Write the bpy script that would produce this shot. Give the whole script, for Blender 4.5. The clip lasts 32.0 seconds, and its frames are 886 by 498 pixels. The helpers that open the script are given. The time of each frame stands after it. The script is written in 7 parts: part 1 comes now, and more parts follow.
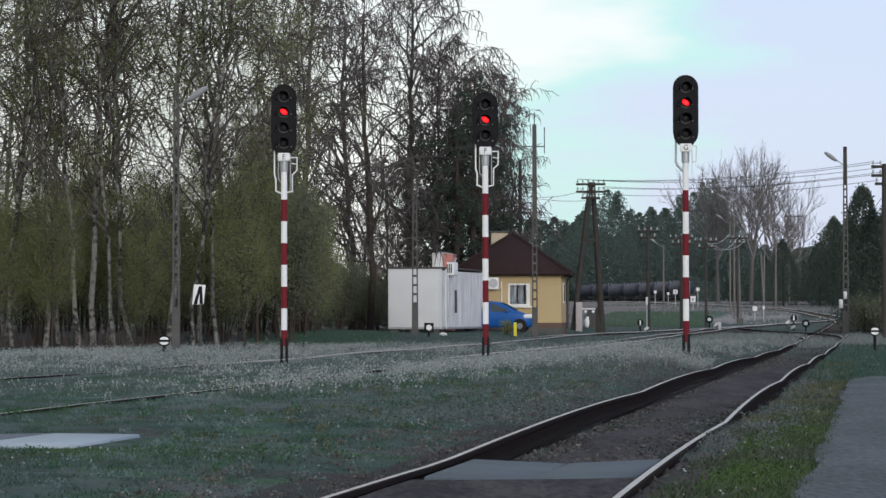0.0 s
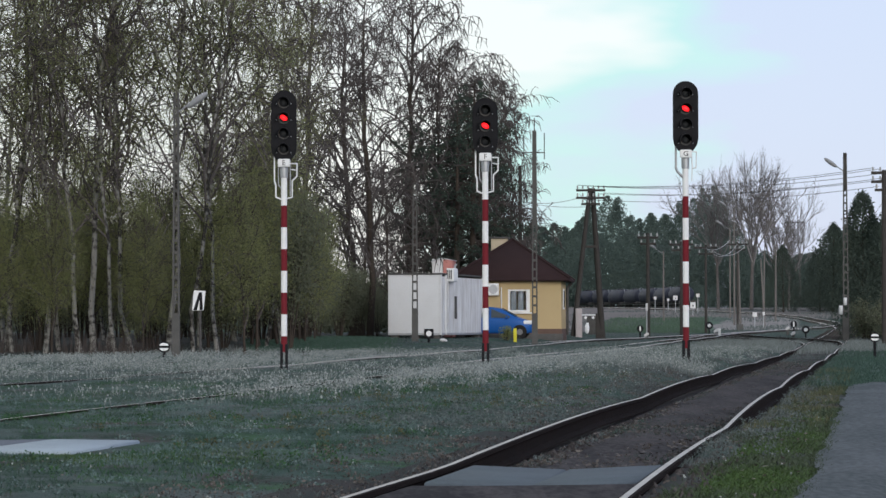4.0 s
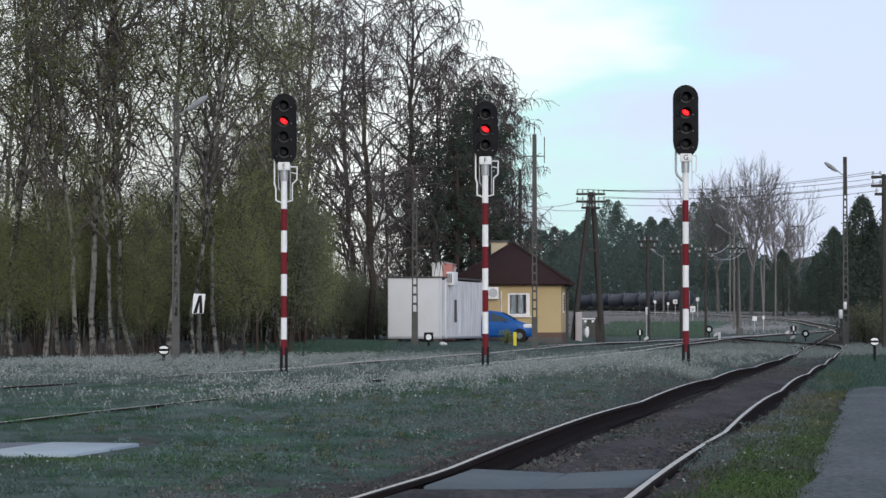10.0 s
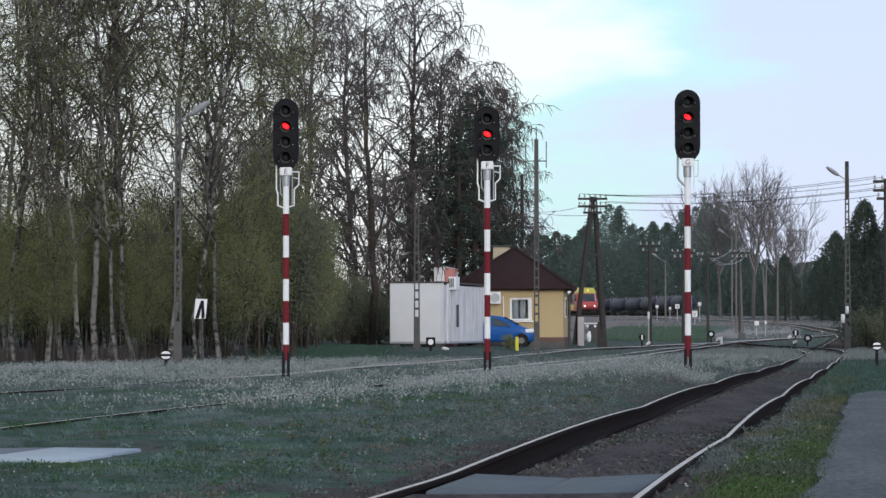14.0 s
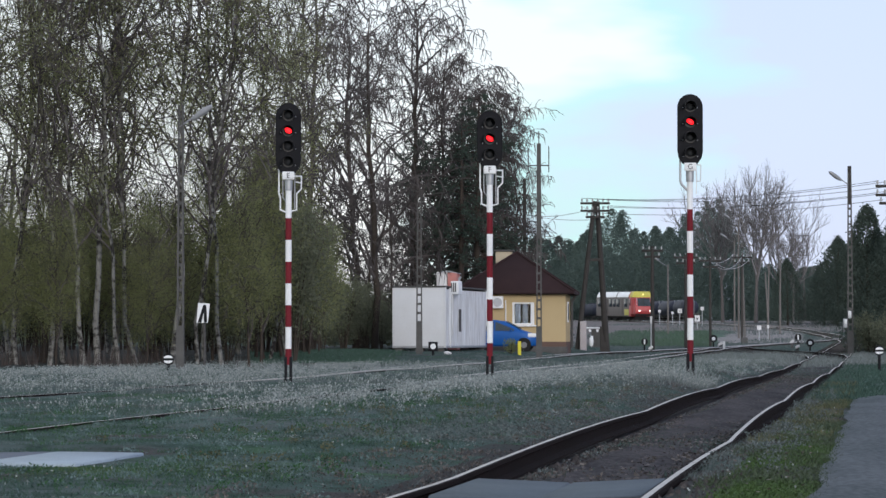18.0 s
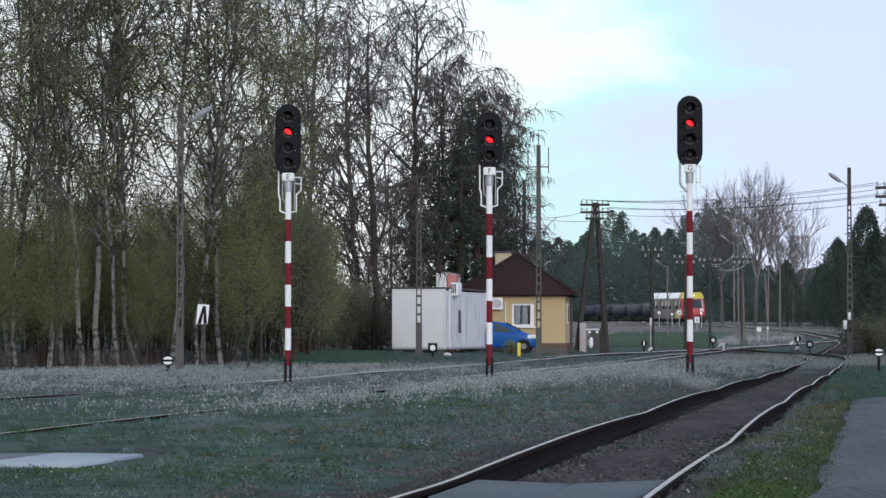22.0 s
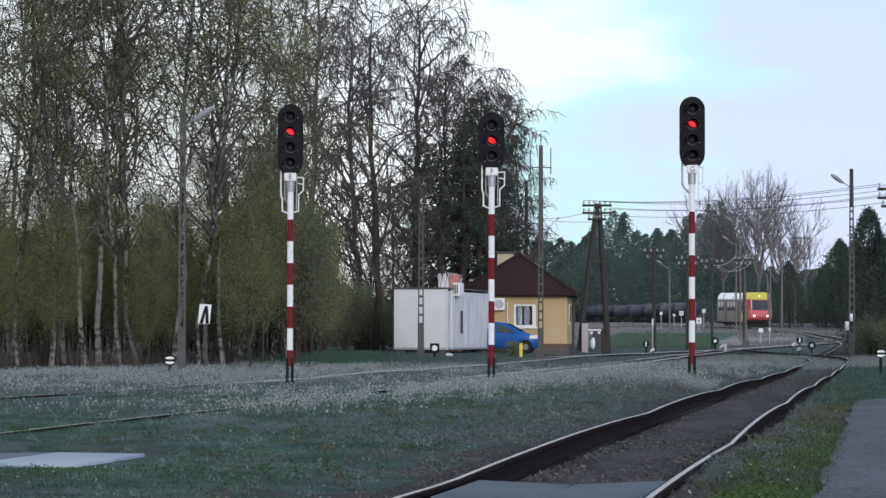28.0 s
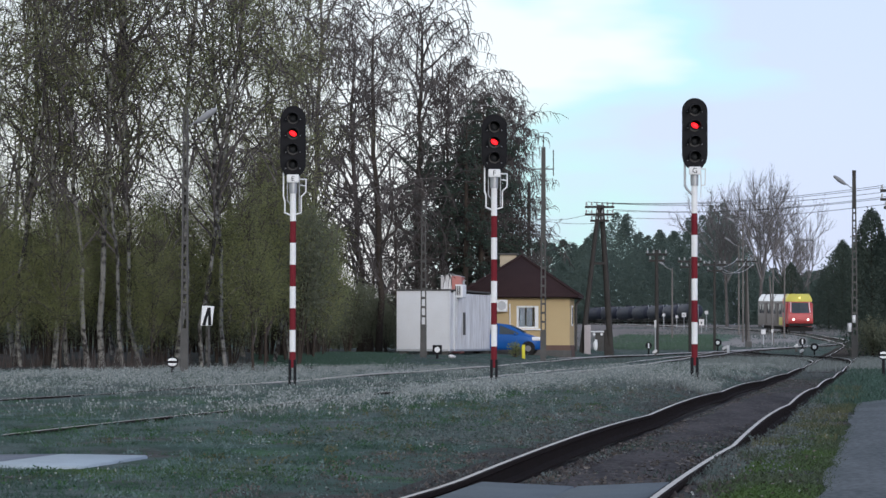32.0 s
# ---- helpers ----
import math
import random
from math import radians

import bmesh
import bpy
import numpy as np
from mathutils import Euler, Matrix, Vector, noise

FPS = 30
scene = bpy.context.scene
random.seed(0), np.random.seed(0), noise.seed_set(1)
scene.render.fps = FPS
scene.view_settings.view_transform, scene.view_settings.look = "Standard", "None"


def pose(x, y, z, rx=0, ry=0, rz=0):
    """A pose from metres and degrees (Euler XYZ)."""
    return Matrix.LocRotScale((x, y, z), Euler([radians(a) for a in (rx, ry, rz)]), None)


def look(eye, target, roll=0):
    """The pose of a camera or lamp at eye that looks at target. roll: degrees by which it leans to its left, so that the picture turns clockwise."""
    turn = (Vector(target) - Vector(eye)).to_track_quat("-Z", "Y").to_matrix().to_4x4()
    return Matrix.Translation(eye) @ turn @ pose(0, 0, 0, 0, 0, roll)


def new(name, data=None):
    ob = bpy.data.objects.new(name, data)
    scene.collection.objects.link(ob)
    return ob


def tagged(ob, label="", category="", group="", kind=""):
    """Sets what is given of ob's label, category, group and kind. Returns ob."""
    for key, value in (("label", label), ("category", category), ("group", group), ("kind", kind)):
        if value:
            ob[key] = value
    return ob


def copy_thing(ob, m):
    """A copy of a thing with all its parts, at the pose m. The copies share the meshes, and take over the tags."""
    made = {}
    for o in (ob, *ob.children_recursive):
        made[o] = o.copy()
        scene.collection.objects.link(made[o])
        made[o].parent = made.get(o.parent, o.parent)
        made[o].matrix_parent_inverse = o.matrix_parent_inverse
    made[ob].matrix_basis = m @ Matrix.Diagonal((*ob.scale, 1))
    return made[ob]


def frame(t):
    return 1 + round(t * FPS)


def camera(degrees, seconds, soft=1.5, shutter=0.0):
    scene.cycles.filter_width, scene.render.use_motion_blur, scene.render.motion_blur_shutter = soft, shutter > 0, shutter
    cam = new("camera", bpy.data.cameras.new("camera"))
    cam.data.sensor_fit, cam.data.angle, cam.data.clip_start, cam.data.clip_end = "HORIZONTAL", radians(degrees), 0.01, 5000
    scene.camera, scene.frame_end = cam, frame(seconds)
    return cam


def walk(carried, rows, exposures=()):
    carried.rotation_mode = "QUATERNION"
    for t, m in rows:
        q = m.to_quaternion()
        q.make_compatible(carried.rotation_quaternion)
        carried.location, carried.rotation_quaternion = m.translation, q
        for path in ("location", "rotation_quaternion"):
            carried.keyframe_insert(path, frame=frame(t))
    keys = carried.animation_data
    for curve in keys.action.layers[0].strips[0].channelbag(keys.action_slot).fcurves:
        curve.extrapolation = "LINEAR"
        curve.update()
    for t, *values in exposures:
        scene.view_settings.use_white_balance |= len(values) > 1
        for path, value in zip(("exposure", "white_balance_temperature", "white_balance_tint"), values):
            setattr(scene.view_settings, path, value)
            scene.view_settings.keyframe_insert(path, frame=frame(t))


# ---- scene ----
cam = camera(17.82, 32.0, soft=1.5)
CAM_ROWS = [
    (0, 91.4275, 0.104, 0.0064), (1, 91.4324, 0.065, 0.0043), (2, 91.4428, 0.044, 0.0046), (2.5, 91.4603, 0.051, 0.0053),
    (3, 91.4894, 0.057, 0.0056), (3.5, 91.5219, 0.094, 0.0050), (5.5, 91.6046, 0.061, 0.0023), (6, 91.6146, 0.081, -0.0001),
    (7, 91.6185, 0.061, -0.0038), (8, 91.6221, 0.046, -0.0039), (9, 91.6252, 0.010, -0.0010), (10, 91.6209, 0.002, 0.0008),
    (11, 91.6213, 0.010, 0.0015), (12, 91.6339, 0.001, 0.0039), (12.5, 91.6551, 0.010, 0.0134), (13, 91.6782, 0.040, 0.0237),
    (13.5, 91.6997, 0.053, 0.0331), (14, 91.7204, 0.060, 0.0425), (14.5, 91.7432, 0.084, 0.0527), (16.5, 91.7959, 0.058, 0.0788),
    (17, 91.8026, 0.043, 0.0831), (18, 91.8098, 0.027, 0.0917), (19, 91.8213, 0.032, 0.0920), (20, 91.8265, 0.041, 0.0899),
    (21, 91.8337, 0.013, 0.0844), (22, 91.8372, -0.003, 0.0839), (23, 91.8375, -0.042, 0.0844), (24, 91.8331, -0.046, 0.0904),
    (25, 91.8339, -0.079, 0.0980), (25.5, 91.8354, -0.086, 0.1032), (27.5, 91.8450, -0.112, 0.1213), (28, 91.8445, -0.128, 0.1231),
    (29, 91.8501, -0.117, 0.1301), (29.5, 91.8566, -0.146, 0.1413), (30, 91.8630, -0.139, 0.1512), (30.5, 91.8686, -0.122, 0.1593),
    (31, 91.8730, -0.123, 0.1674), (32, 91.8770, -0.118, 0.1757)]
walk(cam, [(t, pose(0, 0, 0.93, rx, ry, rz)) for t, rx, ry, rz in CAM_ROWS], exposures=[(0, 0.0, 6280, 6), (3, 0.0, 6280, 6), (6, 0.05, 6250, 6), (14, 0.07, 6100, 7), (24, 0.10, 6000, 8), (28, 0.10, 6000, 8), (32, 0.07, 6000, 8)])

# ---- world and light: a bright thinly clouded evening sky ----
world = bpy.data.worlds.new("evening_sky")
scene.world = world
world.use_nodes = True
wt = world.node_tree
wt.nodes.clear()
w_out = wt.nodes.new("ShaderNodeOutputWorld")
w_sky = wt.nodes.new("ShaderNodeTexSky")
w_sky.sky_type = "NISHITA"
w_sky.sun_disc = False
w_sky.sun_elevation = radians(10)
w_sky.sun_rotation = radians(163)
w_bg = wt.nodes.new("ShaderNodeBackground")
w_bg.inputs["Strength"].default_value = 0.03
wt.links.new(w_sky.outputs[0], w_bg.inputs["Color"])
w_co = wt.nodes.new("ShaderNodeTexCoord")
w_map = wt.nodes.new("ShaderNodeMapping")
w_map.inputs["Scale"].default_value = (7.0, 7.0, 24.0)
w_map.inputs["Location"].default_value = (0.35, 0.0, 0.2)
w_noise = wt.nodes.new("ShaderNodeTexNoise")
w_noise.inputs["Scale"].default_value = 1.1
w_noise.inputs["Detail"].default_value = 4.0
w_ramp = wt.nodes.new("ShaderNodeValToRGB")
w_ramp.color_ramp.elements[0].position = 0.15
w_ramp.color_ramp.elements[0].color = (0.68, 0.725, 0.97, 1)
w_mid = w_ramp.color_ramp.elements.new(0.38)
w_mid.color = (0.61, 0.88, 0.90, 1)
w_ramp.color_ramp.elements[2].position = 0.62
w_ramp.color_ramp.elements[2].color = (1.0, 0.985, 1.0, 1)
w_cloud = wt.nodes.new("ShaderNodeBackground")
w_cloud.inputs["Strength"].default_value = 0.83
w_add = wt.nodes.new("ShaderNodeAddShader")
wt.links.new(w_co.outputs["Generated"], w_map.inputs["Vector"])
wt.links.new(w_map.outputs[0], w_noise.inputs["Vector"])
w_sep = wt.nodes.new("ShaderNodeSeparateXYZ")
wt.links.new(w_co.outputs["Generated"], w_sep.inputs[0])
w_glow = wt.nodes.new("ShaderNodeMath")
w_glow.operation = "MULTIPLY_ADD"
w_glow.inputs[1].default_value = -6.0
wt.links.new(w_sep.outputs["X"], w_glow.inputs[0])
w_gain = wt.nodes.new("ShaderNodeMath")
w_gain.operation = "MULTIPLY_ADD"
w_gain.inputs[1].default_value, w_gain.inputs[2].default_value = 1.6, -0.06
wt.links.new(w_noise.outputs["Fac"], w_gain.inputs[0])
wt.links.new(w_gain.outputs[0], w_glow.inputs[2])
wt.links.new(w_glow.outputs[0], w_ramp.inputs["Fac"])
wt.links.new(w_ramp.outputs[0], w_cloud.inputs["Color"])
wt.links.new(w_bg.outputs[0], w_add.inputs[0])
wt.links.new(w_cloud.outputs[0], w_add.inputs[1])
wt.links.new(w_add.outputs[0], w_out.inputs["Surface"])

sun_data = bpy.data.lights.new("sun", "SUN")
sun_data.energy, sun_data.angle, sun_data.color = 1.65, radians(20), (1.0, 0.94, 0.90)
sun = new("sun", sun_data)
sun.matrix_basis = look((42, -80, 28), (0, 60, 0))

# ---- materials ----
def material(name, base, second=None, rough=0.8, metal=0.0, scale=6.0, fine=60.0, bump=0.15, amount=0.6, object_random=0.0, spec=0.12, runs=None):
    """A surface whose colour wanders between two tones at two scales, with a fine relief."""
    m = bpy.data.materials.new(name)
    m.use_nodes = True
    t = m.node_tree
    b = t.nodes["Principled BSDF"]
    b.inputs["Roughness"].default_value = rough
    b.inputs["Metallic"].default_value = metal
    b.inputs["Specular IOR Level"].default_value = spec
    second = second or tuple(c * 0.7 for c in base)
    co = t.nodes.new("ShaderNodeTexCoord")
    n1 = t.nodes.new("ShaderNodeTexNoise")
    n1.inputs["Scale"].default_value, n1.inputs["Detail"].default_value = scale, 5.0
    n2 = t.nodes.new("ShaderNodeTexNoise")
    n2.inputs["Scale"].default_value, n2.inputs["Detail"].default_value = fine, 3.0
    where = co.outputs["Object"]
    if runs:
        mp = t.nodes.new("ShaderNodeMapping")
        mp.inputs["Scale"].default_value = runs
        t.links.new(where, mp.inputs["Vector"])
        where = mp.outputs[0]
    t.links.new(where, n1.inputs["Vector"])
    t.links.new(where, n2.inputs["Vector"])
    avg = t.nodes.new("ShaderNodeMath")
    avg.operation = "ADD"
    t.links.new(n1.outputs["Fac"], avg.inputs[0])
    t.links.new(n2.outputs["Fac"], avg.inputs[1])
    r = t.nodes.new("ShaderNodeMapRange")
    r.inputs["From Min"].default_value, r.inputs["From Max"].default_value = 0.72, 1.28
    r.inputs["To Min"].default_value, r.inputs["To Max"].default_value = 0.5 - amount / 2, 0.5 + amount / 2
    t.links.new(avg.outputs[0], r.inputs["Value"])
    mix = t.nodes.new("ShaderNodeMix")
    mix.data_type = "RGBA"
    mix.inputs["A"].default_value, mix.inputs["B"].default_value = (*base, 1), (*second, 1)
    last = r.outputs[0]
    if object_random:
        oi = t.nodes.new("ShaderNodeObjectInfo")
        ma = t.nodes.new("ShaderNodeMath")
        ma.operation = "MULTIPLY_ADD"
        ma.inputs[1].default_value, ma.inputs[2].default_value = object_random, -object_random / 2
        t.links.new(oi.outputs["Random"], ma.inputs[0])
        ad = t.nodes.new("ShaderNodeMath")
        ad.operation = "ADD"
        ad.use_clamp = True
        t.links.new(ma.outputs[0], ad.inputs[0])
        t.links.new(last, ad.inputs[1])
        last = ad.outputs[0]
    t.links.new(last, mix.inputs["Factor"])
    t.links.new(mix.outputs["Result"], b.inputs["Base Color"])
    if bump:
        bp = t.nodes.new("ShaderNodeBump")
        bp.inputs["Strength"].default_value, bp.inputs["Distance"].default_value = bump, 0.02
        t.links.new(n2.outputs["Fac"], bp.inputs["Height"])
        t.links.new(bp.outputs[0], b.inputs["Normal"])
    return m


def glow_material(name, colour, strength):
    m = bpy.data.materials.new(name)
    m.use_nodes = True
    b = m.node_tree.nodes["Principled BSDF"]
    b.inputs["Base Color"].default_value = (*colour, 1)
    b.inputs["Emission Color"].default_value = (*colour, 1)
    b.inputs["Emission Strength"].default_value = strength
    return m


def glass_material(name, tint, rough=0.05):
    m = bpy.data.materials.new(name)
    m.use_nodes = True
    b = m.node_tree.nodes["Principled BSDF"]
    b.inputs["Base Color"].default_value = (*tint, 1)
    b.inputs["Roughness"].default_value = rough
    b.inputs["Specular IOR Level"].default_value = 0.06
    return m


def clear_glass(name):
    m = bpy.data.materials.new(name)
    m.use_nodes = True
    b = m.node_tree.nodes["Principled BSDF"]
    b.inputs["Base Color"].default_value = (0.85, 0.90, 0.95, 1)
    b.inputs["Roughness"].default_value = 0.02
    b.inputs["Transmission Weight"].default_value = 1.0
    b.inputs["IOR"].default_value = 1.25
    return m


def leaf_material(name, tone_a, tone_b, rough=0.7, thin=0.22):
    """Foliage and twigs, whose separate pieces differ a little in tone."""
    m = bpy.data.materials.new(name)
    m.use_nodes = True
    t = m.node_tree
    b = t.nodes["Principled BSDF"]
    b.inputs["Roughness"].default_value = rough
    b.inputs["Specular IOR Level"].default_value = 0.15
    g = t.nodes.new("ShaderNodeNewGeometry")
    mix = t.nodes.new("ShaderNodeMix")
    mix.data_type = "RGBA"
    mix.inputs["A"].default_value, mix.inputs["B"].default_value = (*tone_a, 1), (*tone_b, 1)
    t.links.new(g.outputs["Random Per Island"], mix.inputs["Factor"])
    t.links.new(mix.outputs["Result"], b.inputs["Base Color"])
    if thin:
        tr = t.nodes.new("ShaderNodeBsdfTranslucent")
        t.links.new(mix.outputs["Result"], tr.inputs["Color"])
        blend = t.nodes.new("ShaderNodeMixShader")
        blend.inputs[0].default_value = thin
        t.links.new(b.outputs[0], blend.inputs[1])
        t.links.new(tr.outputs[0], blend.inputs[2])
        t.links.new(blend.outputs[0], t.nodes["Material Output"].inputs["Surface"])
    return m


def ground_material():
    m = bpy.data.materials.new("meadow_ground")
    m.use_nodes = True
    t = m.node_tree
    b = t.nodes["Principled BSDF"]
    b.inputs["Roughness"].default_value = 0.95
    b.inputs["Specular IOR Level"].default_value = 0.1
    co = t.nodes.new("ShaderNodeTexCoord")
    def noise_node(scale, detail=5.0):
        n = t.nodes.new("ShaderNodeTexNoise")
        n.inputs["Scale"].default_value, n.inputs["Detail"].default_value = scale, detail
        t.links.new(co.outputs["Object"], n.inputs["Vector"])
        return n
    def mix_node(a, bcol, fac):
        n = t.nodes.new("ShaderNodeMix")
        n.data_type = "RGBA"
        for key, v in (("A", a), ("B", bcol)):
            if isinstance(v, tuple):
                n.inputs[key].default_value = (*v, 1)
            else:
                t.links.new(v, n.inputs[key])
        t.links.new(fac, n.inputs["Factor"])
        return n.outputs["Result"]
    def ramp_node(src, lo, hi):
        n = t.nodes.new("ShaderNodeMapRange")
        n.inputs["From Min"].default_value, n.inputs["From Max"].default_value = lo, hi
        t.links.new(src, n.inputs["Value"])
        return n.outputs[0]
    big, mid, small = noise_node(0.22), noise_node(0.5), noise_node(14.0)
    tuft, moss = noise_node(2.4), noise_node(0.75)
    c = mix_node((0.036, 0.066, 0.055), (0.070, 0.086, 0.084), ramp_node(big.outputs["Fac"], 0.42, 0.60))
    c = mix_node(c, (0.050, 0.043, 0.044), ramp_node(mid.outputs["Fac"], 0.55, 0.66))
    c = mix_node(c, (0.034, 0.082, 0.036), ramp_node(moss.outputs["Fac"], 0.56, 0.68))
    c = mix_node(c, (0.018, 0.038, 0.028), ramp_node(tuft.outputs["Fac"], 0.50, 0.66))
    c = mix_node(c, (0.078, 0.104, 0.100), ramp_node(small.outputs["Fac"], 0.56, 0.74))
    t.links.new(c, b.inputs["Base Color"])
    bp = t.nodes.new("ShaderNodeBump")
    bp.inputs["Strength"].default_value, bp.inputs["Distance"].default_value = 0.8, 0.06
    t.links.new(small.outputs["Fac"], bp.inputs["Height"])
    t.links.new(bp.outputs[0], b.inputs["Normal"])
    return m


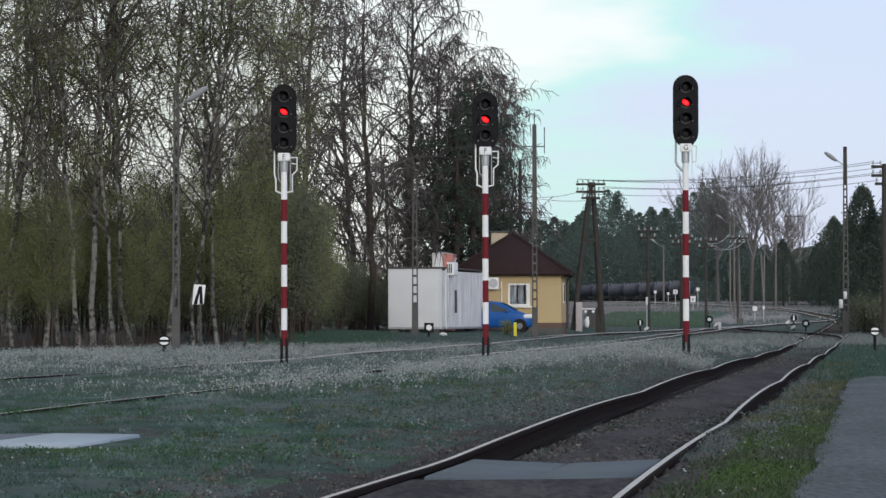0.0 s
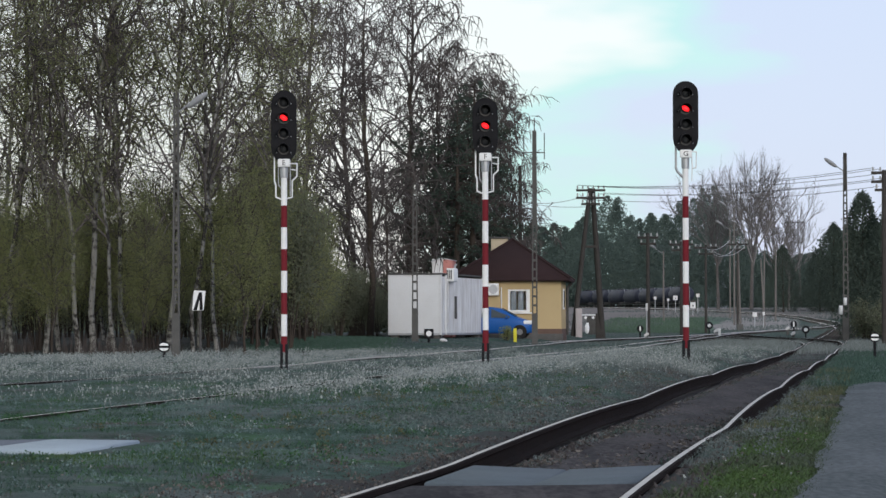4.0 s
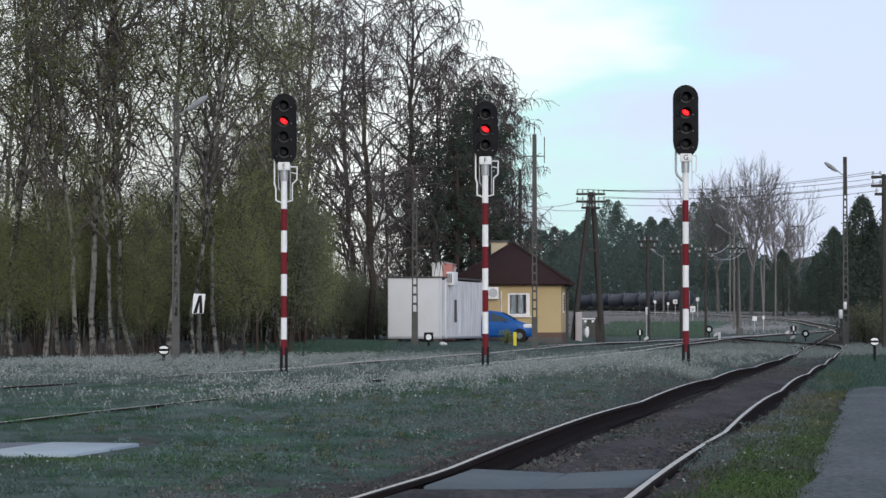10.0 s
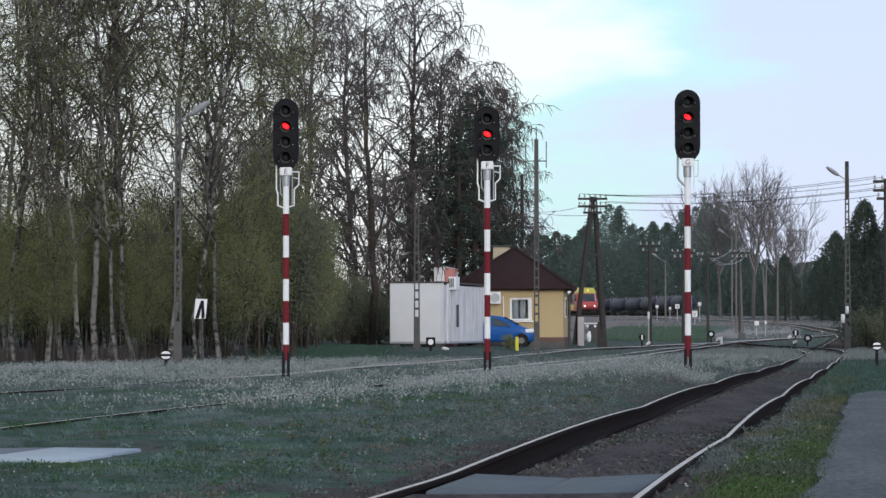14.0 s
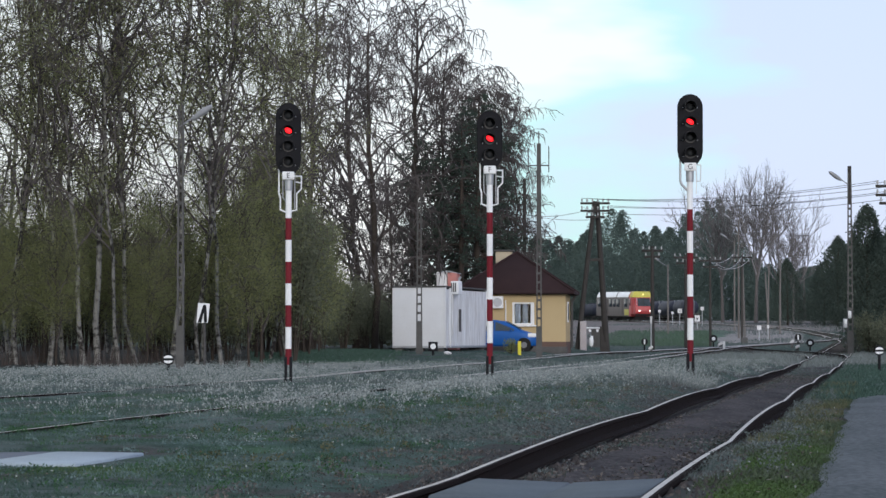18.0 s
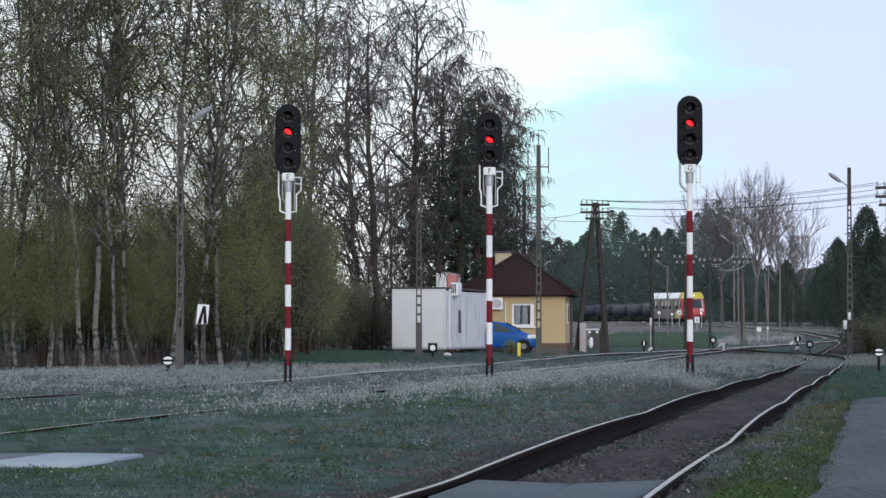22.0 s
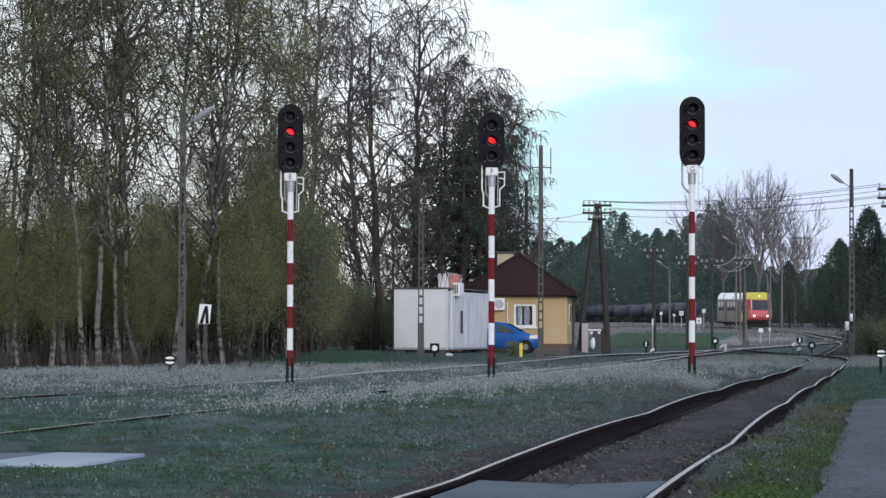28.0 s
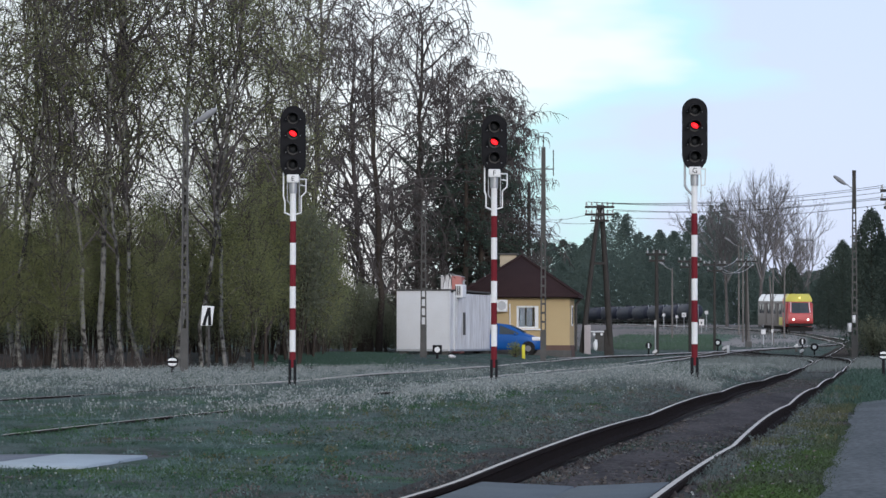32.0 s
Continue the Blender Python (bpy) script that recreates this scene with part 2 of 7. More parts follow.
M = {
    "ground": ground_material(),
    "soil": material("dark_soil", (0.014, 0.013, 0.016), (0.052, 0.046, 0.049), 0.95, scale=2.2, fine=20, bump=0.8, amount=1.5, runs=(1.0, 0.16, 1.0)),
    "asphalt": material("worn_asphalt", (0.046, 0.057, 0.061), (0.096, 0.106, 0.119), 0.9, scale=1.8, fine=26, bump=0.3, amount=1.2, runs=(1.0, 0.16, 1.0)),
    "concrete": material("grey_concrete", (0.110, 0.108, 0.104), (0.066, 0.064, 0.062), 0.85, scale=3, fine=50, bump=0.3),
    "pale_concrete": material("pale_slab_concrete", (0.32, 0.38, 0.43), (0.24, 0.28, 0.31), 0.7, scale=2.0, fine=40, bump=0.2),
    "stained_concrete": material("stained_slab_concrete", (0.15, 0.17, 0.20), (0.09, 0.10, 0.12), 0.8, scale=2.0, fine=30, bump=0.3),
    "slab": material("grey_crossing_slab", (0.100, 0.122, 0.142), (0.064, 0.078, 0.092), 0.75, scale=2.0, fine=30, bump=0.3),
    "bank": material("bare_brown_bank", (0.035, 0.032, 0.032), (0.024, 0.032, 0.030), 0.95, scale=0.8, fine=9, bump=0.8, amount=1.4, runs=(1.0, 0.3, 1.0)),
    "meadow": material("bright_far_meadow", (0.066, 0.108, 0.078), (0.056, 0.094, 0.068), 0.95, scale=0.2, fine=2, bump=0.4),
    # brown of the far field, raised so that its colour holds the haze
    "field": material("hazed_brown_far_field", (0.150, 0.132, 0.130), (0.115, 0.108, 0.104), 0.95, scale=0.12, fine=2, bump=0.4, amount=1.2),
    "rail_side": material("rusty_rail_side", (0.019, 0.013, 0.012), (0.009, 0.008, 0.008), 0.95, scale=4, fine=60, bump=0.4, spec=0.04),
    "rail_top": material("worn_and_sunlit_rail_head", (0.50, 0.48, 0.46), (0.28, 0.25, 0.23), 0.5, 0.35, scale=3, fine=50, bump=0.1),
    "black": material("matt_black_paint", (0.010, 0.010, 0.012), (0.018, 0.018, 0.020), 0.8, scale=5, fine=60, bump=0.1),
    "white": material("white_paint", (0.78, 0.79, 0.80), (0.62, 0.62, 0.62), 0.55, scale=3, fine=40, bump=0.08),
    "red": material("red_paint", (0.160, 0.016, 0.024), (0.11, 0.013, 0.019), 0.7, scale=3, fine=40, bump=0.1),
    "steel": material("grey_galvanised_steel", (0.42, 0.43, 0.45), (0.30, 0.31, 0.32), 0.5, 0.5, scale=4, fine=50, bump=0.05),
    "rim": material("dull_wheel_rim", (0.22, 0.22, 0.23), (0.12, 0.12, 0.125), 0.6, 0.2, scale=12, fine=60, bump=0.1),
    "dark_steel": material("dark_weathered_steel", (0.10, 0.10, 0.10), (0.06, 0.055, 0.05), 0.7, 0.3, scale=4, fine=50, bump=0.1),
    "lens_dark": material("unlit_lens", (0.016, 0.018, 0.02), (0.03, 0.032, 0.036), 0.5, bump=0.0),
    "lens_red": glow_material("lit_red_lens", (1.0, 0.012, 0.018), 1.7),
    "lamp_white": glow_material("lit_headlamp", (1.0, 0.93, 0.86), 1.3),
    "lamp_warm": glow_material("lit_warm_lamp", (1.0, 0.85, 0.30), 1.0),
    "container": material("white_container_paint", (0.63, 0.64, 0.66), (0.52, 0.52, 0.53), 0.5, scale=1.2, fine=18, bump=0.06, amount=0.5),
    "dirty_white": material("streaked_white_paint", (0.74, 0.75, 0.76), (0.42, 0.40, 0.39), 0.6, scale=2.5, fine=9, bump=0.03, amount=0.8, runs=(1.5, 1.5, 0.16)),
    "stub": material("limewashed_concrete", (0.44, 0.40, 0.40), (0.32, 0.29, 0.29), 0.85, scale=3, fine=40, bump=0.2),
    "plaster": material("yellow_plaster", (0.47, 0.365, 0.205), (0.41, 0.315, 0.175), 0.9, scale=1.2, fine=60, bump=0.1),
    "plinth": material("brown_plinth", (0.135, 0.088, 0.070), (0.095, 0.065, 0.055), 0.9, scale=2, fine=40, bump=0.2),
    "roof": material("dark_brown_sheet_roof", (0.036, 0.022, 0.022), (0.027, 0.017, 0.018), 0.9, scale=2, fine=30, bump=0.15, spec=0.08),
    "chimney": material("cream_chimney_plaster", (0.50, 0.43, 0.32), (0.40, 0.34, 0.25), 0.9, scale=2, fine=40, bump=0.2),
    "window_dark": glass_material("dark_window_pane", (0.03, 0.035, 0.045), 0.08),
    "clear_pane": clear_glass("clear_window_pane"),
    # pane colour with the sky's reflection painted in as pale blue-grey
    "sky_pane": material("sky_tinted_pane", (0.075, 0.095, 0.11), (0.11, 0.13, 0.145), 0.25, scale=0.6, fine=3, bump=0.0, spec=0.5),
    "net": material("grey_net_curtain", (0.10, 0.115, 0.13), (0.17, 0.185, 0.20), 0.9, scale=8, fine=60, bump=0.0),
    "car_blue": material("blue_car_paint", (0.012, 0.085, 0.30), (0.010, 0.070, 0.26), 0.35, 0.1, scale=1.5, fine=200, bump=0.0, spec=0.25),
    "rubber": material("black_rubber", (0.014, 0.014, 0.015), (0.025, 0.024, 0.023), 0.85, scale=6, fine=60, bump=0.2),
    "yellow": material("yellow_paint", (0.62, 0.56, 0.045), (0.50, 0.45, 0.05), 0.55, scale=3, fine=50, bump=0.05),
    "train_red": material("red_train_paint", (0.42, 0.055, 0.055), (0.34, 0.045, 0.045), 0.5, scale=1.0, fine=40, bump=0.02, spec=0.5),
    "train_yellow": material("yellow_train_paint", (0.52, 0.47, 0.07), (0.44, 0.40, 0.07), 0.5, scale=1.0, fine=40, bump=0.02, spec=0.5),
    "train_grey": material("grey_brown_train_side", (0.125, 0.105, 0.098), (0.09, 0.078, 0.074), 0.5, scale=1.0, fine=30, bump=0.02),
    "train_white": material("white_train_roof_panel", (0.88, 0.88, 0.90), (0.80, 0.80, 0.82), 0.22, scale=1.0, fine=30, bump=0.02, spec=0.6),
    "bark": material("birch_bark", (0.21, 0.205, 0.19), (0.030, 0.028, 0.026), 0.9, scale=0.9, fine=6, bump=0.3, amount=2.8, object_random=0.7),
    "dark_bark": material("dark_bark", (0.060, 0.048, 0.040), (0.035, 0.030, 0.026), 0.95, scale=3, fine=20, bump=0.5, object_random=0.3),
    "wood": material("tarred_pole_wood", (0.062, 0.057, 0.053), (0.038, 0.035, 0.033), 0.9, scale=3, fine=30, bump=0.3),
    "twig": leaf_material("birch_twigs", (0.044, 0.038, 0.037), (0.105, 0.093, 0.090), 0.9, 0.0),
    "grey_twig": leaf_material("grey_bare_twigs", (0.115, 0.106, 0.106), (0.195, 0.185, 0.185), 0.9, 0.0),
    "young_leaf": leaf_material("young_olive_leaves", (0.188, 0.203, 0.090), (0.226, 0.243, 0.110), 0.7, 0.50),
    "bush": leaf_material("undergrowth_leaves", (0.120, 0.130, 0.088), (0.158, 0.168, 0.114), 0.7, 0.45),
    "needle": leaf_material("dark_conifer_needles", (0.036, 0.054, 0.044), (0.064, 0.088, 0.068), 0.7, 0.30),
    "hedge_needle": leaf_material("dull_green_evergreen_sprays", (0.058, 0.078, 0.064), (0.082, 0.106, 0.086), 0.7, 0.35),
    # far foliage is lightened: the haze is put into its colour
    "hazed_far_leaf": leaf_material("hazed_wood_foliage", (0.098, 0.132, 0.116), (0.114, 0.148, 0.130), 0.8, 0.5),
    "pale_weed": leaf_material("pale_dry_weeds", (0.130, 0.152, 0.150), (0.315, 0.342, 0.338), 0.7, 0.0),
    "grass": leaf_material("green_grass_blades", (0.025, 0.050, 0.041), (0.049, 0.084, 0.068), 0.7, 0.0),
    "tuft": leaf_material("fresh_grass_tufts", (0.020, 0.058, 0.022), (0.040, 0.094, 0.036), 0.7, 0.0),
    "pale_grass": leaf_material("pale_short_grass", (0.068, 0.108, 0.103), (0.120, 0.166, 0.162), 0.7, 0.0),
    "meadow_grass": leaf_material("far_meadow_blades", (0.056, 0.094, 0.066), (0.084, 0.122, 0.088)),
    "verge_grass": leaf_material("olive_verge_grass", (0.030, 0.046, 0.026), (0.060, 0.078, 0.046), 0.7, 0.0),
    "moss": leaf_material("bright_moss", (0.034, 0.066, 0.020), (0.058, 0.094, 0.030), 0.7, 0.0),
    "far_ballast": material("pale_old_ballast", (0.260, 0.245, 0.240), (0.150, 0.145, 0.140), 0.95, scale=0.5, fine=6, bump=0.6, amount=1.2),
    "weed_stalk": leaf_material("dry_weed_stalks", (0.075, 0.092, 0.092), (0.19, 0.21, 0.21), 0.7, 0.0),
    "pale_wood": material("grey_weathered_wood", (0.17, 0.158, 0.15), (0.11, 0.10, 0.095), 0.9, scale=3, fine=30, bump=0.3),
    "grey_bark": material("grey_tree_bark", (0.135, 0.125, 0.12), (0.075, 0.068, 0.064), 0.95, scale=2, fine=14, bump=0.4),
    "straw": leaf_material("yellowish_dry_grass", (0.050, 0.054, 0.030), (0.105, 0.105, 0.060), 0.7, 0.0),
    "lamp_grey": material("weathered_lamp_grey", (0.30, 0.31, 0.32), (0.19, 0.19, 0.20), 0.6, scale=6, fine=40, bump=0.05),
    "edge_grass": leaf_material("fresh_teal_grass", (0.032, 0.064, 0.048), (0.052, 0.090, 0.068), 0.7, 0.0),
    "dead_stalk": leaf_material("dead_brown_stalks", (0.036, 0.030, 0.028), (0.075, 0.062, 0.057), 0.8, 0.0),
    "litter": leaf_material("dead_leaves", (0.050, 0.044, 0.040), (0.14, 0.125, 0.115), 0.7, 0.0),
    "dry_grass": leaf_material("dry_grass_blades", (0.055, 0.070, 0.070), (0.116, 0.138, 0.136), 0.7, 0.0),
    "wire": material("dark_wire", (0.05, 0.05, 0.055), (0.08, 0.08, 0.085), 0.6, 0.3, bump=0.0),
    "insulator": material("white_porcelain", (0.40, 0.41, 0.41), (0.28, 0.28, 0.28), 0.3, scale=20, fine=60, bump=0.0),
}

# ---- shapes ----
def thing(name, x, y, z, rz=0.0, label="", category="", group="", kind=""):
    e = new(name)
    e.matrix_basis = pose(x, y, z, 0, 0, rz)
    e.empty_display_size = 0.2
    return tagged(e, label, category, group, kind)


def mesh_of(name, bm, mats):
    me = bpy.data.meshes.new(name)
    bm.normal_update()
    bm.to_mesh(me)
    bm.free()
    me.set_sharp_from_angle(angle=radians(70))
    for m in (mats if isinstance(mats, (list, tuple)) else (mats,)):
        me.materials.append(m)
    return me


def part(name, bm, mats, parent, label=""):
    ob = new(name, mesh_of(name, bm, mats))
    ob.parent = parent
    return tagged(ob, label)


def same_part(name, me, parent, m, label=""):
    ob = new(name, me)
    ob.parent = parent
    ob.matrix_basis = m
    return tagged(ob, label)


def raw_part(name, verts, faces, mats, parent, label="", smooth=False):
    me = bpy.data.meshes.new(name)
    me.from_pydata(verts, [], faces)
    for m in (mats if isinstance(mats, (list, tuple)) else (mats,)):
        me.materials.append(m)
    if smooth:
        me.shade_smooth()
    ob = new(name, me)
    if parent is not None:
        ob.parent = parent
    return tagged(ob, label)


def box(c, s, bevel=0.0, turn=None, bm=None, index=0):
    own = bm or bmesh.new()
    m = Matrix.Translation(c) @ (turn or Matrix()) @ Matrix.Diagonal((*s, 1))
    r = bmesh.ops.create_cube(own, size=1.0, matrix=m)
    if bevel:
        es = list({e for v in r["verts"] for e in v.link_edges})
        r2 = bmesh.ops.bevel(own, geom=es, offset=bevel, segments=2, affect="EDGES", profile=0.6)
        fs = r2["faces"]
        own.faces.index_update()
        if index:
            for f in {f for v in r2["verts"] for f in v.link_faces} | set(fs):
                f.material_index = index
    elif index:
        for f in {f for v in r["verts"] for f in v.link_faces}:
            f.material_index = index
    return own


def rod(p0, p1, r0, r1=None, n=10, bm=None, index=0, smooth=True):
    own = bm or bmesh.new()
    p0, p1 = Vector(p0), Vector(p1)
    d = p1 - p0
    m = Matrix.Translation((p0 + p1) / 2) @ d.to_track_quat("Z", "Y").to_matrix().to_4x4()
    r = bmesh.ops.create_cone(own, cap_ends=True, segments=n, radius1=r0, radius2=r0 if r1 is None else r1, depth=d.length, matrix=m)
    for f in {f for v in r["verts"] for f in v.link_faces}:
        f.material_index = index
        f.smooth = smooth and len(f.verts) == 4
    return own


def pipe(points, r, n=6, bm=None):
    own = bm or bmesh.new()
    for a, b in zip(points[:-1], points[1:]):
        rod(a, b, r, r, n, own)
    for p in points[1:-1]:
        bmesh.ops.create_icosphere(own, subdivisions=1, radius=r, matrix=Matrix.Translation(p))
    return own


def prism(outline, y0, y1, bm=None, bevel=0.0, index=0):
    """A plate whose outline lies in x and z, from y0 to y1."""
    own = bm or bmesh.new()
    vs = [own.verts.new((x, y0, z)) for x, z in outline]
    f = own.faces.new(vs)
    r = bmesh.ops.extrude_face_region(own, geom=[f])
    ve = [g for g in r["geom"] if isinstance(g, bmesh.types.BMVert)]
    bmesh.ops.translate(own, verts=ve, vec=(0, y1 - y0, 0))
    fs = list({g for v in vs + ve for g in v.link_faces})
    bmesh.ops.recalc_face_normals(own, faces=fs)
    for g in fs:
        g.material_index = index
    if bevel:
        es = list({e for g in fs for e in g.edges})
        bmesh.ops.bevel(own, geom=es, offset=bevel, segments=2, affect="EDGES")
    return own


def capsule_outline(w, h, n=10):
    r = w / 2
    pts = []
    for i in range(n + 1):
        a = math.pi * i / n
        pts.append((r * math.cos(a), h / 2 - r + r * math.sin(a)))
    for i in range(n + 1):
        a = math.pi + math.pi * i / n
        pts.append((r * math.cos(a), -h / 2 + r + r * math.sin(a)))
    return pts


def head_outline(w, h):
    """Round above, drawn in with slanting sides below."""
    up = [p for p in capsule_outline(w, h) if p[1] > 0]
    return up + [(-w / 2, -h / 2 + 0.27), (-w * 0.45, -h / 2 + 0.13), (-w * 0.27, -h / 2), (w * 0.27, -h / 2), (w * 0.45, -h / 2 + 0.13), (w / 2, -h / 2 + 0.27)]


# ---- lie of the land: nearly level by the posts, then rising to the far bend ----
PROFILE_Y = np.array([-400, 0, 60, 100, 140, 176, 195, 220, 245, 266, 300, 338, 374, 450, 600, 5000], float)
PROFILE_Z = np.array([0, 0, 0.0, 0.045, 0.22, 0.42, 0.58, 0.80, 1.25, 1.80, 2.35, 2.85, 3.35, 3.4, 4.2, 4.2])


def rail_z(y):
    """Level of the rail heads along the station."""
    return float(sum(np.interp(y + d, PROFILE_Y, PROFILE_Z) for d in (-8, -4, 0, 4, 8)) / 5)


TRACK_SLOPE = 0.1528
def lane(a, y):
    """A line beside the first track, a metres from the camera's own line at the start."""
    return a + TRACK_SLOPE * y


def ground_z(x, y):
    n = noise.noise((x * 0.11, y * 0.05, 0.3)) * 0.06 + noise.noise((x * 0.5, y * 0.3, 4.0)) * 0.025
    u = x - lane(0, y)
    if 8 < y < 60 and u < -4:
        n += noise.noise((x * 1.5, y * 0.8, 8.0)) * 0.03 * min(1.0, (60 - y) / 20) * min(1.0, -4 - u)
    if y > 130:
        n *= 0.4
        z = rail_z(y) - 0.07 - 0.03 * min(1.0, (y - 130) / 30) + n
        if u < -15:
            z += 0.22 * max(0.0, min(1.0, (190 - y) / 30)) * min(1.0, (-15 - u) / 1.5)
    else:
        z = rail_z(y) - 0.045 + n + 0.06 * max(0.0, min(1.0, (-6.3 - u) / 1.0)) * max(0.0, min(1.0, (y - 24) / 20))
        rise = min(1.0, max(0.0, (y - 28) / 16)) * min(1.0, max(0.0, (120 - y) / 30))
        if y > 96 and u < -15:
            z += 0.20 * min(1.0, (y - 96) / 12) * min(1.0, (-15 - u) / 1.5)
        if 20.8 < y < 25 and -9.2 < u < -5.4:
            z = min(z, -0.05)
        z += 0.15 * rise * max(0.0, min(1.0, (-3.4 - u) / 0.5)) * max(0.0, min(1.0, (u + 8.0) / 1.2))
    if y < 205 and u > -5.5:
        if u > 2.4:
            return z
        if u > -1.36:
            near = max(0.0, min(1.0, (31 - y) / 6))
            return rail_z(y) - 0.07 + 0.045 * near * max(0.0, min(1.0, (-0.4 - u) / 0.4)) - (0.10 * (1 - near) if u < -1.2 else 0.0) + n * 0.3
        if u > -3.1:
            return rail_z(y) - 0.21 + n * 0.3
        f = min(1.0, (-3.1 - u) / 2.0)
        return z - 0.06 * (1 - f) - n * 0.5 * (1 - f)
    return z


# ---- ground ----
def build_ground():
    us = np.concatenate([[-3000, -1500, -700, -300, -150, -80, -50, -38, -30, -25, -21, -18], np.arange(-16, 3.2, 0.3), [3.6, 4.2, 5, 6, 8, 10, 13, 17, 22, 30, 45, 70, 120, 250, 600, 1500, 3000]])
    ys = np.concatenate([[-1500, -400, -100, -40, -15, -5, 0, 3, 5], np.arange(6, 40, 0.4), np.arange(40, 90, 1.0), np.arange(90, 400, 4.0), [410, 430, 460, 500, 560, 640, 800, 1100, 1700, 3000, 4500]])
    verts = []
    for y in ys:
        sx = TRACK_SLOPE * min(max(y, -40), 220)
        for u in us:
            x = u + sx
            verts.append((x, y, ground_z(x, y)))
    n = len(us)
    faces = [(j * n + i, j * n + i + 1, (j + 1) * n + i + 1, (j + 1) * n + i) for j in range(len(ys) - 1) for i in range(n - 1)]
    g = raw_part("ground", verts, faces, (M["ground"], M["bank"], M["meadow"], M["field"], M["far_ballast"]), None, "dark uneven meadow ground with worn grass and soil", True)
    kinds = []
    for f in faces:
        x, y = verts[f[0]][0], verts[f[0]][1]
        u = x - TRACK_SLOPE * y + 0.5 * noise.noise((x * 0.6, y * 0.25, 6.0))
        k = 0
        if 84 < y < 190 and x < -0.046 * y + 0.6 * noise.noise((x * 0.5, y * 0.3, 8.0)):
            k = 1
        elif 10 < y < 110 and (-3.65 < u < -2.6 or -1.35 < u < -0.62):
            k = 1
        elif 192 < y + 14 * noise.noise((x * 0.14, y * 0.05, 1.0)) < 258 and 0.055 * y < x < 0.094 * y + 3 * noise.noise((x * 0.1, y * 0.08, 3.0)):
            k = 2
        elif 205 < y < 262 and 0.090 * y < x < 0.126 * y:
            k = 4
        elif 190 < y < 400 and x > 0 and (y >= 258 or x < 0.055 * y):
            k = 3
        kinds.append(k)
    g.data.polygons.foreach_set("material_index", kinds)
    tagged(g, category="ground", kind="structure")


build_ground()


def strip(name, a0, a1, y0, y1, lift, mat, label, category, step=0.8):
    """A band of ground beside the tracks with a slightly ragged edge and some depth."""
    verts, faces = [], []
    ys = np.arange(y0, y1 + step, step)
    cols = 7
    for y in ys:
        for i in range(cols):
            f = i / (cols - 1)
            a = a0 + (a1 - a0) * f
            if i in (0, cols - 1):
                a += noise.noise((y * 0.9, a0 * 3, 1.0)) * 0.07 + noise.noise((y * 0.23, a0 * 3, 7.0)) * 0.05
            x = lane(a, y)
            z = rail_z(y) + lift + noise.noise((x * 0.8, y * 0.3, 2.0)) * 0.004
            if i in (0, cols - 1):
                z -= 0.05
            verts.append((x, y, z))
    for j in range(len(ys) - 1):
        for i in range(cols - 1):
            k = j * cols + i
            faces.append((k, k + 1, k + cols + 1, k + cols))
    ob = raw_part(name, verts, faces, mat, None, label, True)
    return tagged(ob, category=category, kind="structure")


strip("pavement", -0.43, 1.9, -6, 45.5, 0.0, M["asphalt"], "worn grey asphalt path beside the first track", "path")

# ---- railway tracks ----
RAIL_OUTLINE = [(-0.020, 0.0, 1), (0.020, 0.0, 0), (0.035, -0.006, 0), (0.036, -0.035, 0), (0.010, -0.05, 0), (0.010, -0.13, 0), (0.065, -0.155, 0), (0.065, -0.175, 0),
                (-0.065, -0.175, 0), (-0.065, -0.155, 0), (-0.010, -0.13, 0), (-0.010, -0.05, 0), (-0.036, -0.035, 0), (-0.035, -0.006, 0)]


def swell(y):
    """The first track lies a little higher and further left along its middle stretch."""
    return math.sin(math.pi * (y - 14) / 64) if 14 < y < 78 else 0.0


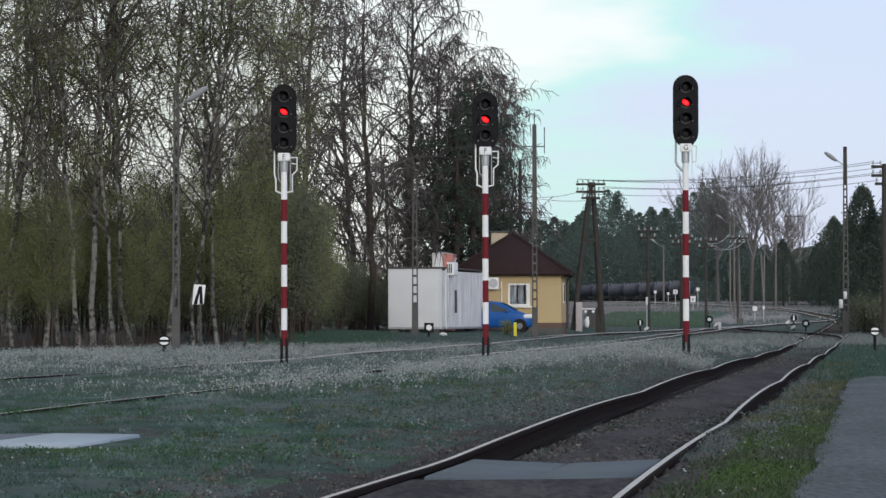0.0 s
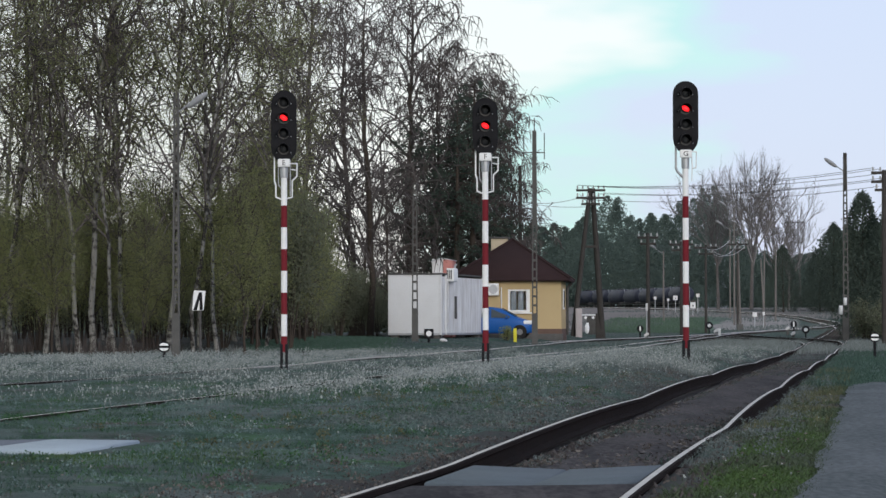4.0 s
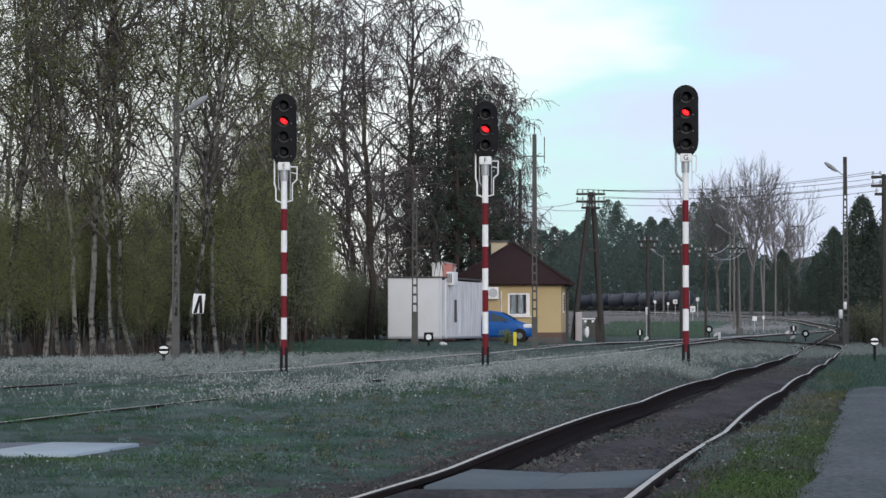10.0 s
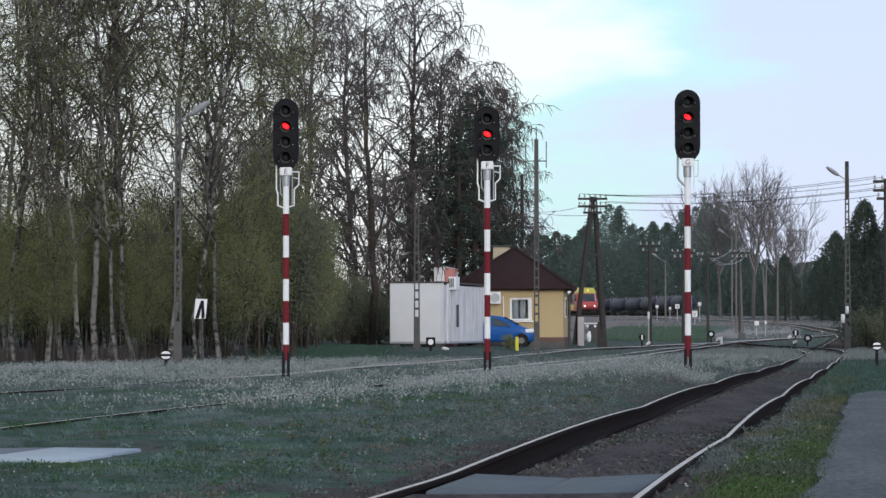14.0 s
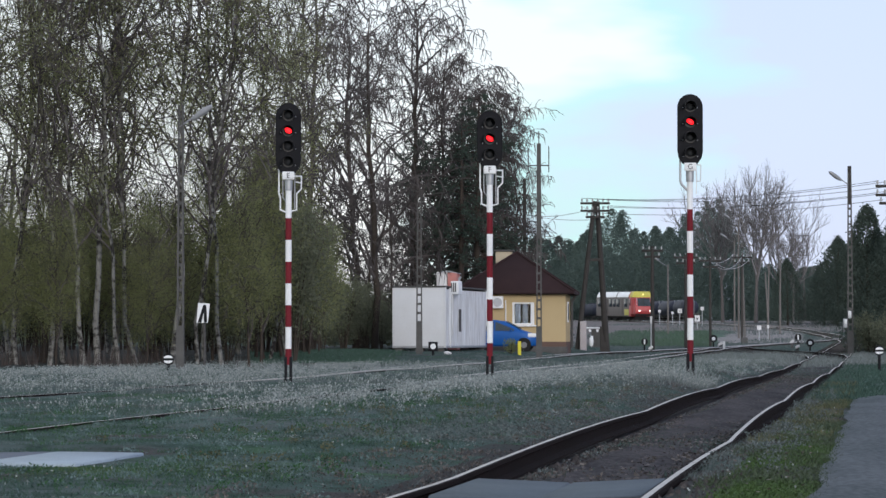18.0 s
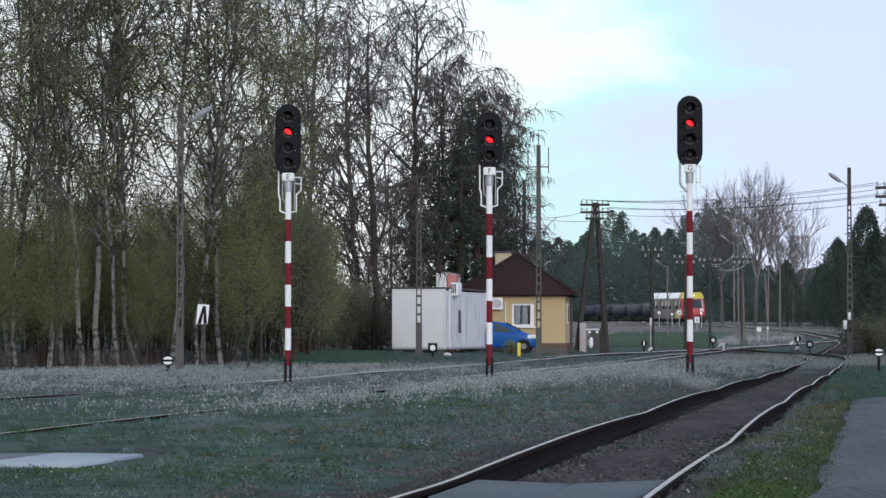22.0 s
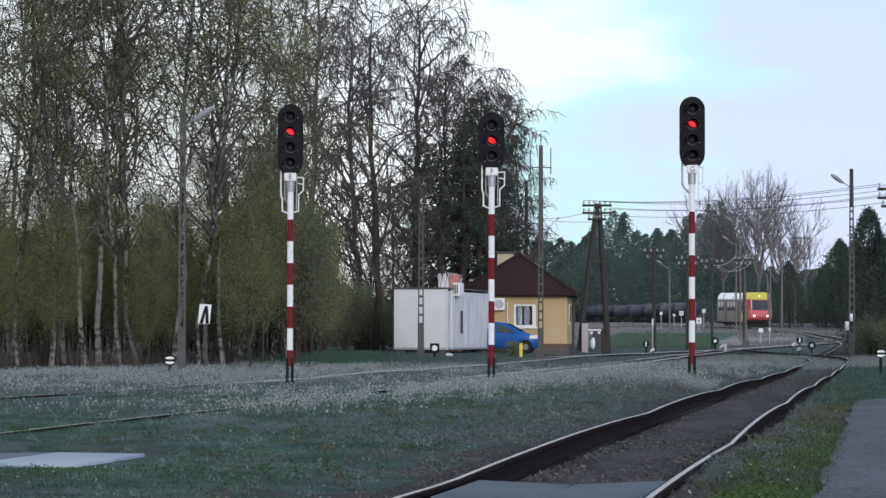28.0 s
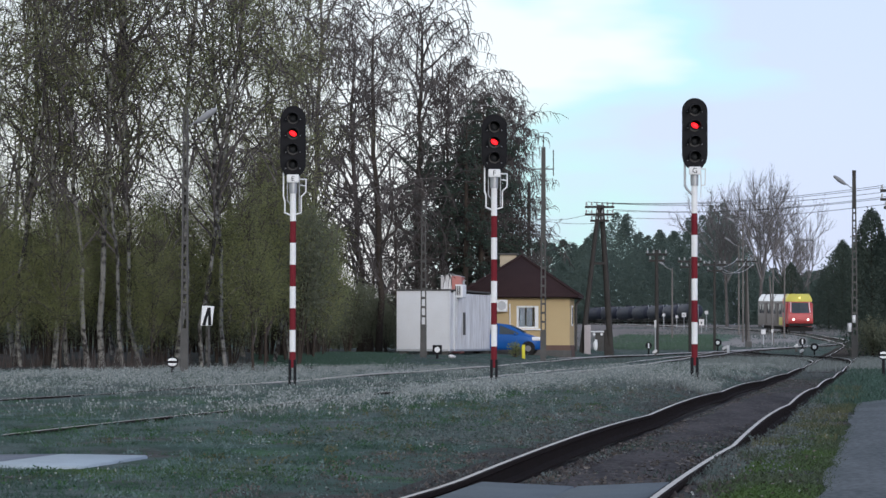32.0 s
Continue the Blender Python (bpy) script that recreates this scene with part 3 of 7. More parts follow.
def rail(path, side, parent, dip=0.0, phase=0.0, drop=0.0, main=False):
    """One rail swept along a list of plan points; dip: how far its joints sag, every 16.5 m."""
    pts = [Vector((p[0], p[1])) for p in path]
    n = len(RAIL_OUTLINE)
    verts, faces, mats = [], [], []
    dist = 0.0
    for i, p in enumerate(pts):
        d = (pts[min(i + 1, len(pts) - 1)] - pts[max(i - 1, 0)]).normalized()
        w = Vector((d.y, -d.x))
        if i:
            dist += (p - pts[i - 1]).length
        f = ((dist + phase) % 16.5) / 16.5
        sag = -dip * (1 - min(f, 1 - f) * 2) ** 2 + 0.4 * dip
        z = rail_z(p.y) + sag - drop + (0.0 if main else 0.06 * max(0.0, min(1.0, (p.y - 24) / 20)) * max(0.0, min(1.0, (150 - p.y) / 20)) + 0.04 * max(0.0, min(1.0, (p.y - 60) / 15))) + (swell(p.y) * (0.035 if side > 0 else 0.06) if main else 0.0)
        q = p + w * (0.7525 * side - (0.08 * swell(p.y) if main else 0.0) + noise.noise((p.y * 0.08, side * 5, phase)) * dip * 0.6)
        for ox, oz, _ in RAIL_OUTLINE:
            verts.append((q.x + w.x * ox, q.y + w.y * ox, z + oz))
        if i:
            for k in range(n):
                a, b = (i - 1) * n + k, (i - 1) * n + (k + 1) % n
                faces.append((a, b, b + n, a + n))
                # worn top; farther off the head's sides are painted bright too, as sunlit
                mats.append(1 if k == 0 or (k in (1, 2, 12, 13) and dip > 0 and (p.y > 205 or (not main and p.y > 58))) else 0)
    faces.append(tuple(range(n - 1, -1, -1)))
    faces.append(tuple((len(pts) - 1) * n + k for k in range(n)))
    mats += [0, 0]
    ob = raw_part("rail", verts, faces, (M["rail_side"], M["rail_top"]), parent)
    ob.data.polygons.foreach_set("material_index", mats)
    return ob


def line_points(a, y0, y1, step=1.0):
    return [(lane(a, y), y) for y in np.arange(y0, y1 + step / 2, step)]


def blend_points(p0, s0, p1, s1, n=24):
    """A smooth run between two plan points with the slopes dx/dy at its ends."""
    out = []
    h = p1[1] - p0[1]
    for i in range(n + 1):
        t = i / n
        x = (2 * t ** 3 - 3 * t ** 2 + 1) * p0[0] + (t ** 3 - 2 * t ** 2 + t) * h * s0 + (-2 * t ** 3 + 3 * t ** 2) * p1[0] + (t ** 3 - t ** 2) * h * s1
        out.append((x, p0[1] + h * t))
    return out


MAIN_A, SECOND_A, THIRD_A = -2.09, -9.35, -14.2
def main_curve():
    """The main line past the points, curving away to the left behind the house."""
    x, y = lane(MAIN_A, 203), 203.0
    turn = math.atan(TRACK_SLOPE)
    pts, s = [(x, y)], 0.0
    while s < 330:
        k = 0.16 if s < 63.5 else 0.0966 if s < 136 else 0.165 if s < 225 else 0.0
        turn -= radians(k)
        x, y, s = x + math.sin(turn), y + math.cos(turn), s + 1
        pts.append((x, y))
    return pts


CURVE = main_curve()


def track(label, path, dip=0.0, bed=True, drop=0.0, phase=0.0, far_bed=False):
    t = thing("railway_track", 0, 0, 0, 0, label, "railway track", "tracks of the station", "structure")
    rail(path, 1, t, dip, 3.0 + phase, drop, bed)
    rail(path, -1, t, dip * 0.8, 10.5 + phase, drop + (0.0 if bed else 0.06), bed)
    if bed or far_bed:
        verts, faces = [], []
        path = path if bed else [p for p in path if p[1] > 150]
        for i, (x, y) in enumerate(path):
            for j, o in enumerate((-1.25, -0.7, -0.3, 0.3, 0.7, 1.25)):
                wob = noise.noise((x * 1.5 + o, y * 0.8, 3.0))
                verts.append((x + o + (wob * 0.15 if j in (0, 5) else 0), y, rail_z(y) - (0.24 if j in (0, 5) else 0.03 if y < 17.4 else 0.175 if j in (1, 4) else 0.13) + wob * 0.012 + 0.03 * swell(y) - drop))
            if i:
                for j in range(5):
                    k = (i - 1) * 6 + j
                    faces.append((k, k + 1, k + 7, k + 6))
        tb = raw_part("trackbed", verts, faces, (M["soil"], M["far_ballast"]), t, "dark earth and old ballast bed", True)
        tb.data.polygons.foreach_set("material_index", [1 if verts[f[0]][1] > 190 else 0 for f in faces])
    return t


def sleepers(parent, path, y0, y1, step=1.3):
    """Dark timber sleepers showing above the worn ballast."""
    me = mesh_of("sleeper", box((0, 0, 0), (2.5, 0.26, 0.16), 0.02), M["wood"])
    last = -99.0
    for (xa, ya), (xb, yb) in zip(path[:-1], path[1:]):
        if y0 < ya < y1 and ya - last > step:
            same_part("sleeper", me, parent, pose(xa, ya, rail_z(ya) - 0.13, 0, 0, -math.degrees(math.atan2(xb - xa, yb - ya))))
            last = ya


main_path = line_points(MAIN_A, -20, 203) + CURVE[1:]
second_path = line_points(SECOND_A, -20, 165) + blend_points((lane(SECOND_A, 165), 165), TRACK_SLOPE, CURVE[46], -0.02)[1:]
cross_path = blend_points((lane(MAIN_A, 112), 112), TRACK_SLOPE, (lane(SECOND_A, 178) + 0.2, 178), 0.16, 60)
sleepers(track("worn rusty track with wavy shiny rail heads", main_path, 0.05), main_path, 134, 300, 1.4)
sleepers(track("rusty track almost lost in grass and pale weeds", second_path, 0.02, False, 0.004, 5, True), second_path, 128, 230, 1.4)
track("rusty track sunk in the weeds before the wood", line_points(THIRD_A, -20, 130) + blend_points((lane(THIRD_A, 130), 130), TRACK_SLOPE, (lane(SECOND_A, 190) + 1.4, 190), 0.24)[1:], 0.02, False, 0.03, 9)
sleepers(track("rusty crossover track between two lines at the points", cross_path, 0.0, False), cross_path, 122, 178, 1.2)


def slab(name, corners, thick, parent, mat, label=""):
    bm = bmesh.new()
    top = [bm.verts.new(c) for c in corners]
    f = bm.faces.new(top)
    r = bmesh.ops.extrude_face_region(bm, geom=[f])
    bmesh.ops.translate(bm, verts=[g for g in r["geom"] if isinstance(g, bmesh.types.BMVert)], vec=(0, 0, -thick))
    bmesh.ops.recalc_face_normals(bm, faces=bm.faces)
    bmesh.ops.bevel(bm, geom=bm.edges[:], offset=0.012, segments=1, affect="EDGES")
    return part(name, bm, mat, parent, label)


def crossing(label, a0, a1, y0, y1, sag, z0=0.0, pieces=2, mat=("slab",)):
    t = thing("crossing_panels", 0, 0, 0, 0, label, "crossing", "", "structure")
    for i in range(pieces):
        f0, f1 = i / pieces, (i + 1) / pieces
        b0, b1 = a0 + (a1 - a0) * f0 + 0.006, a0 + (a1 - a0) * f1 - 0.006
        h = lambda f: z0 - sag * (1 - abs(2 * f - 1))
        back = 0.012 * (i % 2)
        slab("slab", [(lane(b0, y0) - 0.03 * i, y0 + back, h(f0)), (lane(b1, y0), y0, h(f1)), (lane(b1, y1), y1, h(f1)), (lane(b0, y1), y1 + back, h(f0))], 0.12, t, M[mat[i % len(mat)]])


crossing("two sagging concrete crossing slabs between the rails", MAIN_A - 0.64, MAIN_A + 0.66, 17.05, 19.1, 0.03, -0.012)
crossing("one pale and one stained concrete crossing slab beside the second track", -7.63, -6.13, 21.6, 23.6, -0.01, -0.022, 2, ("stained_concrete", "pale_concrete"))


# ---- light signals ----
def letter_mesh(text, size):
    cu = bpy.data.curves.new("letter", "FONT")
    cu.body, cu.size, cu.extrude, cu.align_x, cu.align_y = text, size, 0.002, "CENTER", "CENTER"
    ob = new("letter", cu)
    me = bpy.data.meshes.new_from_object(ob)
    bpy.data.objects.remove(ob)
    return me


def light_signal(x, y, head_top, lamps, letter, label, cable=False):
    """A striped mast with a capsule-shaped lamp head; the second lamp from the top is lit."""
    z0 = ground_z(x, y)
    s = thing("light_signal", x, y, z0, 0, label, "railway signal", "exit signals")
    top = head_top - z0
    head_h, head_w = (1.465, 0.53) if lamps == 4 else (1.175, 0.53)
    hb = top - head_h
    # foundation and mast in bands
    for sx in (-1, 1):
        part("mast_foot", box((sx * 0.052, 0, 0.06), (0.055, 0.15, 0.94), 0.012), M["black"], s, "black channel foot")
    z, k, band = 0.36, 0, 0.453
    first = hb - 0.935
    edges = [0.36]
    b = first
    while b > 0.45:
        edges.append(b)
        b -= band
    edges = sorted(edges)
    for i, (e0, e1) in enumerate(zip(edges[:-1], edges[1:])):
        red = (len(edges) - 2 - i) % 2 == 0
        part("mast_band", rod((0, 0, e0), (0, 0, e1), 0.064, 0.064, 14), M["red"] if red else M["white"], s, "red painted band" if red else "white painted band")
    part("mast_band", rod((0, 0, edges[-1]), (0, 0, hb - 0.36), 0.064, 0.064, 14), M["white"], s, "long white painted band")
    part("mast_collar", rod((0, 0, hb - 0.36), (0, 0, hb + 0.02), 0.080, 0.09, 14), M["steel"], s, "grey mast collar")
    # name board
    board = part("name_board", box((0, -0.115, hb - 0.05), (0.25, 0.03, 0.17), 0.02), M["white"], s, "small white board with a letter")
    l = same_part("letter", letter_mesh(letter, 0.15), board, pose(0, -0.133, hb - 0.055, 90, 0, 0), "dark letter " + letter)
    l.data.materials.append(M["black"])
    # brackets beside the mast
    if cable:
        part("cable_tube", pipe([(-0.20, -0.02, hb + 0.1), (-0.20, -0.02, hb - 0.34), (-0.17, -0.02, hb - 0.42), (-0.05, -0.02, hb - 0.54)], 0.026), M["steel"], s, "bent grey cable tube")
        part("bracket", pipe([(0.10, -0.02, hb), (0.23, -0.02, hb - 0.01), (0.22, -0.02, hb - 0.34), (0.14, -0.02, hb - 0.35), (0.13, -0.02, hb - 0.05)], 0.012), M["white"], s, "thin white bracket loop")
        part("bracket", pipe([(0.14, -0.02, hb - 0.3), (0.13, -0.02, hb - 0.62)], 0.010), M["white"], s)
    else:
        part("bracket", pipe([(-0.20, -0.02, hb + 0.1), (-0.20, -0.02, hb - 0.42), (-0.17, -0.02, hb - 0.52), (-0.17, -0.02, hb - 0.76), (-0.03, -0.02, hb - 0.82)], 0.018), M["white"], s)
        part("bracket", pipe([(0.06, -0.02, hb - 0.06), (0.27, -0.02, hb - 0.06), (0.265, -0.02, hb - 0.33), (0.17, -0.02, hb - 0.42), (0.17, -0.02, hb - 0.76), (0.03, -0.02, hb - 0.80)], 0.015), M["white"], s)
        part("bracket", pipe([(0.13, -0.02, hb + 0.02), (0.13, -0.02, hb - 0.74)], 0.013), M["steel"], s)
        part("bracket", pipe([(-0.12, 0.03, hb + 0.02), (-0.12, 0.03, hb - 0.5), (-0.05, 0.03, hb - 0.6)], 0.013), M["steel"], s)
        part("bracket", pipe([(0.15, -0.02, hb - 0.18), (0.26, -0.02, hb - 0.20)], 0.012), M["white"], s)
    # lamp head
    bm = prism(head_outline(head_w, head_h), -0.06, 0.0, None, 0.012)
    bmesh.ops.translate(bm, verts=bm.verts, vec=(0, -0.06, hb + head_h / 2))
    head = part("lamp_head", bm, M["black"], s, "black capsule-shaped signal head")
    part("lamp_case", box((0, 0.09, hb + head_h / 2), (0.34, 0.26, head_h - 0.4), 0.03), M["black"], head)
    pitch = 0.322
    for i in range(lamps):
        lz = hb + head_h - 0.255 - i * pitch
        lit = i == 1
        bm = bmesh.new()
        bmesh.ops.create_uvsphere(bm, u_segments=16, v_segments=8, radius=0.078, matrix=Matrix.Translation((0, -0.115, lz)) @ (Matrix.Rotation(radians(32), 4, "Y") @ Matrix.Diagonal((1.1, 0.35, 0.68, 1)) if lit else Matrix.Diagonal((1, 0.35, 1, 1))))
        part("lens", bm, M["lens_red"] if lit else M["lens_dark"], head, "lit red lens" if lit else "unlit dark lens")
        # hood: an open half-round visor
        bm = bmesh.new()
        rings = []
        for (yy, drop) in ((-0.12, 0.0), (-0.36, -0.02)):
            for rr in (0.125, 0.115):
                ring = []
                for k in range(15):
                    a = radians(-25) + radians(230) * k / 14
                    ring.append(bm.verts.new((rr * math.cos(a), yy, lz + drop + rr * math.sin(a))))
                rings.append(ring)
        for a, b2 in ((0, 2), (3, 1), (2, 3), (1, 0)):
            for k in range(14):
                bm.faces.new((rings[a][k], rings[a][k + 1], rings[b2][k + 1], rings[b2][k]))
        bmesh.ops.recalc_face_normals(bm, faces=bm.faces)
        part("hood", bm, M["black"], head)
        bm = bmesh.new()
        for k in range(24):
            a0, a1 = 2 * math.pi * k / 24, 2 * math.pi * (k + 1) / 24
            v = [bm.verts.new((r * math.cos(a), -0.124, lz + r * math.sin(a))) for r, a in ((0.098, a0), (0.125, a0), (0.125, a1), (0.098, a1))]
            bm.faces.new(v[::-1])
        bmesh.ops.remove_doubles(bm, verts=bm.verts, dist=0.001)
        bmesh.ops.solidify(bm, geom=bm.faces[:], thickness=0.012)
        part("lens_ring", bm, M["dark_steel"], head)
    bolt = bmesh.new()
    bmesh.ops.create_icosphere(bolt, subdivisions=1, radius=0.013)
    bolt = mesh_of("bolt", bolt, M["steel"])
    for sx in (-1, 1):
        for zz in (0.16, 0.5, 0.84, 1.18)[:lamps]:
            same_part("bolt", bolt, head, pose(sx * 0.15, -0.122, hb + zz))
    return s


SIG_Y = 58.8
light_signal(-3.31, SIG_Y, 5.83, 4, "E", "red and white striped signal mast showing red, four lamps")
light_signal(0.88, SIG_Y, 5.66, 3, "F", "red and white striped signal mast showing red, three lamps")
light_signal(5.05, SIG_Y, 6.01, 4, "G", "red and white striped signal mast showing red, by the first track", True)


# ---- concrete posts with slots ----
def slotted_post(x, y, height, label, base_w=0.30, top_w=0.16, slot0=1.2, solid_from=99.0):
    """A reinforced concrete post with a ladder of openings through its upper part."""
    z0 = ground_z(x, y)
    p = thing("concrete_post", x, y, z0, 0, label, "post", "concrete posts")
    w = lambda z: base_w + (top_w - base_w) * z / height
    bm = bmesh.new()
    def bar(xc0, z0_, xc1, z1_, ww0, ww1, dep):
        vs = []
        for (xc, zz, ww) in ((xc0, z0_, ww0), (xc1, z1_, ww1)):
            for sx, sy in ((-1, -1), (1, -1), (1, 1), (-1, 1)):
                vs.append(bm.verts.new((xc + sx * ww / 2, sy * dep / 2, zz)))
        for q in ((0, 1, 5, 4), (1, 2, 6, 5), (2, 3, 7, 6), (3, 0, 4, 7), (3, 2, 1, 0), (4, 5, 6, 7)):
            bm.faces.new([vs[i] for i in q])
    bar(0, -0.4, 0, slot0, base_w, w(slot0), 0.22)
    part("post_foot", bm, M["concrete"], p)
    bm = bmesh.new()
    for sx in (-1, 1):
        bar(sx * (w(slot0) / 2 - 0.028), slot0, sx * (top_w / 2 - 0.022), height, 0.056, 0.044, 0.16)
    z = slot0
    while z < height - 0.05:
        bar(0, z, 0, min(z + (0.09 if z < solid_from else 0.36), height), w(z) - 0.05, w(z) - 0.05, 0.13)
        z += 0.36
    bmesh.ops.recalc_face_normals(bm, faces=bm.faces)
    part("post_shaft", bm, M["concrete"], p, "slotted concrete shaft")
    return p, z0, height


def lamp_head(p, x, z, reach, rise, side=1):
    """A street lamp head on a short arm."""
    arm = part("lamp_arm", pipe([(0, 0, z), (side * reach * 0.5, 0, z + rise * 0.45), (side * reach, 0, z + rise)], 0.025), M["lamp_grey"], p)
    bm = bmesh.new()
    bmesh.ops.create_uvsphere(bm, u_segments=14, v_segments=8, radius=1.0)
    bmesh.ops.scale(bm, vec=(0.38, 0.14, 0.10), verts=bm.verts)
    a = math.atan2(rise, reach)
    bmesh.ops.transform(bm, matrix=Matrix.Translation((side * (reach + 0.25), 0, z + rise * 1.45)) @ Matrix.Rotation(-side * a, 4, "Y"), verts=bm.verts)
    for f in bm.faces:
        f.smooth = True
    part("lamp_head", bm, M["lamp_grey"], p, "grey oval lamp head")


p, pz, ph = slotted_post(-7.75, 82, 7.7, "weathered concrete lamp post before the wood", 0.23, 0.15)
lamp_head(p, 0, 7.1, 0.36, 0.26)
p, pz, ph = slotted_post(-1.11, 111, 6.2, "dark concrete post before the white container", 0.26, 0.17)
p, pz, ph = slotted_post(3.66, 113, 8.6, "tall concrete post with an aerial frame", 0.24, 0.16, 1.2, 4.6)
bm = bmesh.new()
for q in ([(-0.42, 0, 8.4), (-0.42, 0, 7.5)], [(0.40, 0, 8.5), (0.40, 0, 7.45)], [(-0.42, 0, 7.72), (0.40, 0, 7.72)], [(0, 0, 8.5), (0, 0, 9.1)]):
    pipe(q, 0.022, 6, bm)
part("aerial_frame", bm, M["dark_steel"], p, "thin aerial frame")
p, pz, ph = slotted_post(18.8, 132, 8.7, "concrete lamp post beside dark bushes", 0.30, 0.16)
part("pole_top", rod((0, 0, 7.2), (0, 0, 9.0), 0.10, 0.09, 10), M["wood"], p, "dark wooden pole top")
lamp_head(p, 0, 8.1, 0.42, 0.30, -1)
part("switch_box", box((-0.25, -0.14, 1.65), (0.18, 0.14, 0.42), 0.02), M["steel"], p, "small grey switch box")
part("switch_box", box((-0.05, -0.16, 2.05), (0.16, 0.12, 0.36), 0.02), M["steel"], p, "small grey switch box")


# ---- white container ----
def container():
    x, y = -0.12, 122.6
    c = thing("storage_container", x, y, ground_z(x, y) - 0.07, -13, "white steel storage container on low blocks", "container")
    w, l, h, b = 2.34, 8.6, 2.62, 0.24
    ox = -w
    part("end_wall", box((ox + w / 2, 0.02, b + h / 2), (w, 0.05, h), 0.012), M["container"], c, "plain white end wall")
    bm = bmesh.new()
    outer, inner = [], []
    n = 28
    for i in range(n + 1):
        yy = 0.05 + (l - 0.05) * i / n
        dx = 0.035 if i % 4 in (1, 2) else 0.0
        outer.append((-0.02 + dx, yy))
        inner.append((-0.06 + dx, yy))
    ring = outer + inner[::-1]
    lo = [bm.verts.new((px, py, b + 0.08)) for px, py in ring]
    hi = [bm.verts.new((px, py, b + h - 0.08)) for px, py in ring]
    for i in range(len(ring)):
        j = (i + 1) % len(ring)
        bm.faces.new((lo[i], lo[j], hi[j], hi[i]))
    bmesh.ops.recalc_face_normals(bm, faces=bm.faces)
    part("side_wall", bm, M["dirty_white"], c, "ribbed white side wall with grime streaks")
    part("side_wall", box((ox + 0.03, l / 2, b + h / 2), (0.05, l, h), 0.01), M["container"], c)
    part("end_wall", box((ox + w / 2, l, b + h / 2), (w, 0.05, h), 0.01), M["container"], c)
    part("roof", box((ox + w / 2, l / 2, b + h + 0.03), (w + 0.08, l + 0.1, 0.08), 0.015), M["dark_steel"], c, "dark grey roof edge")
    part("floor_frame", box((ox + w / 2, l / 2, b + 0.03), (w + 0.02, l + 0.02, 0.10), 0.01), M["steel"], c)
    for yy in (0.02, 1.0):
        part("corner_post", box((0.012, yy, b + h / 2), (0.09, 0.09, h), 0.012), M["container"], c)
    part("door_slot", box((0.02, 2.9, b + 1.2), (0.06, 0.35, 1.0), 0.01), M["dark_steel"], c, "dark door grip recess")
    for (px, py) in ((ox + 0.25, 0.3), (-0.25, 0.3), (ox + 0.25, l - 0.3), (-0.25, l - 0.3), (ox + w / 2, 0.3)):
        part("block", box((px, py, b / 2 - 0.06), (0.35, 0.35, b + 0.1), 0.015), M["concrete"], c)
    u = part("air_unit", box((0.16, 1.6, b + h + 0.0), (0.34, 0.8, 0.58), 0.03), M["white"], c, "white air conditioning unit")
    for gx in (0.03, 0.12, 0.21):
        part("unit_slat", box((gx, 1.19, b + h + 0.02), (0.05, 0.03, 0.40), 0.01), M["dark_steel"], u)
    part("cable", pipe([(0.05, 1.25, b + h - 0.2), (0.05, 1.25, b + 0.5)], 0.03), M["dirty_white"], c)
    part("roof_vent", pipe([(0.15, 2.2, b + h), (0.15, 2.2, b + h + 0.42), (0.22, 2.2, b + h + 0.5)], 0.05), M["steel"], c)


container()


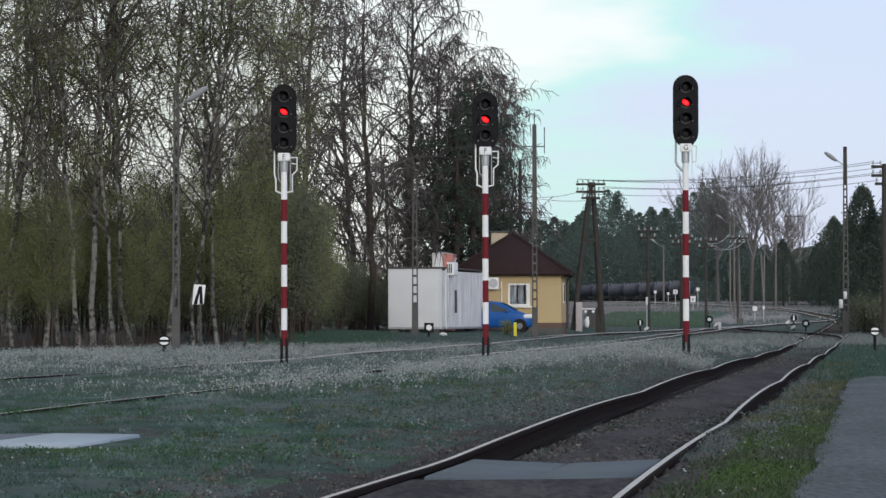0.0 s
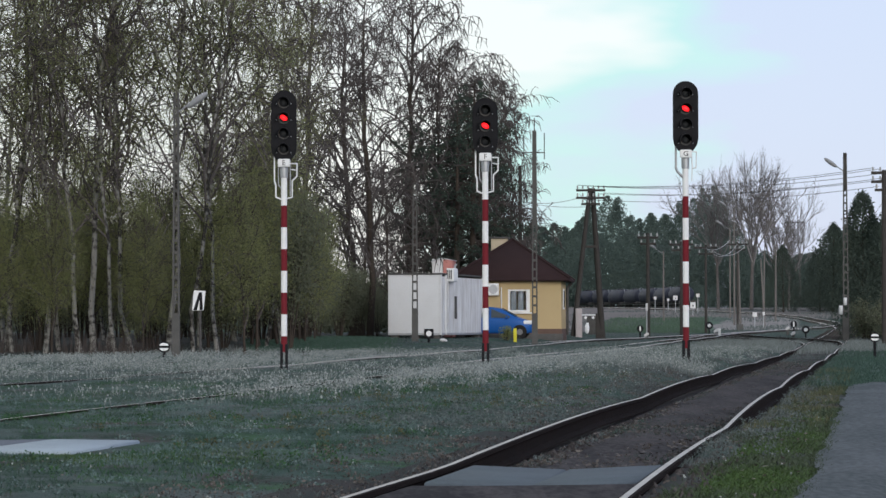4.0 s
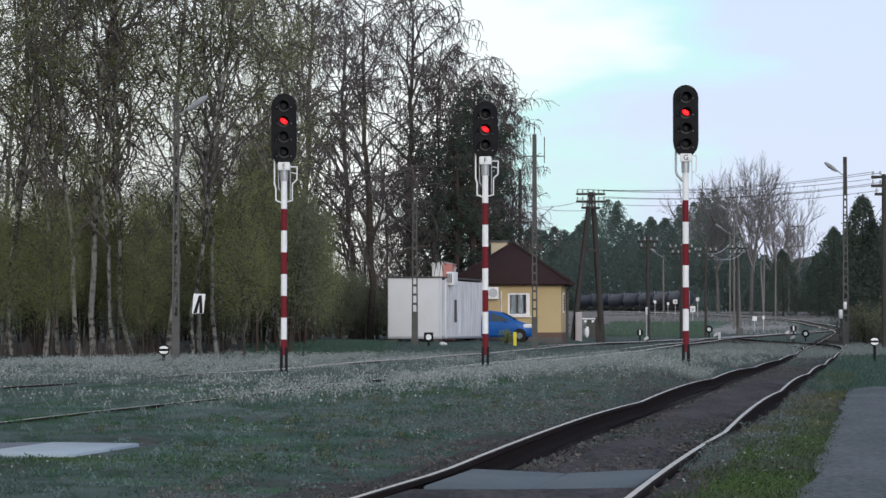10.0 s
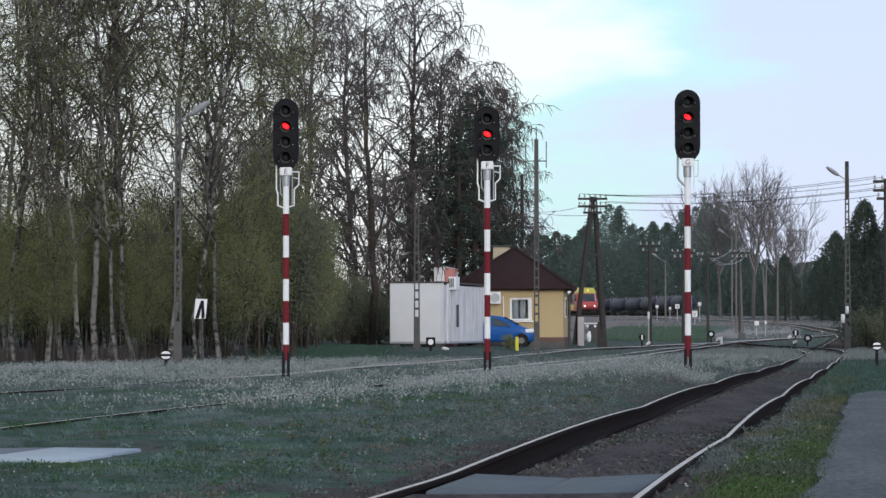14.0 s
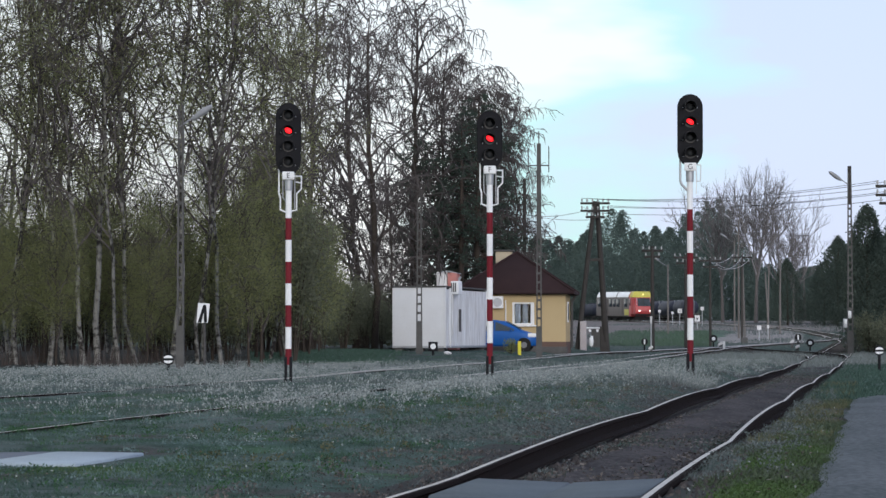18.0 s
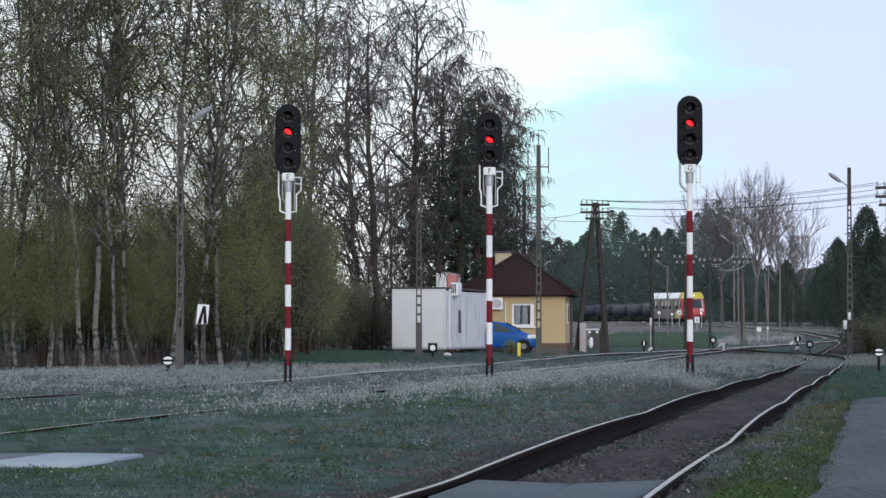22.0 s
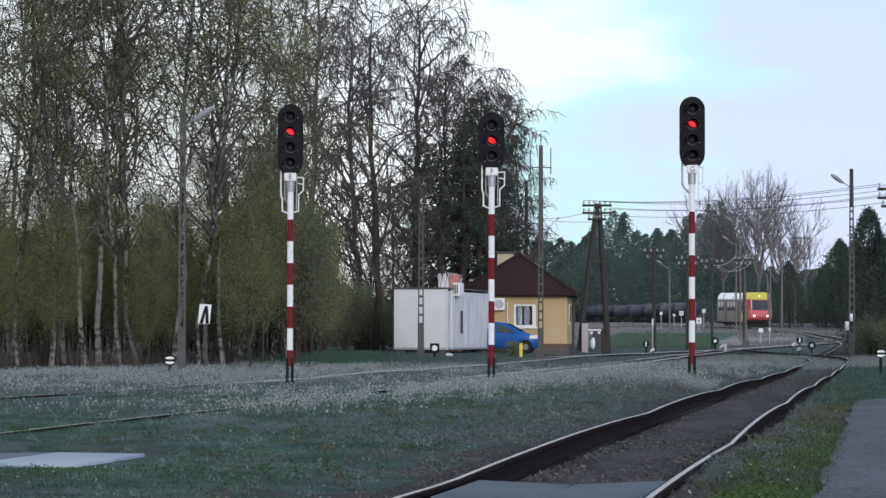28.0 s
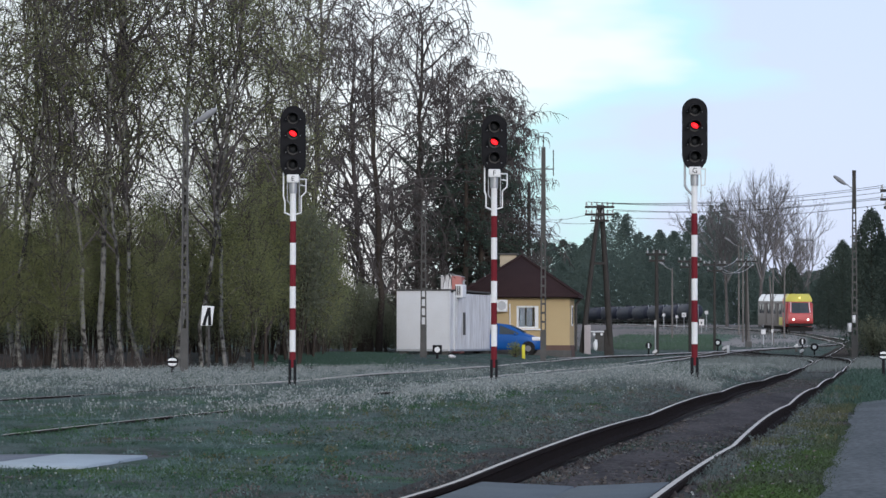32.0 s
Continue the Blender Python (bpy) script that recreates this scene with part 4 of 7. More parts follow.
# ---- yellow hut ----
def hut():
    x, y, rz = 0.70, 136.0, -5.0
    z = ground_z(x + 2.6, y + 2)
    h = thing("railway_hut", x, y, z, rz, "yellow plastered railway hut with dark hipped roof", "building")
    w, l, wall_h = 4.98, 5.0, 2.84
    # front wall with a real window opening
    wx0, wx1, wz0, wz1 = 2.42, 3.48, 1.22, 2.30
    bm = bmesh.new()
    t = 0.3
    for (a0, a1, c0, c1) in ((0, wx0, 0.4, wall_h), (wx1, w, 0.4, wall_h), (wx0, wx1, 0.4, wz0), (wx0, wx1, wz1, wall_h)):
        box(((a0 + a1) / 2, t / 2, (c0 + c1) / 2), (a1 - a0, t, c1 - c0), 0, None, bm)
    part("front_wall", bm, M["plaster"], h, "yellow plaster wall with a window")
    for (nm, cx, cy, sx, sy) in (("side_wall", w - t / 2, l / 2, t, l - 2 * t), ("side_wall", t / 2, l / 2, t, l - 2 * t), ("back_wall", w / 2, l - t / 2, w, t)):
        part(nm, box((cx, cy, (wall_h + 0.4) / 2), (sx, sy, wall_h - 0.4)), M["plaster"], h)
    part("plinth", box((w / 2, l / 2, 0.1), (w + 0.06, l + 0.06, 0.62), 0.01), M["plinth"], h, "brown plinth course")
    part("apron", box((w / 2, -0.25, 0.0), (w + 0.2, 0.6, 0.34), 0.03), M["concrete"], h, "worn concrete apron round the hut")
    part("floor_slab", box((w / 2, l / 2, 0.45), (w - 2 * t, l - 2 * t, 0.1)), M["concrete"], h)
    part("ceiling_slab", box((w / 2, l / 2, wall_h - 0.05), (w - 2 * t - 0.01, l - 2 * t - 0.01, 0.1)), M["white"], h)
    # hipped roof
    o = 0.42
    bm = bmesh.new()
    e0, pk = wall_h - 0.02, wall_h + 1.94
    base = [bm.verts.new(v) for v in ((-o, -o, e0), (w + o, -o, e0), (w + o, l + o, e0), (-o, l + o, e0))]
    base2 = [bm.verts.new(v) for v in ((-o, -o, e0 - 0.12), (w + o, -o, e0 - 0.12), (w + o, l + o, e0 - 0.12), (-o, l + o, e0 - 0.12))]
    r0, r1 = bm.verts.new((w / 2, w / 2, pk)), bm.verts.new((w / 2, l - w / 2, pk))
    bm.faces.new((base[0], base[1], r0))
    bm.faces.new((base[1], base[2], r1, r0))
    bm.faces.new((base[2], base[3], r1))
    bm.faces.new((base[3], base[0], r0, r1))
    for i in range(4):
        j = (i + 1) % 4
        bm.faces.new((base[i], base2[i], base2[j], base[j]))
    bm.faces.new(base2)
    bmesh.ops.recalc_face_normals(bm, faces=bm.faces)
    roof = part("roof", bm, M["roof"], h, "dark brown hipped sheet roof")
    for (a, b) in (((-o, -o, e0), (w / 2, w / 2, pk)), ((w + o, -o, e0), (w / 2, w / 2, pk)), ((w + o, l + o, e0), (w / 2, l - w / 2, pk))):
        part("hip_cap", rod(a, b, 0.07, 0.07, 6), M["roof"], roof)
    ch = part("chimney", box((w / 2 - 0.65, w / 2 + 0.3, pk - 0.42), (0.8, 0.6, 0.95), 0.02), M["chimney"], roof, "cream plastered chimney")
    part("chimney_cap", box((w / 2 - 0.65, w / 2 + 0.3, pk + 0.08), (1.0, 0.8, 0.09), 0.015), M["dark_steel"], ch)
    part("gutter", pipe([(-o, -o - 0.06, e0 - 0.08), (w + o, -o - 0.06, e0 - 0.08)], 0.06), M["roof"], h)
    part("downpipe", pipe([(w + 0.3, l - 0.1, e0 - 0.1), (w + 0.09, l - 0.1, e0 - 0.4), (w + 0.09, l - 0.1, 0.1)], 0.07), M["dark_steel"], h, "dark downpipe at the corner")
    # window
    win = part("window_frame", box(((wx0 + wx1) / 2, 0.08, wz1 - 0.04), (wx1 - wx0, 0.10, 0.08)), M["white"], h, "white window frame")
    for (c, s) in ((((wx0 + wx1) / 2, 0.08, wz0 + 0.04), (wx1 - wx0, 0.10, 0.08)), ((wx0 + 0.05, 0.08, (wz0 + wz1) / 2), (0.10, 0.10, wz1 - wz0 - 0.16)),
                   ((wx1 - 0.09, 0.08, (wz0 + wz1) / 2), (0.18, 0.10, wz1 - wz0 - 0.16))):
        part("window_bar", box(c, s, 0.008), M["white"], win)
    part("pane", box(((wx0 + wx1) / 2 - 0.04, 0.11, (wz0 + wz1) / 2), (wx1 - wx0 - 0.24, 0.012, wz1 - wz0 - 0.14)), M["clear_pane"], win, "window pane with net curtains behind").visible_shadow = False
    for cx in ((wx0 + wx1) / 2 - 0.27, (wx0 + wx1) / 2 + 0.08):
        part("curtain", box((cx, 0.22, (wz0 + wz1) / 2), (0.26, 0.02, wz1 - wz0 - 0.1), 0.005), M["net"], win, "pale net curtain")
    part("sill", box(((wx0 + wx1) / 2, -0.05, wz0 - 0.05), (wx1 - wx0 + 0.25, 0.26, 0.07), 0.01), M["white"], win, "white sill")
    part("side_window_frame", box((w + 0.005, 2.4, 1.85), (0.05, 1.1, 1.0), 0.01), M["white"], h, "narrow side window in white frame")
    part("side_pane", box((w + 0.03, 2.4, 1.85), (0.03, 0.9, 0.8), 0.005), M["window_dark"], h)
    u = part("air_unit", box((1.60, -0.25, 2.30), (0.80, 0.35, 0.58), 0.03), M["white"], h, "white air conditioning unit on the wall")
    part("fan_grille", rod((1.74, -0.44, 2.30), (1.74, -0.42, 2.30), 0.22, 0.22, 20), M["steel"], u)
    part("pipe", pipe([(2.10, -0.05, 2.4), (2.12, -0.05, 0.8)], 0.03), M["white"], h)


hut()


# ---- cars ----
def car_shell(length, width, stations, mat, name, parent, label=""):
    """A rounded car body lofted over its cross-sections: (y along, floor, waist, roof, half width at waist, half width at roof)."""
    bm = bmesh.new()
    rings = []
    for (yy, lo, wa, ro, hw, hr) in stations:
        pts = [(-hw * 0.92, lo), (-hw, lo + 0.12), (-hw, wa - 0.06), (-hw * 0.98, wa), (-hr, ro - 0.05), (-hr * 0.8, ro), (hr * 0.8, ro), (hr, ro - 0.05), (hw * 0.98, wa), (hw, wa - 0.06), (hw, lo + 0.12), (hw * 0.92, lo)]
        rings.append([bm.verts.new((px, yy, pz_)) for px, pz_ in pts])
    n = len(rings[0])
    for a, b in zip(rings[:-1], rings[1:]):
        for k in range(n):
            f = bm.faces.new((a[k], a[(k + 1) % n], b[(k + 1) % n], b[k]))
            f.smooth = True
    bm.faces.new(rings[0][::-1])
    bm.faces.new(rings[-1])
    bmesh.ops.recalc_face_normals(bm, faces=bm.faces)
    return part(name, bm, mat, parent, label)


def wheel(parent, x, y, r=0.29):
    t = part("wheel", rod((x - 0.09, y, r), (x + 0.09, y, r), r, r, 22), M["rubber"], parent, "black tyre")
    s = 1 if x > 0 else -1
    part("rim", rod((x + s * 0.05, y, r), (x + s * 0.105, y, r), r * 0.56, r * 0.5, 14), M["rim"], t, "dull silver rim")
    return t


def hatchback(x, y, rz, mat, label, lights="white", panes="sky_pane"):
    """Small hatchback; its front looks along its own -y."""
    c = thing("car", x, y, ground_z(x, y) + 0.02, rz, label, "car", "parked cars")
    st = [(-1.86, 0.30, 0.62, 0.66, 0.62, 0.56), (-1.72, 0.24, 0.74, 0.80, 0.76, 0.70), (-1.35, 0.22, 0.86, 0.92, 0.82, 0.74), (-1.02, 0.22, 0.94, 1.03, 0.83, 0.75),
          (-0.62, 0.22, 0.95, 1.27, 0.84, 0.68), (-0.22, 0.22, 0.96, 1.45, 0.84, 0.64), (0.30, 0.22, 0.97, 1.52, 0.84, 0.63), (1.00, 0.22, 0.98, 1.50, 0.84, 0.62), (1.55, 0.24, 0.98, 1.36, 0.82, 0.60), (1.80, 0.30, 0.96, 1.05, 0.76, 0.64), (1.88, 0.38, 0.80, 0.86, 0.70, 0.60)]
    body = car_shell(3.75, 1.66, st, mat, "body", c)
    for sx in (-1, 1):
        for yy in (-1.18, 1.22):
            wheel(c, sx * 0.75, yy)
            part("wheel_arch", rod((sx * 0.80, yy, 0.30), (sx * 0.838, yy, 0.30), 0.345, 0.345, 22), M["rubber"], c)
        for (y0, y1, zt0, zt1) in ((-0.70, 0.22, 1.06, 1.43), (0.30, 1.05, 1.43, 1.42), (1.12, 1.5, 1.40, 1.26)):
            bm = bmesh.new()
            q = [(sx * 0.826, y0, 0.98), (sx * 0.826, y1, 0.99), (sx * 0.675, y1, zt1), (sx * 0.69 if zt0 > 1.2 else sx * 0.80, y0, zt0)]
            vs = [bm.verts.new(v) for v in q]
            bm.faces.new(vs)
            bmesh.ops.solidify(bm, geom=bm.faces[:], thickness=0.02)
            part("side_window", bm, M[panes], body)
        part("door_mirror", box((sx * 0.92, -0.55, 1.0), (0.16, 0.10, 0.13), 0.03), mat, c)
        part("headlight", box((sx * 0.67, -1.55, 0.76), (0.30, 0.44, 0.19), 0.06), M[lights], c, "clear headlight")
        part("door_handle", box((sx * 0.845, 0.15, 0.84), (0.03, 0.16, 0.03), 0.008), mat, c)
        part("tail_light", box((sx * 0.70, 1.78, 0.85), (0.14, 0.10, 0.30), 0.03), M["red"], c, "red tail light")
    for (y0, y1, z0, z1, hw0, hw1) in ((-1.00, -0.30, 1.06, 1.43, 0.70, 0.58), (1.80, 1.58, 1.04, 1.32, 0.58, 0.54)):
        bm = bmesh.new()
        vs = [bm.verts.new(v) for v in ((-hw0, y0, z0 + 0.015), (hw0, y0, z0 + 0.015), (hw1, y1, z1 + 0.02), (-hw1, y1, z1 + 0.02))]
        bm.faces.new(vs)
        bmesh.ops.solidify(bm, geom=bm.faces[:], thickness=0.02)
        part("windscreen", bm, M[panes], body, "windscreen greyed for reflected sky")
    part("bumper", box((0, -1.82, 0.42), (1.20, 0.16, 0.22), 0.06), mat, c)
    part("grille", box((0, -1.90, 0.46), (0.80, 0.04, 0.12), 0.02), M["rubber"], c)
    return c


hatchback(2.50, 131.6, 84, M["car_blue"], "blue small hatchback parked before the yellow hut").scale = (0.95, 0.95, 0.95)


# ---- railcar ----
CAR_L = 18.0


def railcar():
    """A single railcar; its cab looks along its own -y, rail level is z = 0."""
    r = thing("railcar", 30, 300, 2.4, 0, "red and yellow diesel railcar with white roof panels", "train")
    hw, fl, half = 1.32, 0.95, CAR_L / 2
    # body sides with window openings as separate panels
    def section(y0, y1, mat, nm, label=""):
        bm = prism([(-hw, fl - 0.35), (-hw, 2.95), (-hw + 0.16, 3.10), (hw - 0.16, 3.10), (hw, 2.95), (hw, fl - 0.35)], y0, y1, None, 0.0)
        return part(nm, bm, mat, r, label)
    section(-half + 2.45, half - 0.9, M["train_grey"], "body", "grey-brown passenger body")
    section(-half + 1.7, -half + 2.45, M["train_red"], "cab_side", "red cab section")
    section(half - 0.9, half, M["train_grey"], "rear_cab")
    part("roof", prism([(-hw, 2.96), (-hw + 0.10, 3.30), (-hw + 0.35, 3.66), (hw - 0.35, 3.66), (hw - 0.10, 3.30), (hw, 2.96)], -half + 2.75, half - 0.15, None, 0.03), M["train_white"], r, "white roof side panels")
    part("cab_roof", prism([(-hw + 0.01, 2.97), (-hw + 0.11, 3.30), (-hw + 0.35, 3.70), (hw - 0.35, 3.70), (hw - 0.11, 3.30), (hw - 0.01, 2.97)], -half + 1.1, -half + 2.38, None, 0.03), M["train_yellow"], r, "yellow cab roof")
    # a red painted band, and dark bands imitating breaks in the reflected sky
    for (ya, yb, m_, nm, lab) in ((-half + 2.40, -half + 2.73, "train_red", "roof_band", "red band across the roof"), (-half + 8.2, -half + 8.5, "train_grey", "roof_seam", "dark band drawn as a gap in the roof's sky reflection"), (half - 3.6, half - 3.3, "train_grey", "roof_seam", "dark band drawn as a gap in the roof's sky reflection")):
        part(nm, prism([(-hw - 0.01, 2.97), (-hw + 0.09, 3.31), (-hw + 0.34, 3.69), (hw - 0.34, 3.69), (hw - 0.09, 3.31), (hw + 0.01, 2.97)], ya, yb), M[m_], r, lab)
    # rounded cab nose lofted from the side section to a narrower face
    def nose(levels, mat, nm, label=""):
        bm = bmesh.new()
        rows = []
        for (z, w_, y_, w1, y1_) in levels:
            rows.append([bm.verts.new(v) for v in ((-w_, y_, z), (-w1, y1_, z), (0, y1_ - 0.07, z), (w1, y1_, z), (w_, y_, z))])
        for a, b in zip(rows[:-1], rows[1:]):
            for k in range(4):
                bm.faces.new((a[k], a[k + 1], b[k + 1], b[k]))
        bm.faces.new(rows[0][::-1])
        bm.faces.new(rows[-1])
        bmesh.ops.recalc_face_normals(bm, faces=bm.faces)
        return part(nm, bm, mat, r, label)
    y0 = -half
    cab = nose([(0.86, hw, y0 + 1.72, 1.14, y0 + 0.22), (1.08, hw, y0 + 1.72, 1.18, y0 + 0.08), (1.75, hw, y0 + 1.72, 1.16, y0 + 0.10), (2.96, hw - 0.02, y0 + 1.72, 1.02, y0 + 0.62)], M["train_red"], "cab_front", "red cab front")
    nose([(2.97, hw - 0.02, y0 + 1.72, 1.02, y0 + 0.62), (3.32, hw - 0.12, y0 + 1.72, 0.93, y0 + 0.80), (3.68, hw - 0.36, y0 + 1.72, 0.80, y0 + 1.10)], M["train_yellow"], "cab_brow", "yellow brow above the windscreen")
    def face_plate(pts, mat, nm, label=""):
        bm = bmesh.new()
        bm.faces.new([bm.verts.new(p_) for p_ in pts])
        bmesh.ops.solidify(bm, geom=bm.faces[:], thickness=0.03)
        return part(nm, bm, mat, cab, label)
    for sx in (-1, 1):
        # windscreen in two halves following the slightly pointed face, and white edges beside it
        def fy(z):
            return y0 + 0.10 + 0.52 * (z - 1.75) / 1.21 if z > 1.75 else y0 + 0.09
        face_plate([(sx * 0.0, fy(1.88) - 0.095, 1.88), (sx * 0.84, fy(1.88) - 0.045, 1.88), (sx * 0.78, fy(2.88) - 0.045, 2.88), (sx * 0.0, fy(2.88) - 0.095, 2.88)], M["sky_pane"], "windscreen", "windscreen with the sky's reflection in its blue-grey colour")
        face_plate([(sx * 0.89, fy(1.80) - 0.045, 1.72), (sx * 0.98, fy(1.80) - 0.035, 1.72), (sx * 0.91, fy(2.92) - 0.04, 2.92), (sx * 0.83, fy(2.92) - 0.05, 2.92)], M["train_white"], "windscreen_edge", "white windscreen edge")
        part("headlight", rod((sx * 0.68, y0 - 0.06, 1.28), (sx * 0.68, y0 + 0.10, 1.28), 0.11, 0.11, 16), M["lamp_white"], cab, "lit headlight")
        part("corner_stripe", box((sx * 1.26, y0 + 1.15, 1.85), (0.12, 0.5, 1.9), 0.03, Matrix.Rotation(-sx * 0.24, 4, "Z")), M["train_red"], cab, "red corner panel")
    part("headlight", rod((0, y0 + 0.66, 3.33), (0, y0 + 0.86, 3.33), 0.075, 0.075, 14), M["lamp_warm"], cab, "lit top lamp")
    part("lamp_panel", box((0, y0 + 0.0, 1.32), (1.30, 0.10, 0.34), 0.04), M["train_red"], cab, "red lamp panel")
    part("bumper_beam", box((0, y0 + 0.12, 0.78), (2.2, 0.3, 0.26), 0.05), M["rubber"], r)
    part("coupler", rod((0, y0 - 0.25, 0.72), (0, y0 + 0.2, 0.72), 0.12, 0.12, 10), M["rubber"], r)
    part("snow_plough", prism([(-1.15, 0.18), (-1.2, 0.58), (1.2, 0.58), (1.15, 0.18)], y0 + 0.25, y0 + 0.40), M["rubber"], r)
    for yy in (-half + 2.06,):
        for sx in (-1, 1):
            part("side_window", box((sx * (hw + 0.004), yy, 2.35), (0.02, 0.55, 0.85), 0.008), M["window_dark"], r)
    for i in range(8):
        yy = -half + 4.0 + i * 1.78
        for sx in (-1, 1):
            if i in (1, 5):
                part("door", box((sx * (hw + 0.006), yy, 1.85), (0.03, 1.2, 2.0), 0.01), M["train_grey"], r)
            else:
                part("side_window", box((sx * (hw + 0.004), yy, 2.25), (0.02, 1.4, 0.95), 0.01), M["window_dark"], r)
    for (y1, y2, m_) in ((-half + 2.6, -half + 4.6, "train_yellow"),):
        for sx in (-1, 1):
            part("side_flash", box((sx * (hw + 0.002), (y1 + y2) / 2, 1.10), (0.02, y2 - y1, 0.75), 0.005), M[m_], r, "yellow flash on the side")
    part("underframe", box((0, 0, 0.55), (2.1, CAR_L - 4, 0.5), 0.05), M["rubber"], r, "dark underframe boxes")
    for yb in (-half + 3.4, half - 3.4):
        bg = part("bogie", box((0, yb, 0.52), (2.1, 2.6, 0.25), 0.04), M["rubber"], r, "dark bogie")
        for dy in (-0.95, 0.95):
            for sx in (-1, 1):
                part("wheel", rod((sx * 0.68, yb + dy, 0.42), (sx * 0.80, yb + dy, 0.42), 0.42, 0.42, 20), M["dark_steel"], bg)
    return r


RAILCAR = railcar()


def on_main(s):
    """A point of the main line, s metres past its first curve's start, with its heading."""
    s = max(0.0, min(s, len(CURVE) - 2.001))
    i = int(s)
    f = s - i
    (xa, ya), (xb, yb) = CURVE[i], CURVE[i + 1]
    return xa + (xb - xa) * f, ya + (yb - ya) * f


def motions():
    """The railcar comes round the bend towards the points."""
    times = [(0, 261.0), (2, 248.5), (4, 236.0), (6, 223.5), (8, 211.2), (10, 199.0), (12, 185.2), (14, 172.6), (15.5, 163.8), (17, 154.6), (18.5, 145.2), (20, 135.4),
             (22, 121.6), (24, 110.2), (26, 99.0), (28, 86.0), (30, 74.8), (32, 63.5)]
    rows = []
    for t, s in times:
        xf, yf = on_main(s + 3.4)
        xb, yb = on_main(s + CAR_L - 3.4)
        d = Vector((xb - xf, yb - yf))
        c = Vector(((xf + xb) / 2, (yf + yb) / 2))
        zf, zb = rail_z(yf), rail_z(yb)
        rows.append((t, pose(c.x, c.y, (zf + zb) / 2, math.degrees(math.atan2(zb - zf, d.length)), 0, -math.degrees(math.atan2(d.x, d.y)))))
    walk(RAILCAR, rows)


# ---- trees ----
def add_tube(V, F, pts, radii, n=4):
    """A tapered tube of n sides through the points, appended to the lists."""
    k0 = len(V)
    m = len(pts)
    P = np.array(pts, float)
    for i in range(m):
        d = P[min(i + 1, m - 1)] - P[max(i - 1, 0)]
        d = d / (np.linalg.norm(d) + 1e-9)
        a = np.cross(d, (0.31, 0.95, 0.1))
        a /= np.linalg.norm(a) + 1e-9
        b = np.cross(d, a)
        for j in range(n):
            t = 2 * math.pi * j / n
            V.append(tuple(P[i] + radii[i] * (math.cos(t) * a + math.sin(t) * b)))
    for i in range(m - 1):
        for j in range(n):
            a, b = k0 + i * n + j, k0 + i * n + (j + 1) % n
            F.append((a, b, b + n, a + n))


def leaf_cloud(P, size, rng):
    """Many small four-sided leaves at the points P, as lists of corners and faces."""
    n = len(P)
    u = rng.normal(size=(n, 3))
    u /= np.linalg.norm(u, axis=1)[:, None]
    v = np.cross(u, rng.normal(size=(n, 3)))
    v /= np.linalg.norm(v, axis=1)[:, None] + 1e-9
    s = (size * rng.uniform(0.6, 1.4, n))[:, None]
    a, b = u * s, v * s * 0.6
    verts = np.stack([P - a, P - b + a * 0.2, P + a, P + b + a * 0.1], 1).reshape(-1, 3)
    return verts.tolist(), np.arange(n * 4).reshape(-1, 4).tolist()


